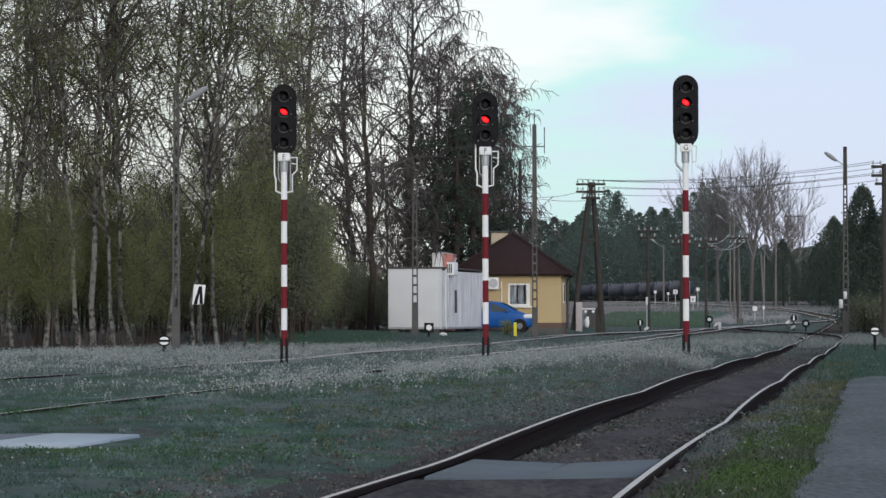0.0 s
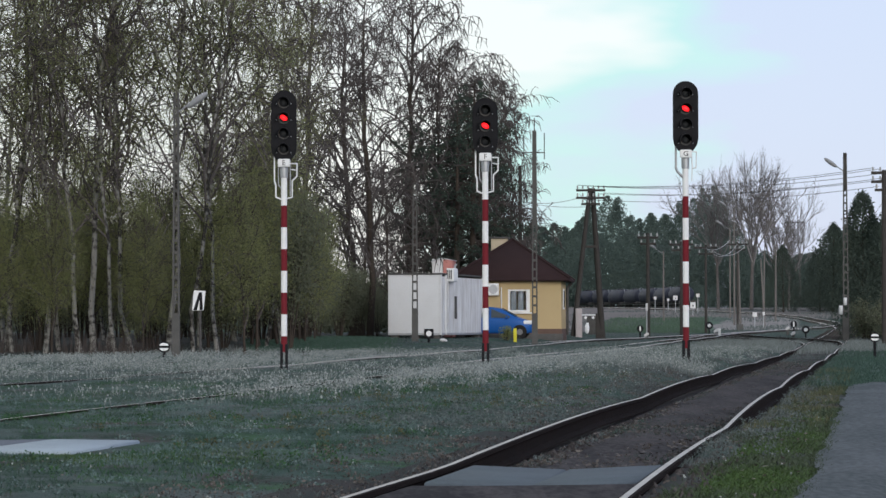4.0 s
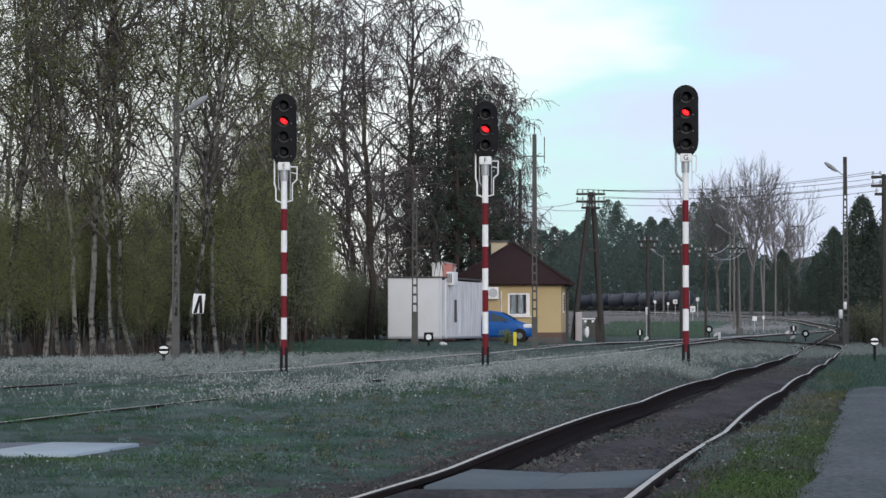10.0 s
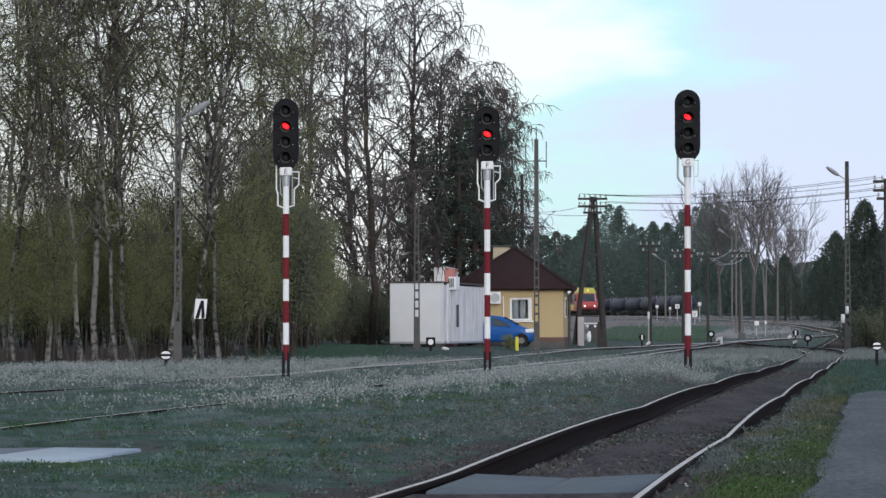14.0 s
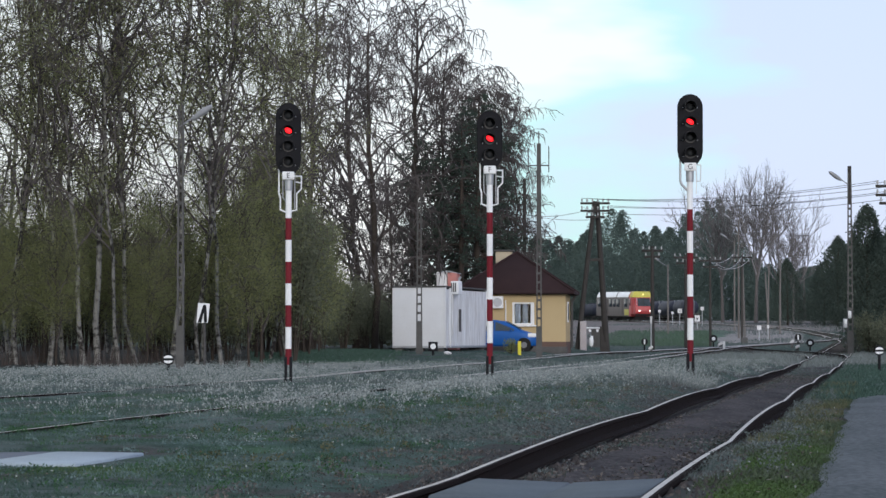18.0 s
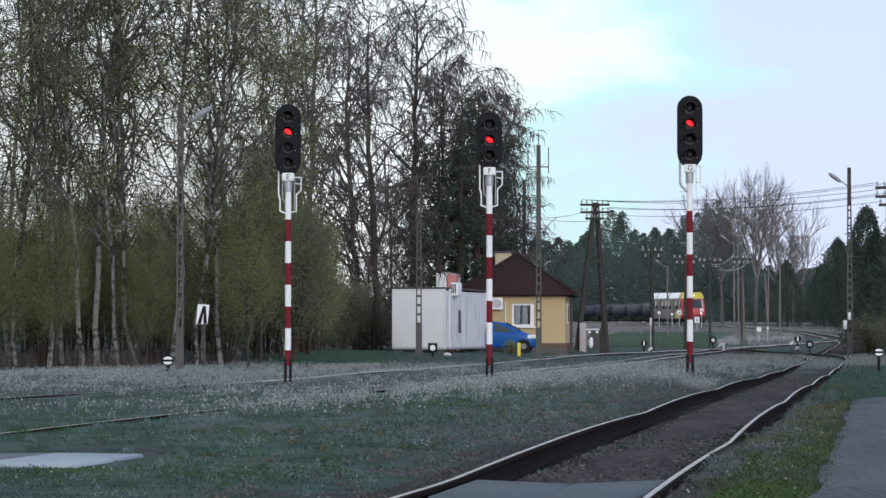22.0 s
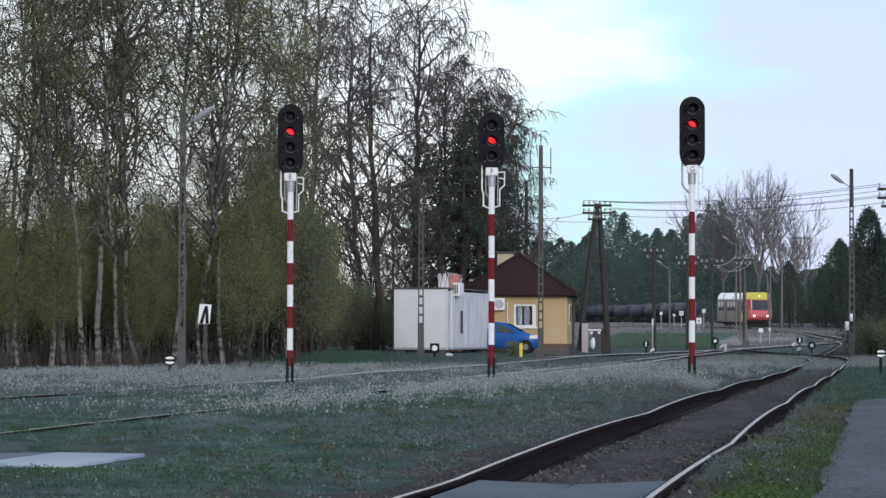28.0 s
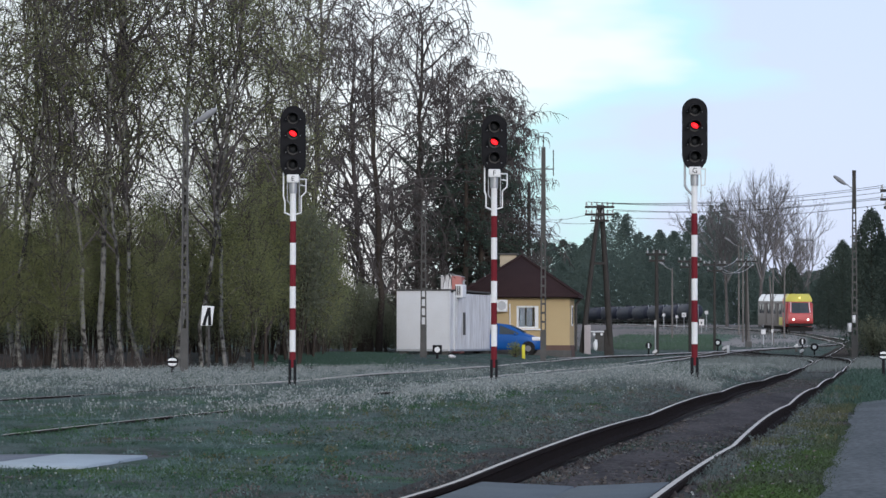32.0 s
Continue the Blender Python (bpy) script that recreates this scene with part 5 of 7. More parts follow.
def grow(seed, height, crown_from=0.35, limbs=20, spread=0.28, subs=6, strands=5, weep=0.6, strand_len=0.9, r0=0.13, leaves=0, leaf_size=0.03, veil=0.4, loose=0.2, strand_r=0.008, up=0.9, lean=0.0):
    """Lists for a tree: trunk, branches with twigs, and young leaves."""
    rng = np.random.default_rng(seed)
    TV, TF, CV, CF, LV, LF = [], [], [], [], [], []
    m = 12
    wob = np.cumsum(rng.normal(0, 0.012 * height / 2, size=(m + 1, 2)), axis=0)
    tp = [np.array((wob[i, 0] + lean * height * (i / m), wob[i, 1], height * i / m)) for i in range(m + 1)]
    tp[0] = np.array((0.0, 0.0, -0.3))
    add_tube(TV, TF, tp, [r0 * (1.25 if i == 0 else (1 - i / m) ** 0.62 + 0.07) for i in range(m + 1)], 9)
    def at(f):
        i = min(int(f * m), m - 1)
        g = f * m - i
        return tp[i] * (1 - g) + tp[i + 1] * g
    tips = []
    for li in range(limbs):
        f = crown_from + (0.97 - crown_from) * (li + rng.random()) / limbs
        base = at(f)
        az = rng.random() * 2 * math.pi
        ln = spread * height * (1.05 - 0.50 * (f - crown_from) / (1 - crown_from)) * rng.uniform(0.6, 1.15)
        d = np.array((math.cos(az), math.sin(az), up * rng.uniform(0.6, 1.4)))
        d /= np.linalg.norm(d)
        pts = [base]
        for k in range(5):
            d = d + rng.normal(0, 0.16, 3) + np.array((0, 0, (0.12 if k < 2 else -0.22 * weep)))
            d /= np.linalg.norm(d)
            pts.append(pts[-1] + d * ln / 5)
        rr = max(r0, 0.08) * 0.62 * (1 - f * 0.58)
        add_tube(CV, CF, pts, [rr * (1 - k / 5.6) for k in range(6)], 4)
        for si in range(subs):
            g = rng.uniform(0.2, 1.0)
            i = min(int(g * 5), 4)
            b = pts[i] * (1 - (g * 5 - i)) + pts[i + 1] * (g * 5 - i)
            d2 = d * 0.5 + rng.normal(0, 0.55, 3) + np.array((0, 0, 0.25))
            d2 /= np.linalg.norm(d2)
            l2 = ln * rng.uniform(0.22, 0.5)
            sp = [b]
            for k in range(3):
                d2 = d2 + rng.normal(0, 0.34, 3) - np.array((0, 0, 0.28 * weep))
                d2 /= np.linalg.norm(d2)
                sp.append(sp[-1] + d2 * l2 / 3)
            add_tube(CV, CF, sp, [rr * 0.42, rr * 0.34, rr * 0.24, strand_r], 3)
            for ti in range(strands):
                g2 = rng.uniform(0.3, 1.0)
                i2 = min(int(g2 * 3), 2)
                q = sp[i2] * (1 - (g2 * 3 - i2)) + sp[i2 + 1] * (g2 * 3 - i2)
                d3 = rng.normal(0, 0.6, 3) + d2 * 0.5 + np.array((0, 0, 0.3 - 0.5 * weep))
                d3 /= np.linalg.norm(d3)
                l3 = strand_len * rng.uniform(0.5, 1.3)
                st = [q]
                for k in range(3):
                    d3 = d3 + rng.normal(0, 0.34, 3) - np.array((0, 0, 0.70 * weep))
                    d3 /= np.linalg.norm(d3)
                    st.append(st[-1] + d3 * l3 / 3)
                add_tube(CV, CF, st, [strand_r, strand_r, strand_r * 0.8, strand_r * 0.5], 3)
                tips.append((li, st))
    if leaves and tips:
        leafy = {li for li in range(limbs) if rng.random() < veil * (1.7 if li < limbs * 0.5 else 0.55)}
        strands_ = [st for li, st in tips if li in leafy] or [st for li, st in tips]
        S = np.array(strands_)
        pick = S[rng.integers(len(S), size=leaves), rng.integers(1, 4, size=leaves)]
        LV, LF = leaf_cloud(pick + rng.normal(0, loose, (leaves, 3)), leaf_size, rng)
    return (TV, TF), (CV, CF), (LV, LF)


def tree_thing(name, lists, mats, label, category, group, leaf_label=""):
    t = thing(name, 0, 0, 0, 0, label, category, group)
    raw_part("trunk", *lists[0], mats[0], t, "", True)
    raw_part("crown", *lists[1], mats[1], t)
    if lists[2][0]:
        raw_part("leaves", *lists[2], mats[2], t, leaf_label)
    return t


def plant(variants, places, tilt=1.0):
    """Sets trees of the given variants at (variant, x, y, turn, scale); the first of each variant is the built one."""
    used = set()
    for k, x, y, rz, sc in places:
        v = variants[k % len(variants)]
        m = pose(x, y, ground_z(x, y) - 0.05, 2.5 * math.sin(x * 5.1 + y), tilt * math.sin(x * 12.9 + y * 7.1), 0) @ pose(0, 0, 0, 0, 0, rz)
        ob = v if id(v) not in used else copy_thing(v, m)
        used.add(id(v))
        ob.matrix_basis = m @ Matrix.Diagonal((sc, sc, sc, 1))


LEFT_BIRCHES = [tree_thing("birch_tree", grow(20 + i, 14.5 + i, 0.24, 19, 0.34, 6, 2, 0.50, 0.95, 0.062 + 0.026 * (i % 2), 15000, 0.020, 0.24, 0.30, 0.0235, 1.5), (M["bark"], M["twig"], M["young_leaf"]),
                "slender birch with white bark and sparse young leaves", "tree", "birches of the wood") for i in range(4)]
WEEPING = [tree_thing("weeping_birch", grow(60 + i, 16.0, 0.16, 25, 0.36, 8, 4, 0.85, 0.85, 0.16, 0, 0.03, 0.4, 0.2, 0.021, 1.1), (M["dark_bark"], M["twig"], M["young_leaf"]),
           "tall bare weeping birch with hanging twigs", "tree", "weeping birches") for i in range(3)]
EDGE_WEEPING = [tree_thing("weeping_birch", grow(72 + i, 13.4, 0.22, 30, 0.31, 10, 6, 0.80, 0.60, 0.11, 0, 0.03, 0.4, 0.2, 0.018, 1.0), (M["dark_bark"], M["twig"], M["young_leaf"]),
                "dense narrow weeping birch with curtains of bare twigs", "tree", "weeping birches") for i in range(2)]
SAPLINGS = [tree_thing("young_tree", grow(90 + i, 6.6, 0.14, 26, 0.36, 7, 5, 0.25, 0.6, 0.05, 24000, 0.026, 0.62, 0.24, 0.006, 1.2), (M["dark_bark"], M["twig"], M["young_leaf"]),
            "young leafing tree with a veil of olive leaves", "tree", "young trees of the wood edge") for i in range(3)]

rng = np.random.default_rng(5)
places = []
for (px_, py_) in ((-14.0, 92), (-12.9, 91.5), (-11.8, 92), (-11.4, 92.5), (-10.6, 91.5), (-10.1, 92.5), (-9.1, 93), (-13.3, 98), (-12.0, 101), (-8.1, 92), (-7.4, 93), (-8.6, 100), (-14.8, 96),
                   (-6.4, 101), (-6.0, 106), (-17.0, 110), (-13.4, 112), (-8.2, 112), (-19, 120), (-6.4, 124)):
    places.append((rng.integers(4), px_, py_, rng.uniform(0, 360), rng.uniform(0.92, 1.12)))
plant(LEFT_BIRCHES, places, 5.0)
plant(WEEPING, [(0, -1.6, 147, 20, 1.15), (1, -4.6, 140, 90, 1.0), (0, -3.4, 131, 170, 1.0), (1, -2.7, 139, 60, 0.5), (2, -1.5, 141, 210, 0.52), (0, -3.8, 136, 330, 0.5), (1, -0.5, 145, 150, 0.55), (2, -7.0, 137, 70, 1.1)])
plant(EDGE_WEEPING, [(0, -0.3, 147, 20, 1.13), (1, 1.9, 149, 130, 0.98), (0, 3.0, 151, 250, 1.02), (1, 3.9, 153, 40, 0.86), (1, 1.2, 155, 300, 1.14)])
plant(SAPLINGS, [(0, -14.6, 89, 0, 0.8), (1, -12.3, 89, 40, 0.72), (2, -9.6, 89.5, 140, 0.66), (0, -6.3, 90, 240, 0.85), (1, -13.2, 94, 40, 0.9), (2, -11.0, 97, 80, 0.95), (0, -9.0, 96, 200, 0.85), (1, -6.4, 97, 120, 1.0), (2, -6.5, 101, 10, 1.0), (0, -5.3, 108, 300, 0.75),
                 (1, -12.2, 99, 210, 0.85), (2, -16.4, 99, 160, 0.85), (0, -7.0, 103, 50, 1.2), (1, -10.0, 103, 10, 0.8), (2, -14.2, 105, 280, 0.8), (0, -6.8, 111, 90, 1.15), (1, -5.3, 117, 20, 0.8), (2, -18, 106, 70, 0.8), (1, -8.4, 101, 260, 1.12), (2, -6.0, 104, 330, 1.18), (0, -13.8, 97, 130, 0.98), (1, -15.8, 95, 300, 0.95), (2, -12.6, 103, 30, 1.02), (0, -10.4, 100, 80, 0.92), (1, -17.2, 104, 10, 1.0)])


def conifer(seed, height, radius, boughs, gap=0.1):
    """A ragged conifer: a straight trunk, drooping boughs with side shoots, and needles along the shoots."""
    rng = np.random.default_rng(seed)
    TV, TF, CV, CF = [], [], [], []
    spots = []
    add_tube(TV, TF, [(0, 0, -0.2), (0.05, 0, height * 0.5), (0, 0, height)], [0.20, 0.14, 0.03], 8)
    for i in range(boughs):
        f = gap + (1 - gap) * (i + rng.random() * 0.6) / boughs
        az = rng.random() * 2 * math.pi
        ln = radius * (1.05 - f) ** 0.6 * rng.uniform(0.5, 1.15)
        d = np.array((math.cos(az), math.sin(az), 0.22))
        pts = [np.array((0, 0, height * f))]
        for k in range(5):
            d = d + np.array((0, 0, -0.16 + 0.05 * k)) + rng.normal(0, 0.09, 3)
            d /= np.linalg.norm(d)
            pts.append(pts[-1] + d * ln / 5)
        add_tube(CV, CF, pts, [0.045, 0.036, 0.028, 0.02, 0.014, 0.006], 3)
        for k in range(int(4 * ln) + 2):
            g = rng.uniform(0.25, 1.0) * 5
            j = min(int(g), 4)
            p = pts[j] * (1 - (g - j)) + pts[j + 1] * (g - j)
            e = d * 0.6 + rng.normal(0, 0.5, 3) - np.array((0, 0, 0.35))
            e /= np.linalg.norm(e)
            q = p + e * rng.uniform(0.3, 0.75)
            add_tube(CV, CF, [p, q], [0.010, 0.004], 3)
            for w in range(15):
                spots.append(p + (q - p) * rng.uniform(0.1, 1.05) + rng.normal(0, 0.06, 3))
    return (TV, TF), (CV, CF), leaf_cloud(np.array(spots), 0.056, rng)


SPRUCES = [tree_thing("conifer_tree", conifer(80 + i, 12.4, 4.0, 74, 0.16), (M["dark_bark"], M["dark_bark"], M["needle"]), "dark ragged conifer with open drooping boughs", "tree", "conifers") for i in range(2)]
plant(SPRUCES, [(1, -1.5, 145, 110, 0.92), (0, -0.5, 147, 290, 0.88), (0, 0.62, 142.6, 0, 0.92), (1, 1.40, 144.6, 40, 1.05), (0, 2.05, 146.5, 200, 1.02)])


# ---- undergrowth ----
def bush_thing(name, seed, w, h, n, size, mat, label, group, stems=9):
    rng = np.random.default_rng(seed)
    SV, SF, LV, LF = [], [], [], []
    lumps = []
    for i in range(stems):
        az, r = rng.random() * 6.28, rng.uniform(0.2, 0.9) * w / 2
        tip = np.array((math.cos(az) * r, math.sin(az) * r, h * rng.uniform(0.5, 1.0)))
        mid = tip * np.array((0.4, 0.4, 0.55))
        add_tube(SV, SF, [(0.1 * math.cos(az), 0.1 * math.sin(az), -0.1), mid, tip], [0.03, 0.022, 0.008], 4)
        lumps += [(mid, 0.32 * w), (tip, 0.22 * w), ((mid + tip) / 2, 0.3 * w)]
    C = np.array([c for c, r in lumps])
    R = np.array([r for c, r in lumps])
    pick = rng.integers(len(lumps), size=n)
    P = C[pick] + rng.normal(0, 0.42, (n, 3)) * R[pick][:, None]
    LV, LF = leaf_cloud(P[P[:, 2] > min(0.45, 0.1 * h)], size, rng)
    b = thing(name, 0, 0, 0, 0, label, "bush", group)
    raw_part("stem", SV, SF, M["dark_bark"], b)
    raw_part("foliage", LV, LF, mat, b)
    return b


BUSHES = [bush_thing("bush", 100 + i, 2.6, 3.6 + i * 0.8, 8000, 0.042, M["bush"], "dark olive undergrowth bush before the wood", "undergrowth", 10) for i in range(3)]
places = []
for i in range(46):
    f = i / 45
    py_ = rng.uniform(98, 128) if i % 3 else rng.uniform(118, 140)
    px_ = -0.172 * py_ + (0.145 * py_) * ((i * 0.618) % 1.0)
    if py_ < 126:
        px_ = min(px_, -0.0194 * py_ - 3.5)
    places.append((int(rng.integers(3)), px_, py_, rng.uniform(0, 360), rng.uniform(0.75, 1.25) * (0.72 if px_ > -0.042 * py_ else 1.0)))
places += [(0, -4.7, 128, 20, 0.9), (1, -3.9, 131.5, 80, 0.68), (2, -3.1, 134, 160, 0.55), (0, -5.6, 126, 250, 0.95)]
plant(BUSHES, places)


# ---- far woods: one mass of many clumps ----
def far_wood(name, trees, mat, label, trunk_mat=None):
    rng = np.random.default_rng(len(trees) * 7 + 3)
    clouds, sizes = [], []
    for (x, y, h, w, n, size) in trees:
        z = ground_z(x, y)
        f = rng.random(n) ** 0.8
        az = rng.random(n) * 6.28
        rad = w / 2 * (0.55 + 0.6 * np.sin(np.pi * np.minimum(1, f * 0.95 + 0.1))) * np.sqrt(np.clip(1.02 - np.clip((f - 0.5) / 0.5, 0, 1) ** 2, 0, 1))
        rr = rad * np.sqrt(rng.random(n)) * (1 + 0.25 * np.sin(az * 3 + f * 9 + x))
        clouds.append(np.stack([x + rr * np.cos(az), y + rr * np.sin(az), z + 0.2 + h * f], 1))
        sizes.append(np.full(n, size))
    V, F = leaf_cloud(np.concatenate(clouds), np.concatenate(sizes), rng)
    ob = raw_part(name, V, F, mat, None, label)
    return tagged(ob, category="trees", kind="stuff")


back = []
for row_y, count in ((528, 34), (548, 34), (572, 30)):
    for i in range(count):
        x = 12 + (row_y * 0.165 - 12) * (i + rng.random()) / count
        y = row_y + rng.uniform(-14, 14)
        bear = x / y
        h = np.interp(bear, [0.03, 0.04, 0.05, 0.06, 0.07, 0.08, 0.09, 0.098, 0.106, 0.12, 0.134, 0.143, 0.165], [8, 11.0, 15.5, 17.5, 14.5, 16, 18.5, 19, 10.5, 8.5, 8.5, 13, 16]) * rng.uniform(0.88, 1.07) * y / 450
        back.append((x, y, h, rng.uniform(6, 9), 2700, 0.175))
for i in range(44):
    x = 8 + 102 * (i + rng.random()) / 44
    back.append((x, 612 + rng.uniform(-10, 10), rng.uniform(14, 19) * (0.5 if 0.104 < x / 612 < 0.137 else 1.0), rng.uniform(8, 11), 1500, 0.36))
far_wood("far_wood", back, M["hazed_far_leaf"], "green wood far behind the railway bend, lightened by painted haze")
edge_low = []
for i in range(60):
    y = rng.uniform(512, 522)
    x = 8 + rng.random() * 68
    edge_low.append((x, y, rng.uniform(2.5, 5.5), rng.uniform(4, 7), 900, 0.13))
far_wood("wood_edge", edge_low, M["hazed_far_leaf"], "scrub along the far wood's edge, lightened by painted haze")
left_back = []
for i in range(60):
    y = rng.uniform(136, 185)
    x = -0.178 * y + rng.random() * 0.182 * y
    left_back.append((x, y, rng.uniform(4.2, 6.4) * (0.48 if x > -0.045 * y else 1.0), rng.uniform(3, 5), 800, 0.12))
far_wood("wood_depths", left_back, M["bush"], "dark depths of the birch wood")


# ---- trees by the bend and on the far side ----
def vase_tree(seed, height, fork=0.38, leaders=8, spread=0.44):
    """Lists for a bare broad tree: limbs fanning up from a fork, each splitting again and again into upright twigs."""
    rng_ = np.random.default_rng(seed)
    TV, TF, CV, CF = [], [], [], []
    top = np.array((0.15, 0, height * fork))
    add_tube(TV, TF, [(0, 0, -0.3), (0.05, 0, height * fork * 0.5), top], [0.24, 0.19, 0.16], 9)
    def branch(p, d, length, r, depth):
        pts = [p]
        for k in range(4):
            d = d + rng_.normal(0, 0.11, 3) + np.array((0, 0, 0.13))
            d = d / np.linalg.norm(d)
            pts.append(pts[-1] + d * length / 4)
        add_tube(CV, CF, pts, [r, r * 0.85, r * 0.7, r * 0.55, r * 0.35], 4 if depth < 2 else 3)
        if depth == 4:
            return
        for k in range((5, 5, 4, 2)[depth]):
            g = rng_.uniform(0.25, 1.0) * 4
            j = min(int(g), 3)
            q = pts[j] * (1 - (g - j)) + pts[j + 1] * (g - j)
            side = d + rng_.normal(0, 0.42, 3)
            side[2] = max(side[2], 0.15)
            branch(q, side / np.linalg.norm(side), length * rng_.uniform(0.40, 0.66), r * 0.60, depth + 1)
    for i in range(leaders):
        az = 2 * math.pi * (i + rng_.random() * 0.7) / leaders
        out = spread * rng_.uniform(0.5, 1.9)
        d = np.array((math.cos(az) * out, math.sin(az) * out, 1.0))
        branch(top * np.array((1, 1, rng_.uniform(0.72, 1.0))), d / np.linalg.norm(d), height * rng_.uniform(0.36, 0.48), 0.10, 0)
    return (TV, TF), (CV, CF), ([], [])


BARE = [tree_thing("bare_tree", vase_tree(150 + i, 17.0), (M["grey_bark"], M["grey_twig"], M["young_leaf"]),
        "tall bare grey tree beyond the railway bend", "tree", "bare trees") for i in range(2)]
plant(BARE, [(0, 36.2, 332, 0, 1.05), (1, 39.8, 338, 90, 0.88), (0, 33.6, 345, 150, 0.96), (1, 43.0, 352, 30, 0.66)])


def column_tree(seed, height, radius, label, taper=0.45):
    """A dense columnar evergreen."""
    rng_ = np.random.default_rng(seed)
    TV, TF, CV, CF, LV, LF = [], [], [], [], [], []
    add_tube(TV, TF, [(0, 0, -0.2), (0, 0, height * 0.9)], [0.12, 0.02], 7)
    for i in range(14):
        az, f = rng_.random() * 6.28, rng_.uniform(0.1, 0.85)
        add_tube(CV, CF, [(0, 0, height * f * 0.9), (math.cos(az) * radius * 0.7, math.sin(az) * radius * 0.7, height * min(f + 0.14, 0.97))], [0.03, 0.01], 3)
    n = 15000
    f = rng_.random(n) ** 0.9
    az = rng_.random(n) * 6.28
    rad = radius * (1 - f) ** taper * (0.62 + 0.4 * np.sqrt(rng_.random(n))) * (1 + 0.16 * np.sin(5 * az + 11 * f + seed) + 0.14 * np.sin(3 * az - 23 * f) + rng_.normal(0, 0.10, n)) * np.minimum(1, 0.55 + f * 4)
    LV, LF = leaf_cloud(np.stack([rad * np.cos(az), rad * np.sin(az), height * f + 0.1 + rng_.normal(0, 0.12, n)], 1), 0.055, rng_)
    return tree_thing("evergreen_tree", ((TV, TF), (CV, CF), (LV, LF)), (M["dark_bark"], M["dark_bark"], M["hedge_needle"]), label, "tree", "evergreens")


EVERGREENS = [column_tree(7, 7.0, 1.5, "dark columnar evergreen tree"), column_tree(11, 7.0, 2.2, "broad dark evergreen tree"), column_tree(23, 7.0, 2.5, "dark conical evergreen tree at the bend", 0.62)]
plant(EVERGREENS, [(0, 45.6, 310, 50, 1.1), (0, 47.0, 300, 150, 1.0), (1, 42.2, 298, 20, 1.12), (1, 40.8, 306, 200, 0.96), (2, 36.6, 304, 0, 1.0), (1, 22.0, 137, 0, 0.93), (1, 24.0, 139, 80, 0.98), (0, 20.7, 139, 120, 1.02), (1, 22.9, 148, 200, 0.85), (1, 26.0, 142, 20, 0.9), (2, 41.4, 300, 30, 1.32),
                   (1, 44.5, 300, 10, 1.2), (1, 43.0, 286, 80, 1.15), (1, 47.5, 292, 200, 1.25), (0, 49.5, 300, 30, 1.2), (0, 24.6, 152, 90, 0.95)])
plant([bush_thing("hedge_bush", 140, 3.0, 2.6, 5200, 0.05, M["bush"], "dark bush beside the lamp post", "bushes by the lamp post", 9)],
      [(0, 20.6, 128, 0, 0.9), (0, 22.6, 126, 60, 0.9), (0, 19.9, 133, 120, 0.75), (0, 25, 128, 200, 1.0), (0, 22.0, 131, 20, 1.0)])


# ---- poles and wires ----
def insulator_arm(parent, z, half, count, y=0.0, drop=True):
    arm = part("crossarm", box((0, y, z), (half * 2, 0.09, 0.12), 0.01), M["wood"], parent, "wooden crossarm")
    for i in range(count):
        xx = -half + 0.08 + (2 * half - 0.16) * i / max(1, count - 1)
        bm = rod((xx, y, z + 0.03), (xx, y, z + 0.17), 0.02, 0.02, 6)
        rod((xx, y, z + 0.10), (xx, y, z + 0.25), 0.055, 0.034, 8, bm)
        part("insulator", bm, M["insulator"], arm)


def wood_pole(x, y, height, label, arms=(), r=0.13, lean=0.0, z=None, mat="wood"):
    p_ = thing("telegraph_pole", x, y, ground_z(x, y) if z is None else z, 0, label, "pole", "telegraph poles")
    part("pole", rod((0, 0, -0.3), (lean, 0, height), r, r * 0.72, 10), M[mat], p_)
    for (dz, half, count) in arms:
        insulator_arm(p_, height - dz, half, count)
    return p_


a_pole = thing("telegraph_pole", 7.84, 150, ground_z(7.84, 150), 0, "leaning double wooden telegraph pole with crossarms", "pole", "telegraph poles")
part("pole", rod((-0.98, 0, -0.2), (-0.03, 0, 8.0), 0.15, 0.11, 10), M["wood"], a_pole)
part("pole", rod((0.68, 1.2, -0.2), (0.12, 0.2, 8.0), 0.18, 0.13, 10), M["wood"], a_pole)
part("tie_bar", box((-0.09, 0.45, 4.9), (0.82, 0.10, 0.14), 0.01), M["wood"], a_pole)
part("pole_stub", box((0.52, 1.1, 0.6), (0.42, 0.30, 1.5), 0.03), M["wood"], a_pole, "dark timber stub at the foot")
for dz in (0.12, 0.52, 0.85):
    insulator_arm(a_pole, 8.0 - dz, 0.78 if dz < 0.6 else 0.5, 6 if dz < 0.6 else 4, -0.12)
tagged(part("white_stub", box((-0.66, -0.35, 0.8), (0.34, 0.30, 1.62), 0.02), M["stub"], a_pole, "grey-white concrete stub"))
right_pole = wood_pole(18.75, 120, 7.45, "dark wooden telegraph pole beside the evergreens", ((0.12, 0.55, 4), (0.5, 0.55, 4), (0.85, 0.4, 3)), 0.14)
wood_pole(11.6, 160, 5.9, "dark wooden pole with a short crossarm", ((0.25, 0.6, 4), (0.6, 0.45, 3)), 0.13)
wood_pole(4.15, 152, 9.1, "dark wooden pole behind the hut", (), 0.13)
wood_pole(3.85, 158, 7.2, "thin grey pole behind the hut", (), 0.08)
wood_pole(14.75, 175, 5.8, "dark wooden pole with pale insulators", ((0.2, 0.75, 5), (0.55, 0.6, 4)), 0.11)
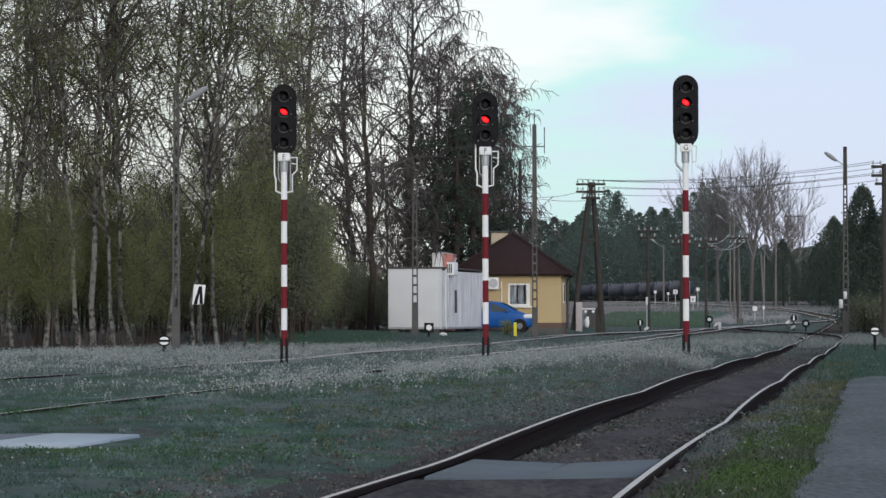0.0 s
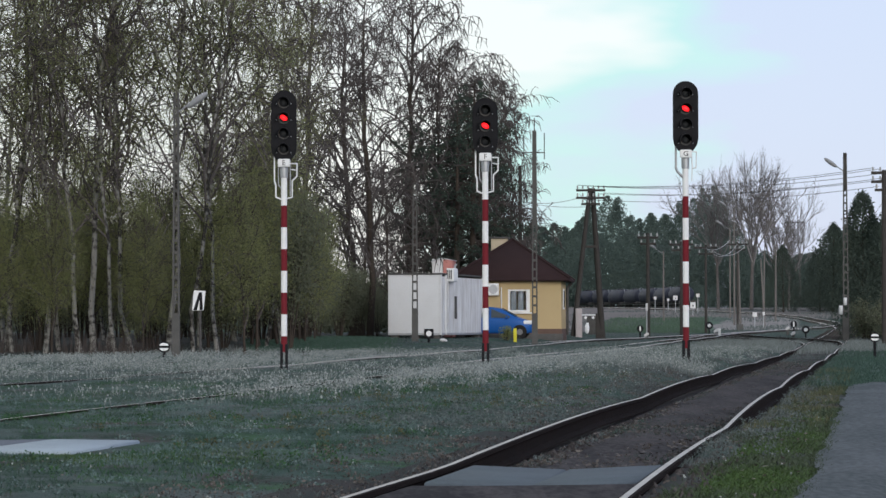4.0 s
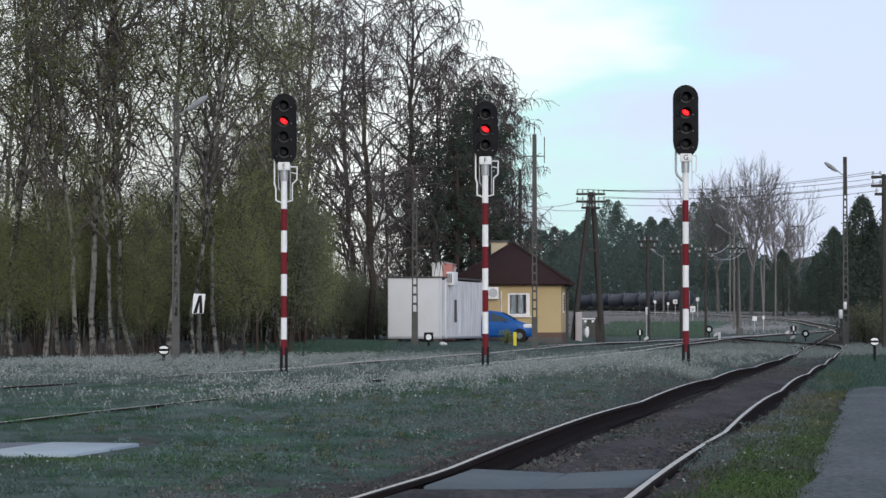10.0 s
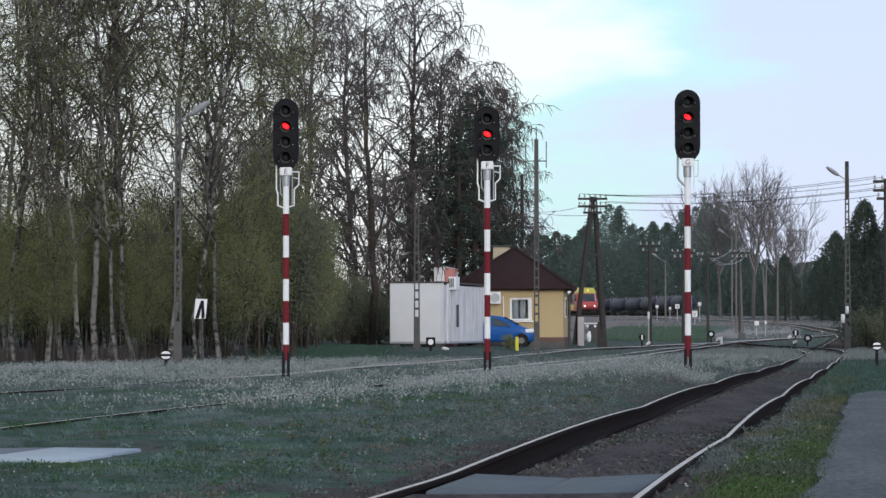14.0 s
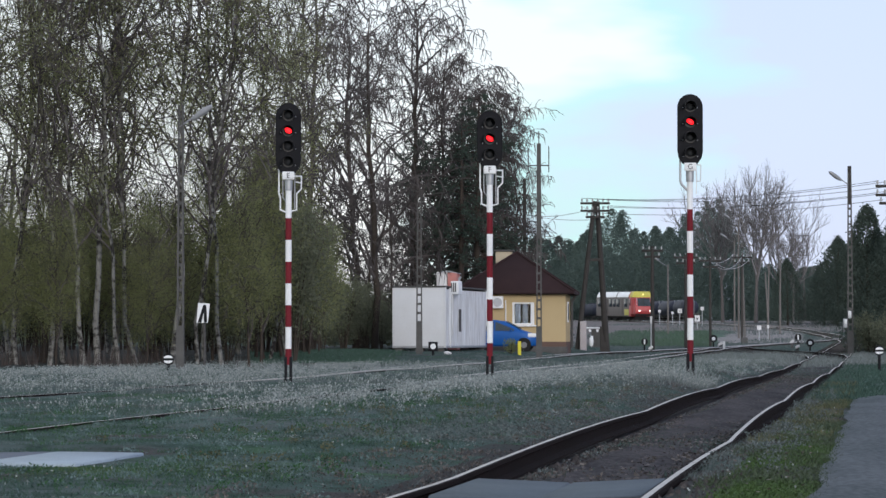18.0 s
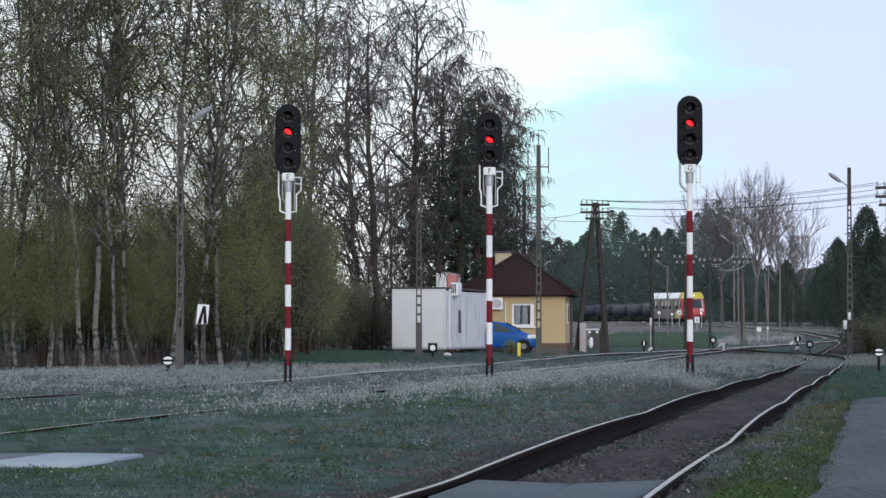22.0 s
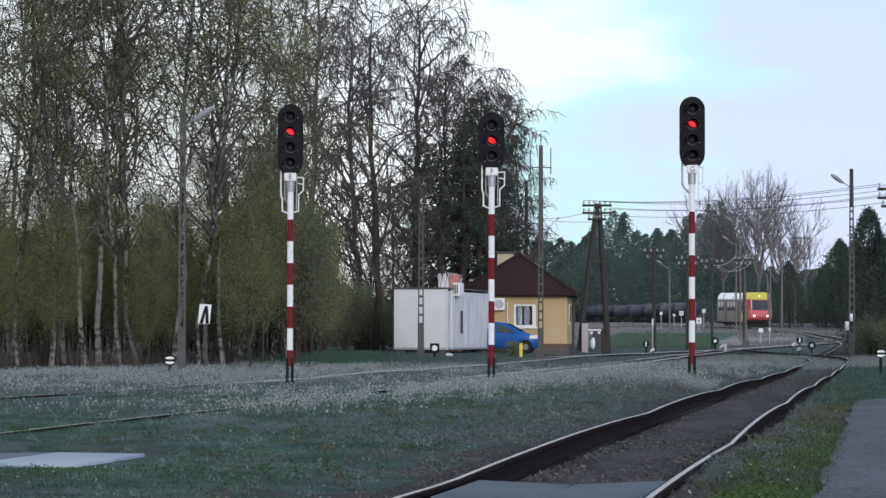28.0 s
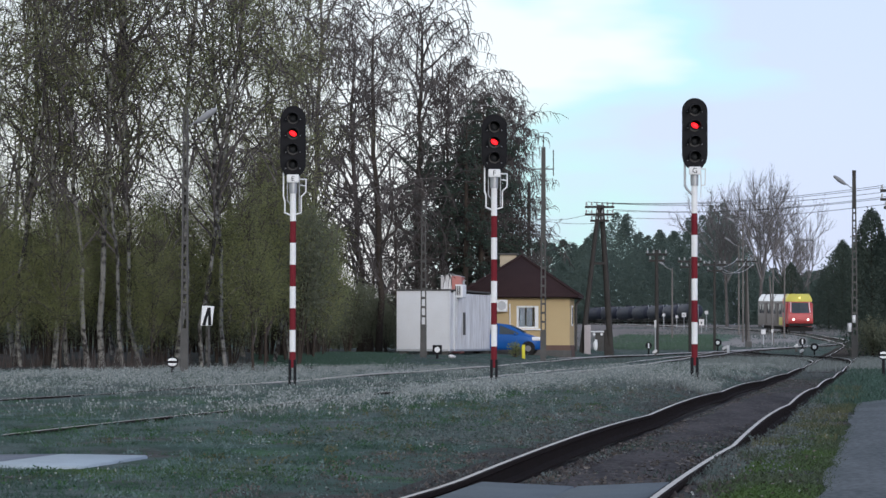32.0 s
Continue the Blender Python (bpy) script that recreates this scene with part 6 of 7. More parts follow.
FAR_POLES = (wood_pole(17.2, 185, 5.8, "weathered wooden pole with pale insulators", ((0.2, 0.75, 5), (0.6, 0.5, 3)), 0.10), wood_pole(22.4, 215, 6.6, "weathered wooden pole with pale insulators", ((0.2, 0.8, 5), (0.6, 0.6, 4)), 0.10),
             wood_pole(25.6, 225, 5.4, "bare weathered wooden pole by the tracks", (), 0.085, -0.3, None, "pale_wood"), wood_pole(27.2, 240, 6.2, "bare weathered wooden pole by the tracks", (), 0.085, 0.1, None, "pale_wood"), wood_pole(24.2, 230, 7.0, "bare weathered wooden pole by the tracks", (), 0.085, -0.2, None, "pale_wood"),
             wood_pole(29.4, 250, 6.6, "bare weathered wooden pole by the tracks", (), 0.085, 0.05, None, "pale_wood"))
for (x, y, h) in ((23.9, 232, 9.6), (26.6, 262, 8.4), (19.5, 250, 6.2)):
    p_ = wood_pole(x, y, h, "lamp pole along the far tracks", (), 0.09, 0.0, None, "pale_wood")
    lamp_head(p_, 0, h - 0.2, 0.75, 0.45, -1)


def wire(p0, p1, sag, name="overhead_wire", r=0.011, mat="wire", label="thin dark overhead telephone wire between poles"):
    pts = []
    for i in range(13):
        t = i / 12
        pts.append((p0[0] + (p1[0] - p0[0]) * t, p0[1] + (p1[1] - p0[1]) * t, p0[2] + (p1[2] - p0[2]) * t - sag * 4 * t * (1 - t)))
    V, F = [], []
    add_tube(V, F, pts, [r] * 13, 4)
    return tagged(raw_part(name, V, F, M[mat], None, label), category="wire", group="wires")


for (dx, z0, z1) in ((-0.7, 8.25, 7.55), (-0.3, 8.22, 7.5), (0.1, 8.2, 7.32), (0.4, 7.8, 7.15), (0.7, 7.85, 7.1), (-0.4, 7.5, 6.75)):
    wire((7.84 + dx, 149.9, z0 + ground_z(7.84, 150) - 0.1), (18.75 + dx * 0.6, 120, z1 + ground_z(18.75, 120)), 0.35)
for (dx, z0) in ((-0.6, 7.7), (0.6, 7.3)):
    wire((7.84 + dx, 149.9, z0), (4.15, 152, 7.6), 0.2)
    wire((7.84 + dx, 150.1, z0 + 0.2), (11.6 + dx * 0.6, 160, 5.9), 0.3)
for (dx, dz) in ((-0.5, 0.1), (0.5, 0.1), (0, -0.3)):
    wire((11.6 + dx, 160, 5.95 + dz), (17.2 + dx, 185, 6.0 + dz), 0.45)
    wire((17.2 + dx, 185, 6.0 + dz), (22.4 + dx, 215, 7.2 + dz), 0.6)
    wire((22.4 + dx, 215, 7.2 + dz), (29.4 + dx, 250, 7.9 + dz), 0.8)

# thicker cables whose pale colour imitates wires catching the light
for (dx, dz, sag) in ((-0.6, 0.15, 0.55), (0.0, -0.1, 0.75), (0.5, -0.35, 0.45)):
    wire((17.2 + dx, 185, 6.1 + dz), (22.4 + dx, 215, 7.2 + dz), sag, "overhead_cable", 0.018, "insulator", "sagging cable between two wooden poles, coloured pale as caught light")

# steel mast far off
mast = thing("lattice_mast", 53.5, 430, ground_z(53.5, 430), 0, "thin steel lattice mast above the far wood", "mast")
bm = bmesh.new()
for sx, sy in ((-1, -1), (1, -1), (1, 1), (-1, 1)):
    rod((sx * 0.9, sy * 0.9, 0), (sx * 0.5, sy * 0.5, 13.6), 0.06, 0.05, 4, bm)
for i in range(13):
    z0, z1 = i * 1.04, (i + 1) * 1.04
    w0, w1 = 0.9 - 0.031 * z0, 0.9 - 0.031 * z1
    rod((-w0, -w0, z0), (w1, -w1, z1), 0.04, 0.04, 4, bm)
    rod((w0, -w0, z0), (-w1, -w1, z1), 0.04, 0.04, 4, bm)
part("lattice", bm, M["dark_steel"], mast)
for zz in (10.2, 13.2):
    part("mast_arm", box((0, 0, zz), (3.0, 0.15, 0.15), 0.01), M["dark_steel"], mast)


# ---- lineside signs and point indicators ----
def disc_marker(x, y, zc, r, kind, label):
    """A low black-backed lineside marker with a white shape, on a short post."""
    z0 = ground_z(x, y)
    d = thing("lineside_marker", x, y, z0, 0, label, "railway sign", "lineside markers")
    h = zc - z0
    part("post", rod((0, 0.03, -0.15), (0, 0.03, h), 0.045, 0.045, 8), M["black"], d)
    part("backing", rod((0, 0.0, h), (0, 0.05, h), r * 1.28, r * 1.28, 24), M["black"], d, "round black backing")
    if kind == "split":
        for s in (1, -1):
            pts = [(r * math.cos(a), s * 0.27 * r + s * r * 0.62 * math.sin(a)) for a in [math.pi * i / 12 for i in range(13)]]
            bm = prism([(px, h + pz_) for px, pz_ in pts], -0.014, 0.0)
            part("white_half", bm, M["white"], d, "white half disc")
    elif kind == "bar":
        part("white_bar", prism([(px * 0.55, h + pz_) for px, pz_ in capsule_outline(r, 2 * r)], -0.014, 0.0), M["white"], d, "white upright bar")
    else:
        part("white_disc", rod((0, -0.014, h), (0, 0.0, h), r * 0.62 if kind == "ring" else r, r * 0.62 if kind == "ring" else r, 20), M["white"], d, "white disc")
    return d


disc_marker(-8.0, 81.0, 0.33, 0.128, "split", "low round black marker with white halves")
disc_marker(12.75, 83.5, 0.56, 0.115, "split", "low round black marker with white halves")
disc_marker(10.45, 150, 0.74, 0.14, "bar", "low black point indicator with white bar")
disc_marker(16.0, 170, 0.90, 0.175, "ring", "low black point indicator with white disc")
disc_marker(20.65, 161, 0.66, 0.175, "ring", "low black point indicator with white disc")
disc_marker(21.7, 175, 0.98, 0.165, "bar", "low black point indicator with white bar")


def box_marker(x, y, zc, s, label):
    z0 = ground_z(x, y)
    d = thing("lineside_marker", x, y, z0, 0, label, "railway sign", "lineside markers")
    h = zc - z0
    part("post", rod((0, 0.05, -0.15), (0, 0.05, h), 0.05, 0.05, 8), M["black"], d)
    part("backing", box((0, 0.06, h), (s, 0.12, s), 0.012), M["black"], d, "square black backing")
    part("white_disc", rod((0, -0.012, h), (0, 0.0, h), s * 0.30, s * 0.30, 20), M["white"], d, "white disc")


box_marker(-0.55, 108, 0.62, 0.36, "square black point indicator with a white disc")


def tilted_plate(x, y, zc, s, label):
    z0 = ground_z(x, y)
    d = thing("point_weight", x, y, z0, 0, label, "point lever", "point levers")
    h = max(zc - z0, 0.2)
    part("stand", box((0, 0, h * 0.4), (0.16, 0.2, h * 0.8), 0.02), M["dark_steel"], d)
    part("weight", prism(capsule_outline(s, s * 1.9), -0.1, 0.1, None, 0.01), M["dirty_white"], d, "white painted lever weight").matrix_basis = pose(0, 0, h, 0, 55, 0)


tilted_plate(10.8, 150.3, 0.42, 0.15, "white lever weight beside the track")
tilted_plate(16.5, 171, 0.58, 0.17, "white lever weight beside the track")
tilted_plate(21.2, 174, 0.72, 0.15, "white lever weight beside the track")
tilted_plate(19.8, 160, 0.45, 0.15, "grey-white lever weight beside the track")


def arrow_board(x, y, zc):
    z0 = ground_z(x, y)
    d = thing("sign_board", x, y, z0, 0, "white board with a black open wedge on a dark post", "railway sign")
    h = zc - z0
    part("post", rod((0.05, 0.05, -0.15), (0.05, 0.05, h), 0.035, 0.035, 8), M["dark_steel"], d)
    b_ = part("board", prism([(-0.19, h - 0.31), (-0.14, h + 0.30), (0.22, h + 0.28), (0.16, h - 0.31)], -0.02, 0.0, None, 0.004), M["white"], d, "white slanted board")
    part("wedge_bar", prism([(-0.15, h - 0.30), (-0.04, h - 0.30), (0.09, h + 0.24), (0.02, h + 0.24)], -0.03, -0.022), M["black"], b_)
    part("wedge_bar", prism([(0.04, h - 0.30), (0.14, h - 0.30), (0.11, h + 0.24), (0.04, h + 0.24)], -0.036, -0.026), M["black"], b_)


arrow_board(-7.45, 86, 1.71)


def small_sign(x, y, zc, w, h_, label, dark=False):
    z0 = ground_z(x, y)
    d = thing("sign_board", x, y, z0, 0, label, "railway sign")
    part("post", rod((0, 0.03, -0.1), (0, 0.03, zc - z0), 0.04, 0.04, 8), M["steel"], d)
    b_ = part("board", box((0, 0, zc - z0), (w, 0.03, h_), 0.01), M["dirty_white"], d, "small white board")
    if dark:
        part("dark_mark", prism([(-w * 0.28, zc - z0 + h_ * 0.25), (0, zc - z0 - h_ * 0.3), (w * 0.28, zc - z0 + h_ * 0.25), (0, zc - z0 - h_ * 0.02)], -0.026, -0.018), M["black"], b_, "black wedge mark")


small_sign(23.7, 215, 1.72, 0.34, 0.34, "small white sign on a post by the far track")
small_sign(24.6, 217, 1.80, 0.16, 0.26, "small white sign on a post by the far track")
small_sign(24.3, 275, 2.85, 0.5, 0.6, "white board with a dark wedge by the far track", True)
small_sign(26.4, 293, 4.0, 0.36, 0.36, "small white round sign on a tall post")
small_sign(15.45, 158, 0.55, 0.14, 0.4, "short white marker post")
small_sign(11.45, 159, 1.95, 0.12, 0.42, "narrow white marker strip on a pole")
small_sign(24.65, 300, 3.82, 0.46, 0.46, "square white board with a dark wedge by the far track", True)
small_sign(22.5, 300, 3.80, 0.30, 0.30, "small white round sign on a tall post")
small_sign(24.2, 304, 3.66, 0.26, 0.26, "small white round sign on a tall post")

# relay box by the crossing of the far tracks
rb = thing("relay_box", 21.0, 200, ground_z(21, 200), 0, "small pale relay box", "box")
part("box_body", box((0, 0, 0.2), (0.45, 0.4, 0.55), 0.05), M["concrete"], rb)

# plain box standing in for a small parked vehicle beside the double pole
eq = thing("equipment_cabinet", 8.75, 163, ground_z(8.75, 163), 0, "dark box with a pale lid in place of a small parked vehicle", "cabinet")
part("stand_in_body", box((0, 0, 0.5), (0.95, 0.5, 1.1), 0.03), M["dark_steel"], eq)
part("stand_in_lid", box((-0.12, -0.02, 1.12), (1.25, 0.6, 0.07), 0.02), M["white"], eq, "pale lid")
for xx in (-0.55, -0.12, 0.28):
    part("stand_in_lamp", rod((xx, -0.30, 0.97), (xx, -0.22, 0.97), 0.08, 0.08, 10), M["white"], eq)
sk = thing("plastic_sack", 8.2, 161, ground_z(8.2, 161), 0, "crumpled pale plastic sack", "sack")
bm = bmesh.new()
bmesh.ops.create_icosphere(bm, subdivisions=3, radius=0.3)
for v in bm.verts:
    v.co = Vector((v.co.x * 0.42, v.co.y * 0.4, v.co.z * 1.05 + 0.30)) * (1 + 0.25 * noise.noise(v.co * 6))
part("sack_body", bm, M["white"], sk)
st = thing("pale_stone", 0.0, 109, ground_z(0, 109), 0, "pale stone lying by the track", "stone")
bm = bmesh.new()
bmesh.ops.create_icosphere(bm, subdivisions=2, radius=0.11)
for v in bm.verts:
    v.co = Vector((v.co.x * 1.4, v.co.y, v.co.z * 0.7 + 0.05)) * (1 + 0.3 * noise.noise(v.co * 8))
part("stone_body", bm, M["dirty_white"], st)
yp = thing("marker_post", 3.1, 122, ground_z(3.1, 122), 0, "short yellow marker post before the blue car", "post")
part("post", box((0, 0, 0.28), (0.14, 0.12, 0.62), 0.015), M["yellow"], yp)
plant([bush_thing("low_shrub", 170, 0.8, 0.55, 900, 0.03, M["young_leaf"], "small green shrub by the yellow post", "low shrubs", 5)], [(0, 2.72, 122.6, 0, 1.0)])

# small pink and white outbuilding behind the container
ob_ = thing("outbuilding", -0.02, 134.2, ground_z(0, 134), -6, "small pink and white outbuilding behind the container", "building")
part("wall", box((-0.22, 0.6, 1.82), (0.52, 1.6, 3.84), 0.02), M["dirty_white"], ob_)
part("gable", box((0.27, 0.5, 1.80), (0.44, 1.6, 3.80), 0.02), material("faded_pink_plaster", (0.48, 0.20, 0.17), (0.36, 0.17, 0.16), 0.9, scale=3.0, amount=1.2), ob_, "faded pink gable")
part("roof", prism([(-0.52, 3.60), (0.0, 3.76), (0.52, 3.66), (0.52, 3.70), (0.0, 3.81), (-0.52, 3.65)], -0.32, 1.5), M["steel"], ob_, "grey sheet roof")

# row of dark tank wagons on a far siding
TANK = material("dark_slate_tank_paint", (0.022, 0.025, 0.040), (0.040, 0.043, 0.062), 0.6, 0.0, scale=1.2, fine=12, bump=0.05, object_random=0.6, spec=0.15)


def tank_wagon(x, y, rz):
    """A four-axle tank wagon; its length lies along its own y, rail level is z = 0."""
    g = thing("tank_wagon", x, y, ground_z(x, y) + 0.15, rz, "dark slate tank wagon standing on the far siding", "wagon", "tank wagons")
    bm = bmesh.new()
    rings = []
    for (yy, r_) in ((-5.4, 0.45), (-5.3, 0.80), (-5.05, 1.06), (-4.7, 1.18), (4.7, 1.18), (5.05, 1.06), (5.3, 0.80), (5.4, 0.45)):
        rings.append([bm.verts.new((r_ * math.cos(k * math.pi / 12), yy, 2.15 + r_ * math.sin(k * math.pi / 12))) for k in range(24)])
    for p, q in zip(rings[:-1], rings[1:]):
        for k in range(24):
            f = bm.faces.new((p[k], p[(k + 1) % 24], q[(k + 1) % 24], q[k]))
            f.smooth = True
    bm.faces.new(rings[0][::-1])
    bm.faces.new(rings[-1])
    bmesh.ops.recalc_face_normals(bm, faces=bm.faces)
    tank = part("tank", bm, TANK, g, "dark slate tank barrel")
    part("dome", rod((0, 0, 3.2), (0, 0, 3.5), 0.45, 0.42, 16), TANK, tank)
    for yy in (-2.4, 2.4):
        part("tank_band", rod((0, yy - 0.05, 2.15), (0, yy + 0.05, 2.15), 1.195, 1.195, 24), M["dark_steel"], tank)
    part("walkway", box((0, 0, 3.38), (0.5, 6.0, 0.05), 0.01), M["dark_steel"], tank)
    part("underframe", box((0, 0, 0.98), (1.9, 11.0, 0.22), 0.02), M["rubber"], g)
    for sy in (-1, 1):
        part("buffer_beam", box((0, sy * 5.6, 1.02), (2.5, 0.12, 0.34), 0.02), M["dark_steel"], g)
        for sx in (-1, 1):
            part("buffer", rod((sx * 0.87, sy * 5.6, 1.05), (sx * 0.87, sy * 6.1, 1.05), 0.16, 0.20, 12), M["dark_steel"], g)
            part("ladder", pipe([(sx * 0.35, sy * 5.45, 1.1), (sx * 0.35, sy * 5.45, 3.1), (sx * 0.25, sy * 4.6, 3.40)], 0.03), M["steel"], g)
        bg = part("bogie", box((0, sy * 3.7, 0.58), (2.0, 2.4, 0.24), 0.03), M["rubber"], g)
        for dy in (-0.9, 0.9):
            for sx in (-1, 1):
                part("wheel", rod((sx * 0.68, sy * 3.7 + dy, 0.46), (sx * 0.81, sy * 3.7 + dy, 0.46), 0.46, 0.46, 18), M["dark_steel"], bg)
    return g


SIDING = [(36.2, 430), (34.9, 442.4), (33.4, 454.8), (31.8, 467.2), (30.0, 479.6), (28.0, 492), (25.9, 504.4)]
for i, (x, y) in enumerate(SIDING):
    turn = math.degrees(math.atan2(1.1 + 0.17 * i, 12.4))
    if i == 0:
        first_wagon = tank_wagon(x, y, turn)
    else:
        copy_thing(first_wagon, pose(x, y, ground_z(x, y) + 0.15, 0, 0, turn))


# ---- grass and weeds ----
def field(count, u0, u1, y0, y1, seed, keep=None):
    """Random places between two lines beside the tracks."""
    r_ = np.random.default_rng(seed)
    u = r_.uniform(u0, u1, count)
    # more of them nearer by, as they cover less of the view far off
    y = y0 + (y1 - y0) * r_.random(count) ** 1.25
    if keep is not None:
        k = keep(u, y, r_)
        u, y = u[k], y[k]
    x = u + TRACK_SLOPE * y
    z = np.array([ground_z(a, b) + (0.07 if -2.75 < a - TRACK_SLOPE * b < -1.42 else 0.0) for a, b in zip(x, y)])
    return np.stack([x, y, z], 1), r_


def blades(name, places_, mat, label, h0, h1, width, lean=0.35, tips=0.0):
    P, r_ = places_
    n = len(P)
    h = r_.uniform(h0, h1, n)[:, None]
    az = r_.uniform(0, 6.28, n)
    side = np.stack([np.cos(az), np.sin(az) * 0.4, np.zeros(n)], 1) * (width * r_.uniform(0.6, 1.4, n))[:, None]
    bend = np.stack([r_.normal(0, lean, n), r_.normal(0, lean, n), np.ones(n)], 1) * h
    verts = np.concatenate([P - side, P + side, P + bend], 1).reshape(-1, 3)
    tri = np.arange(n * 3).reshape(-1, 3)
    if tips:
        c = P + bend * r_.uniform(0.45, 1.0, n)[:, None]
        a2 = r_.uniform(0, 6.28, n)
        w = np.stack([np.cos(a2), np.sin(a2) * 0.3, np.zeros(n)], 1) * (tips * r_.uniform(0.6, 1.5, n))[:, None]
        hh = np.array([0, 0, 1.0]) * (tips * r_.uniform(0.6, 1.4, n))[:, None]
        heads = np.concatenate([c - w, c - hh, c + w, c + hh], 1).reshape(-1, 3)
        base = len(verts)
        verts = np.concatenate([verts, heads])
        quads = base + np.arange(n * 4).reshape(-1, 4)
        faces = tri.tolist() + quads.tolist()
    else:
        faces = tri.tolist()
    ob = raw_part(name, verts.tolist(), faces, (M["weed_stalk"], mat) if tips else mat, None, label)
    if tips:
        ob.data.polygons.foreach_set("material_index", [0] * n + [1] * n)
    return tagged(ob, category="grass", kind="stuff")


def patchy(scale, level, seed):
    def keep(u, y, r_):
        v = np.array([noise.noise((a * scale, b * scale * 0.45, seed)) for a, b in zip(u, y)])
        return v + r_.normal(0, 0.13, len(u)) > level
    return keep


def weed_band(u, y, r_):
    edge = np.interp(u, [-30, -14, -12, -9.5, -8.6, -7, -5.5, -4.0, -3.6, -3.0], [54, 52, 47, 40, 38, 40, 46, 56, 62, 80])
    near = ((y - edge) / 6 + r_.normal(0, 1.0, len(u)) > 0) | ((r_.random(len(u)) < 0.03) & (y > edge - 9))
    v = np.array([noise.noise((a * 0.5, b * 0.22, 9.0)) for a, b in zip(u, y)])
    v2 = np.array([noise.noise((a * 2.6, b * 0.9, 19.0)) for a, b in zip(u, y)])
    return near & (v + 1.6 * v2 + r_.normal(0, 0.16, len(u)) > np.where(u < -13.2, 0.04, np.where(u < -9.9, 0.46, np.where(u < -8.6, 0.16, np.where(u < -6.3, -0.06, 0.14)))))


def clear_of_slabs(inner):
    def keep(u, y, r_):
        k = inner(u, y, r_) if inner else np.ones(len(u), bool)
        return k & ~((y > 21.6) & (y < 24.2) & (u > -8.7) & (u < -5.9)) & ~((y > 16.5) & (y < 19) & (u > -2.9) & (u < -1.3))
    return keep


blades("pale_weeds", field(95000, -24, -3.4, 33, 98, 1, weed_band), M["pale_weed"], "pale dry flowering weeds among the tracks", 0.04, 0.17, 0.006, 0.5, 0.0140)
blades("dry_grass", field(110000, -26, -3.2, 34, 110, 2, patchy(0.5, -0.05, 2.0)), M["dry_grass"], "grey-brown dry grass between the tracks", 0.015, 0.06, 0.005, 0.9)
blades("green_grass", field(200000, -13, -4.0, 13, 48, 3, clear_of_slabs(patchy(1.5, 0.08, 5.0))), M["grass"], "short dull green grass between the tracks", 0.012, 0.040, 0.004, 0.8)
blades("grass_tufts", field(90000, -13, -4.4, 13, 46, 23, clear_of_slabs(patchy(1.1, 0.20, 31.0))), M["tuft"], "greener grass tufts in the meadow", 0.012, 0.045, 0.004, 0.7)
blades("grass_tufts", field(60000, -9, -4.2, 13.5, 22, 91, clear_of_slabs(patchy(0.8, 0.30, 37.0))), M["moss"], "bright green mossy patches in the meadow", 0.006, 0.020, 0.004, 1.0)
blades("grass_tufts", field(38000, -1.05, -0.34, 12, 30, 24, patchy(1.0, 0.06, 33.0)), M["moss"], "bright mossy grass along the path", 0.008, 0.024, 0.007, 1.2)
blades("pale_short_grass", field(170000, -13, -4.2, 13, 48, 26, clear_of_slabs(patchy(1.2, 0.14, 51.0))), M["pale_grass"], "pale grey-green short grass", 0.010, 0.032, 0.004, 0.9)
blades("bank_grass", field(16000, -4.6, -3.0, 13, 90, 13, patchy(0.8, 0.08, 15.0)), M["dry_grass"], "thin dry grass on the bare bank", 0.008, 0.026, 0.004, 1.0)
blades("verge_grass", field(34000, -1.20, -0.34, 12, 60, 4, patchy(1.1, 0.02, 61.0)), M["verge_grass"], "green grass verge between track and path", 0.012, 0.045, 0.006, 0.9)
blades("verge_grass", field(9000, -1.36, -1.02, 19, 90, 14, patchy(0.8, 0.0, 25.0)), M["dry_grass"], "grey weeds along the rail", 0.015, 0.06, 0.004, 0.7)
blades("verge_straw", field(9000, -1.25, -0.48, 26, 62, 55, patchy(0.8, 0.02, 91.0)), M["straw"], "yellowish dry grass along the verge", 0.02, 0.08, 0.006, 0.6)
blades("track_end_weeds", field(17000, -7.0, 0.8, 98, 136, 56, patchy(0.6, -0.15, 44.0)), M["weed_stalk"], "grey weeds overgrowing the track", 0.10, 0.28, 0.012, 0.5)
blades("signal_foot_weeds", field(1500, -4.9, -3.3, 53.5, 58.5, 57), M["pale_weed"], "tall grey weeds round the signal's foot", 0.12, 0.27, 0.008, 0.35, 0.0135)
blades("path_moss", field(9000, 0.30, 0.62, 12, 45, 54, patchy(0.9, 0.10, 81.0)), M["moss"], "thin moss growing in the path's crack", 0.004, 0.012, 0.006, 1.4)
blades("verge_grass", field(26000, 1.9, 9, 14, 130, 6), M["grass"], "green grass beyond the path", 0.04, 0.12, 0.016, 0.5)
blades("verge_grass", field(16000, -1.3, 1.9, 45, 120, 16), M["grass"], "green grass at the path's end", 0.03, 0.12, 0.012, 0.6)
blades("far_grass", field(30000, -26, 10, 84, 190, 7, patchy(0.2, -0.05, 8.0)), M["dry_grass"], "grey grass around the far points", 0.03, 0.12, 0.02, 0.6)
blades("track_weeds", field(26000, -2.75, -1.42, 12, 95, 8, clear_of_slabs(patchy(0.9, -0.05, 3.0))), M["dry_grass"], "dead leaves and weeds between the rails", 0.008, 0.03, 0.009, 1.4)
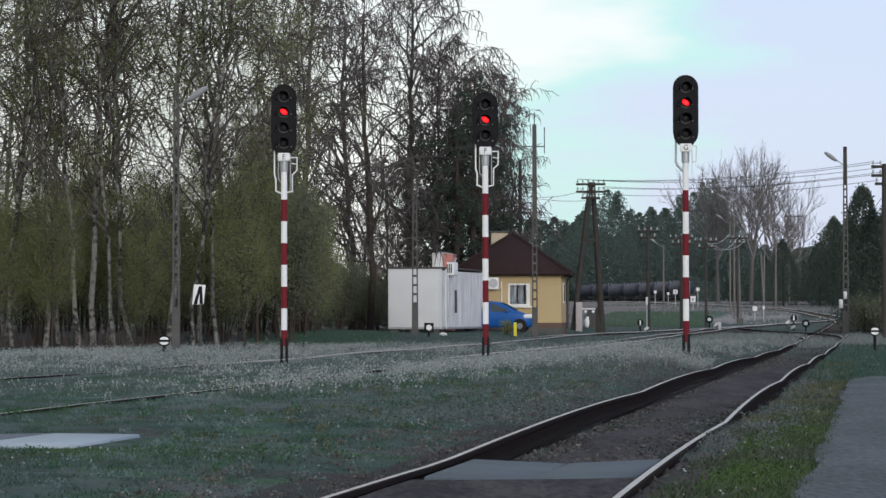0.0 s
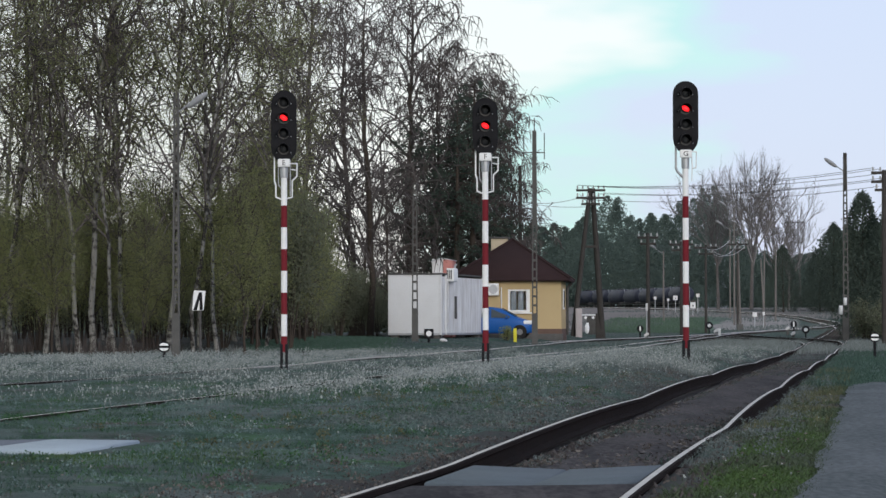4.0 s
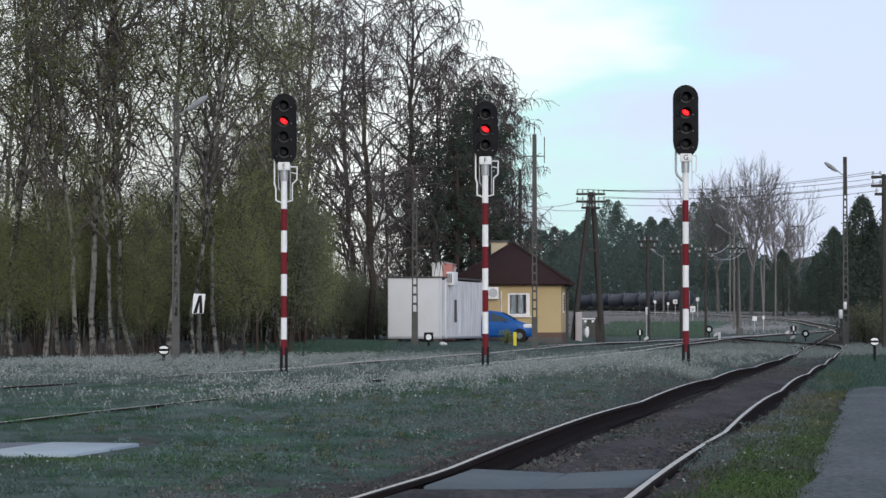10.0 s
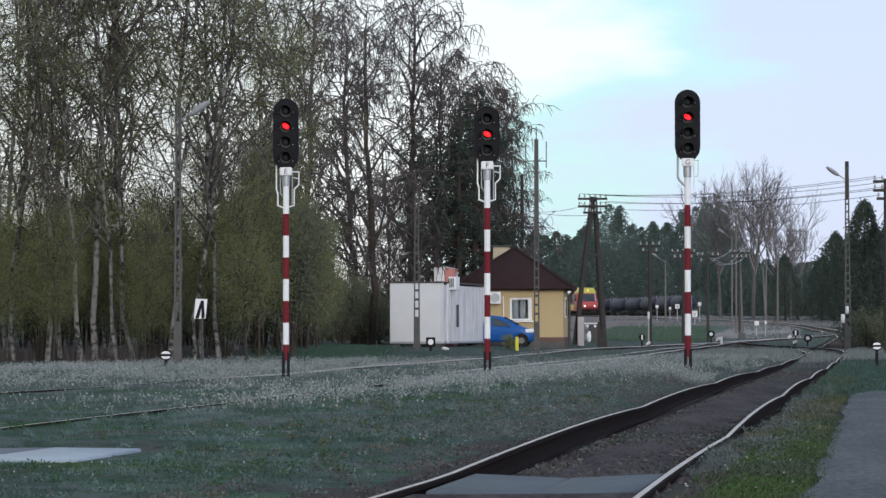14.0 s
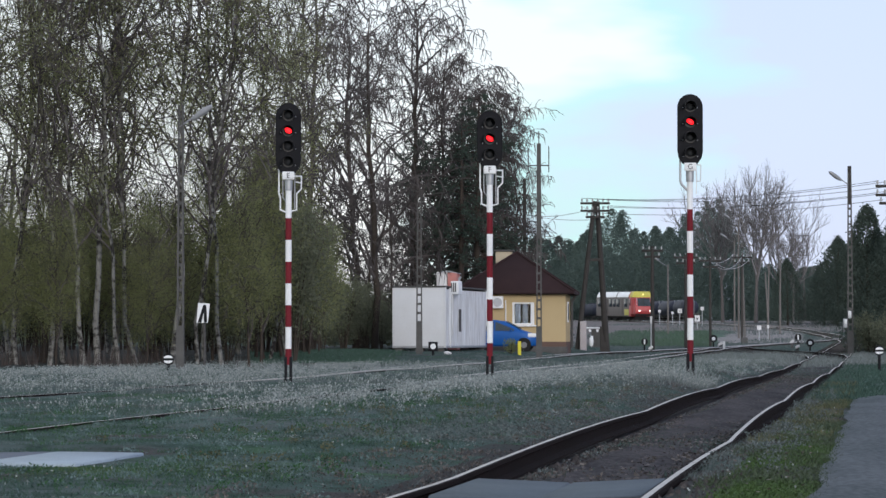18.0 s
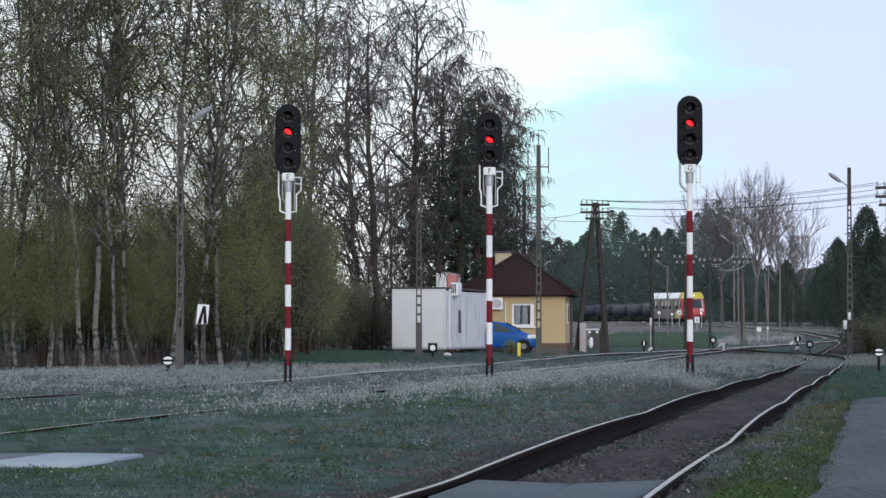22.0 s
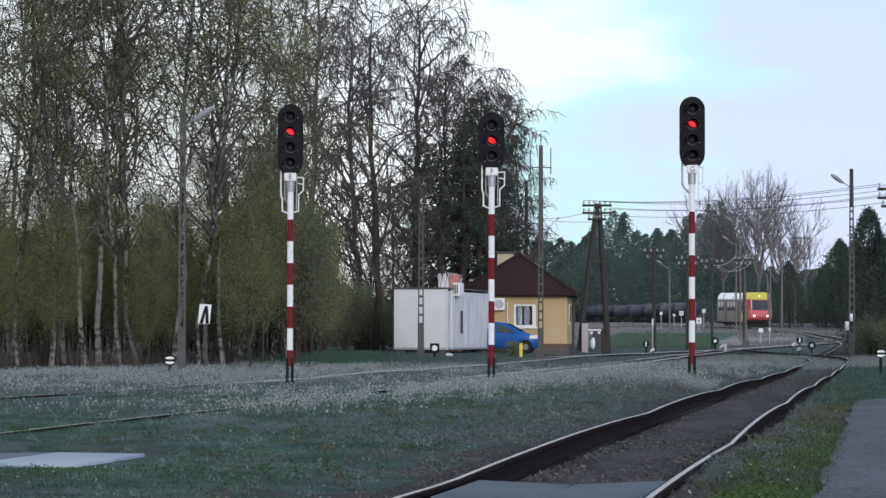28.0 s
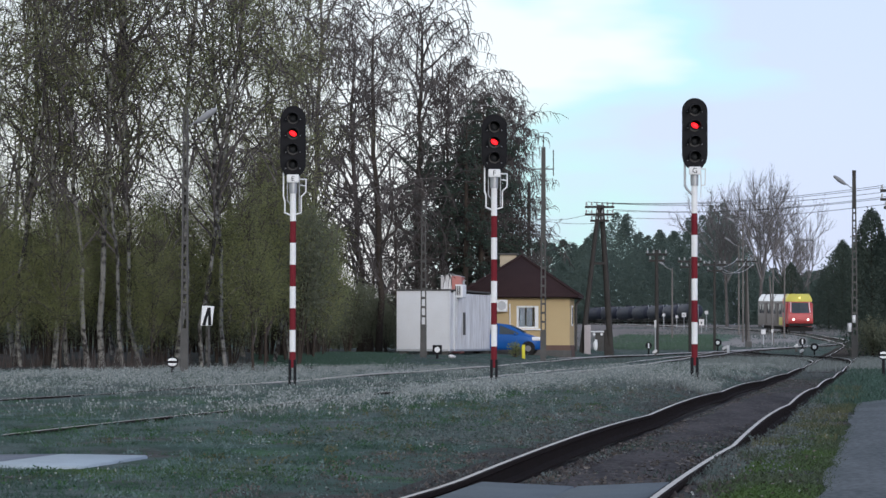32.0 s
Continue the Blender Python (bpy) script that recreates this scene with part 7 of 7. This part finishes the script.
blades("track_grass", field(16000, -2.6, -1.5, 19, 90, 28, patchy(0.5, 0.12, 71.0)), M["grass"], "thin grass growing between the rails", 0.015, 0.05, 0.006, 0.9)
blades("daisies", field(900, -14, -3.6, 14, 48, 9, patchy(0.4, 0.0, 11.0)), M["pale_weed"], "scattered small pale flowers in the grass", 0.02, 0.05, 0.002, 0.3, 0.009)
blades("daisies", field(50, -1.25, -0.5, 14, 40, 10), M["pale_weed"], "scattered small pale flowers in the verge", 0.03, 0.06, 0.002, 0.3, 0.008)


def weed_clumps(count, u0, u1, y0, y1, seed, mat, label, size=0.016, wide=0.10, tall=0.07, keep=None):
    """Low leafy weeds, each a small heap of leaves."""
    P, r_ = field(count, u0, u1, y0, y1, seed, keep)
    n = 34
    off = r_.normal(0, 1, (len(P), n, 3)) * np.array((wide * 0.5, wide * 0.5, 0)) * r_.uniform(0.5, 1.4, (len(P), 1, 1))
    off[:, :, 2] = tall * r_.random((len(P), n)) * np.exp(-(off[:, :, 0] ** 2 + off[:, :, 1] ** 2) / wide ** 2)
    V, F = leaf_cloud((P[:, None, :] + off).reshape(-1, 3), size, r_)
    tagged(raw_part("weed_clumps", V, F, mat, None, label), category="weeds", kind="stuff")


weed_clumps(420, -11, -3.6, 14, 46, 81, M["pale_grass"], "grey-green leafy weeds in the meadow", 0.011, 0.10, 0.06, clear_of_slabs(None))
weed_clumps(380, -9, -3.5, 16, 48, 82, M["tuft"], "fresh green leafy weeds in the meadow", 0.012, 0.13, 0.07, clear_of_slabs(patchy(0.5, 0.05, 14.0)))
weed_clumps(160, -7, -3.8, 22, 50, 83, M["straw"], "yellowish leafy weeds near the bank", 0.012, 0.10, 0.09, patchy(0.5, 0.05, 17.0))
weed_clumps(120, -8, -3.4, 26, 48, 84, M["pale_weed"], "pale flowering weeds in the meadow", 0.009, 0.10, 0.09, clear_of_slabs(patchy(0.6, 0.0, 27.0)))
weed_clumps(260, -4.4, -2.95, 14, 60, 85, M["litter"], "dead brown weeds on the bank", 0.011, 0.11, 0.05)
weed_clumps(620, -5.4, -3.0, 27, 66, 92, M["dry_grass"], "grey dry weeds on the bank by the first track", 0.012, 0.15, 0.09)
weed_clumps(130, -1.28, -0.7, 20, 52, 86, M["dry_grass"], "grey dry weeds beside the rail", 0.011, 0.09, 0.13)
weed_clumps(120, -2.6, -1.5, 20, 60, 87, M["litter"], "dead weeds between the rails", 0.012, 0.14, 0.05)

weed_clumps(1300, -9.0, -5.6, 38, 74, 88, M["pale_weed"], "lumps of pale weeds between the tracks", 0.014, 0.17, 0.17, weed_band)
weed_clumps(1100, -25, -13.4, 52, 84, 89, M["pale_weed"], "lumps of pale weeds before the wood", 0.016, 0.22, 0.17, weed_band)
weed_clumps(300, -13, -9.6, 34, 52, 90, M["pale_weed"], "scattered pale weeds along the second track", 0.011, 0.12, 0.12, weed_band)


def litter(count, u0, u1, y0, y1, seed, size, mat, label, keep=None):
    """Flat-lying dead leaves."""
    P, r_ = field(count, u0, u1, y0, y1, seed, keep)
    P[:, 2] += np.where((P[:, 0] - TRACK_SLOPE * P[:, 1] > -2.8) & (P[:, 0] - TRACK_SLOPE * P[:, 1] < -1.4), 0.02, 0.03)
    V, F = leaf_cloud(P, size, r_)
    V = np.array(V)
    base = np.repeat(P, 4, axis=0)
    V = base + (V - base) * np.array((1, 1, 0.45))
    tagged(raw_part("leaf_litter", V.tolist(), F, mat, None, label), category="leaves", kind="stuff")


def bed_lift(u, y, r_):
    return ~((y > 16.8) & (y < 19.3))


def clods(count, u0, u1, y0, y1, seed, mat, label, keep=None, big=0.042):
    """Low lumps of earth and old ballast."""
    P, r_ = field(count, u0, u1, y0, y1, seed, keep)
    n = len(P)
    s = r_.uniform(big * 0.28, big, n)[:, None]
    a = r_.uniform(0, 6.28, n)
    ring = [P + np.stack([np.cos(a + k * 1.257) * r_.uniform(0.7, 1.3, n), np.sin(a + k * 1.257) * r_.uniform(0.7, 1.3, n), np.full(n, -0.6)], 1) * s for k in range(5)]
    top = P + np.stack([r_.normal(0, 0.3, n), r_.normal(0, 0.3, n), r_.uniform(0.4, 0.9, n)], 1) * s
    V = np.stack(ring + [top], 1).reshape(-1, 3)
    F = [(6 * i + k, 6 * i + (k + 1) % 5, 6 * i + 5) for i in range(n) for k in range(5)]
    tagged(raw_part("earth_clods", V.tolist(), F, mat, None, label), category="stones", kind="stuff")


EARTH = leaf_material("brown_earth_lumps", (0.022, 0.020, 0.021), (0.070, 0.062, 0.060), 0.95, 0.0)
clods(9000, -2.75, -1.42, 12, 80, 61, EARTH, "lumps of dark earth and old ballast between the rails", bed_lift)
clods(9000, -4.3, -2.9, 13, 70, 62, EARTH, "lumps of brown earth on the bank", None, 0.017)
clods(900, -1.30, -0.95, 12, 45, 63, EARTH, "lumps of brown earth beside the rail")
litter(2600, -2.7, -1.45, 12, 80, 40, 0.026, M["litter"], "dead leaves scattered between the rails", bed_lift)
litter(160, -1.3, -0.5, 12, 40, 44, 0.02, M["litter"], "dead leaves scattered in the verge")
litter(2200, -12, -3.1, 13, 50, 41, 0.013, M["litter"], "dead leaves scattered in the grass", clear_of_slabs(None))
blades("wood_edge_grass", field(60000, -26, -15, 97, 128, 71, lambda u, y, r_: (u / y + TRACK_SLOPE < -0.022 + r_.normal(0, 0.004, len(u))) & (u / y + TRACK_SLOPE > -0.070)), M["edge_grass"], "fresh green grass before the wood", 0.03, 0.12, 0.015, 0.6)
blades("dry_stalks", field(6500, -32, -20, 84, 95, 72, lambda u, y, r_: np.array([noise.noise((a * 0.9, 0.0, 5.0)) for a in u]) + r_.normal(0, 0.10, len(u)) > 0.16), M["dead_stalk"], "dead brown stalks at the foot of the birches", 0.25, 0.95, 0.010, 0.12)
blades("far_meadow_grass", field(26000, -24, -9, 186, 262, 42, lambda u, y, r_: (u / y + TRACK_SLOPE < 0.094) & (u / y + TRACK_SLOPE > 0.056)), M["meadow_grass"], "green grass of the far meadow", 0.05, 0.22, 0.03, 0.4)
blades("far_field_grass", field(26000, -30, 6, 196, 330, 43, patchy(0.1, 0.0, 3.0)), M["dry_grass"], "brown dry grass of the far field", 0.05, 0.3, 0.03, 0.4)


motions()
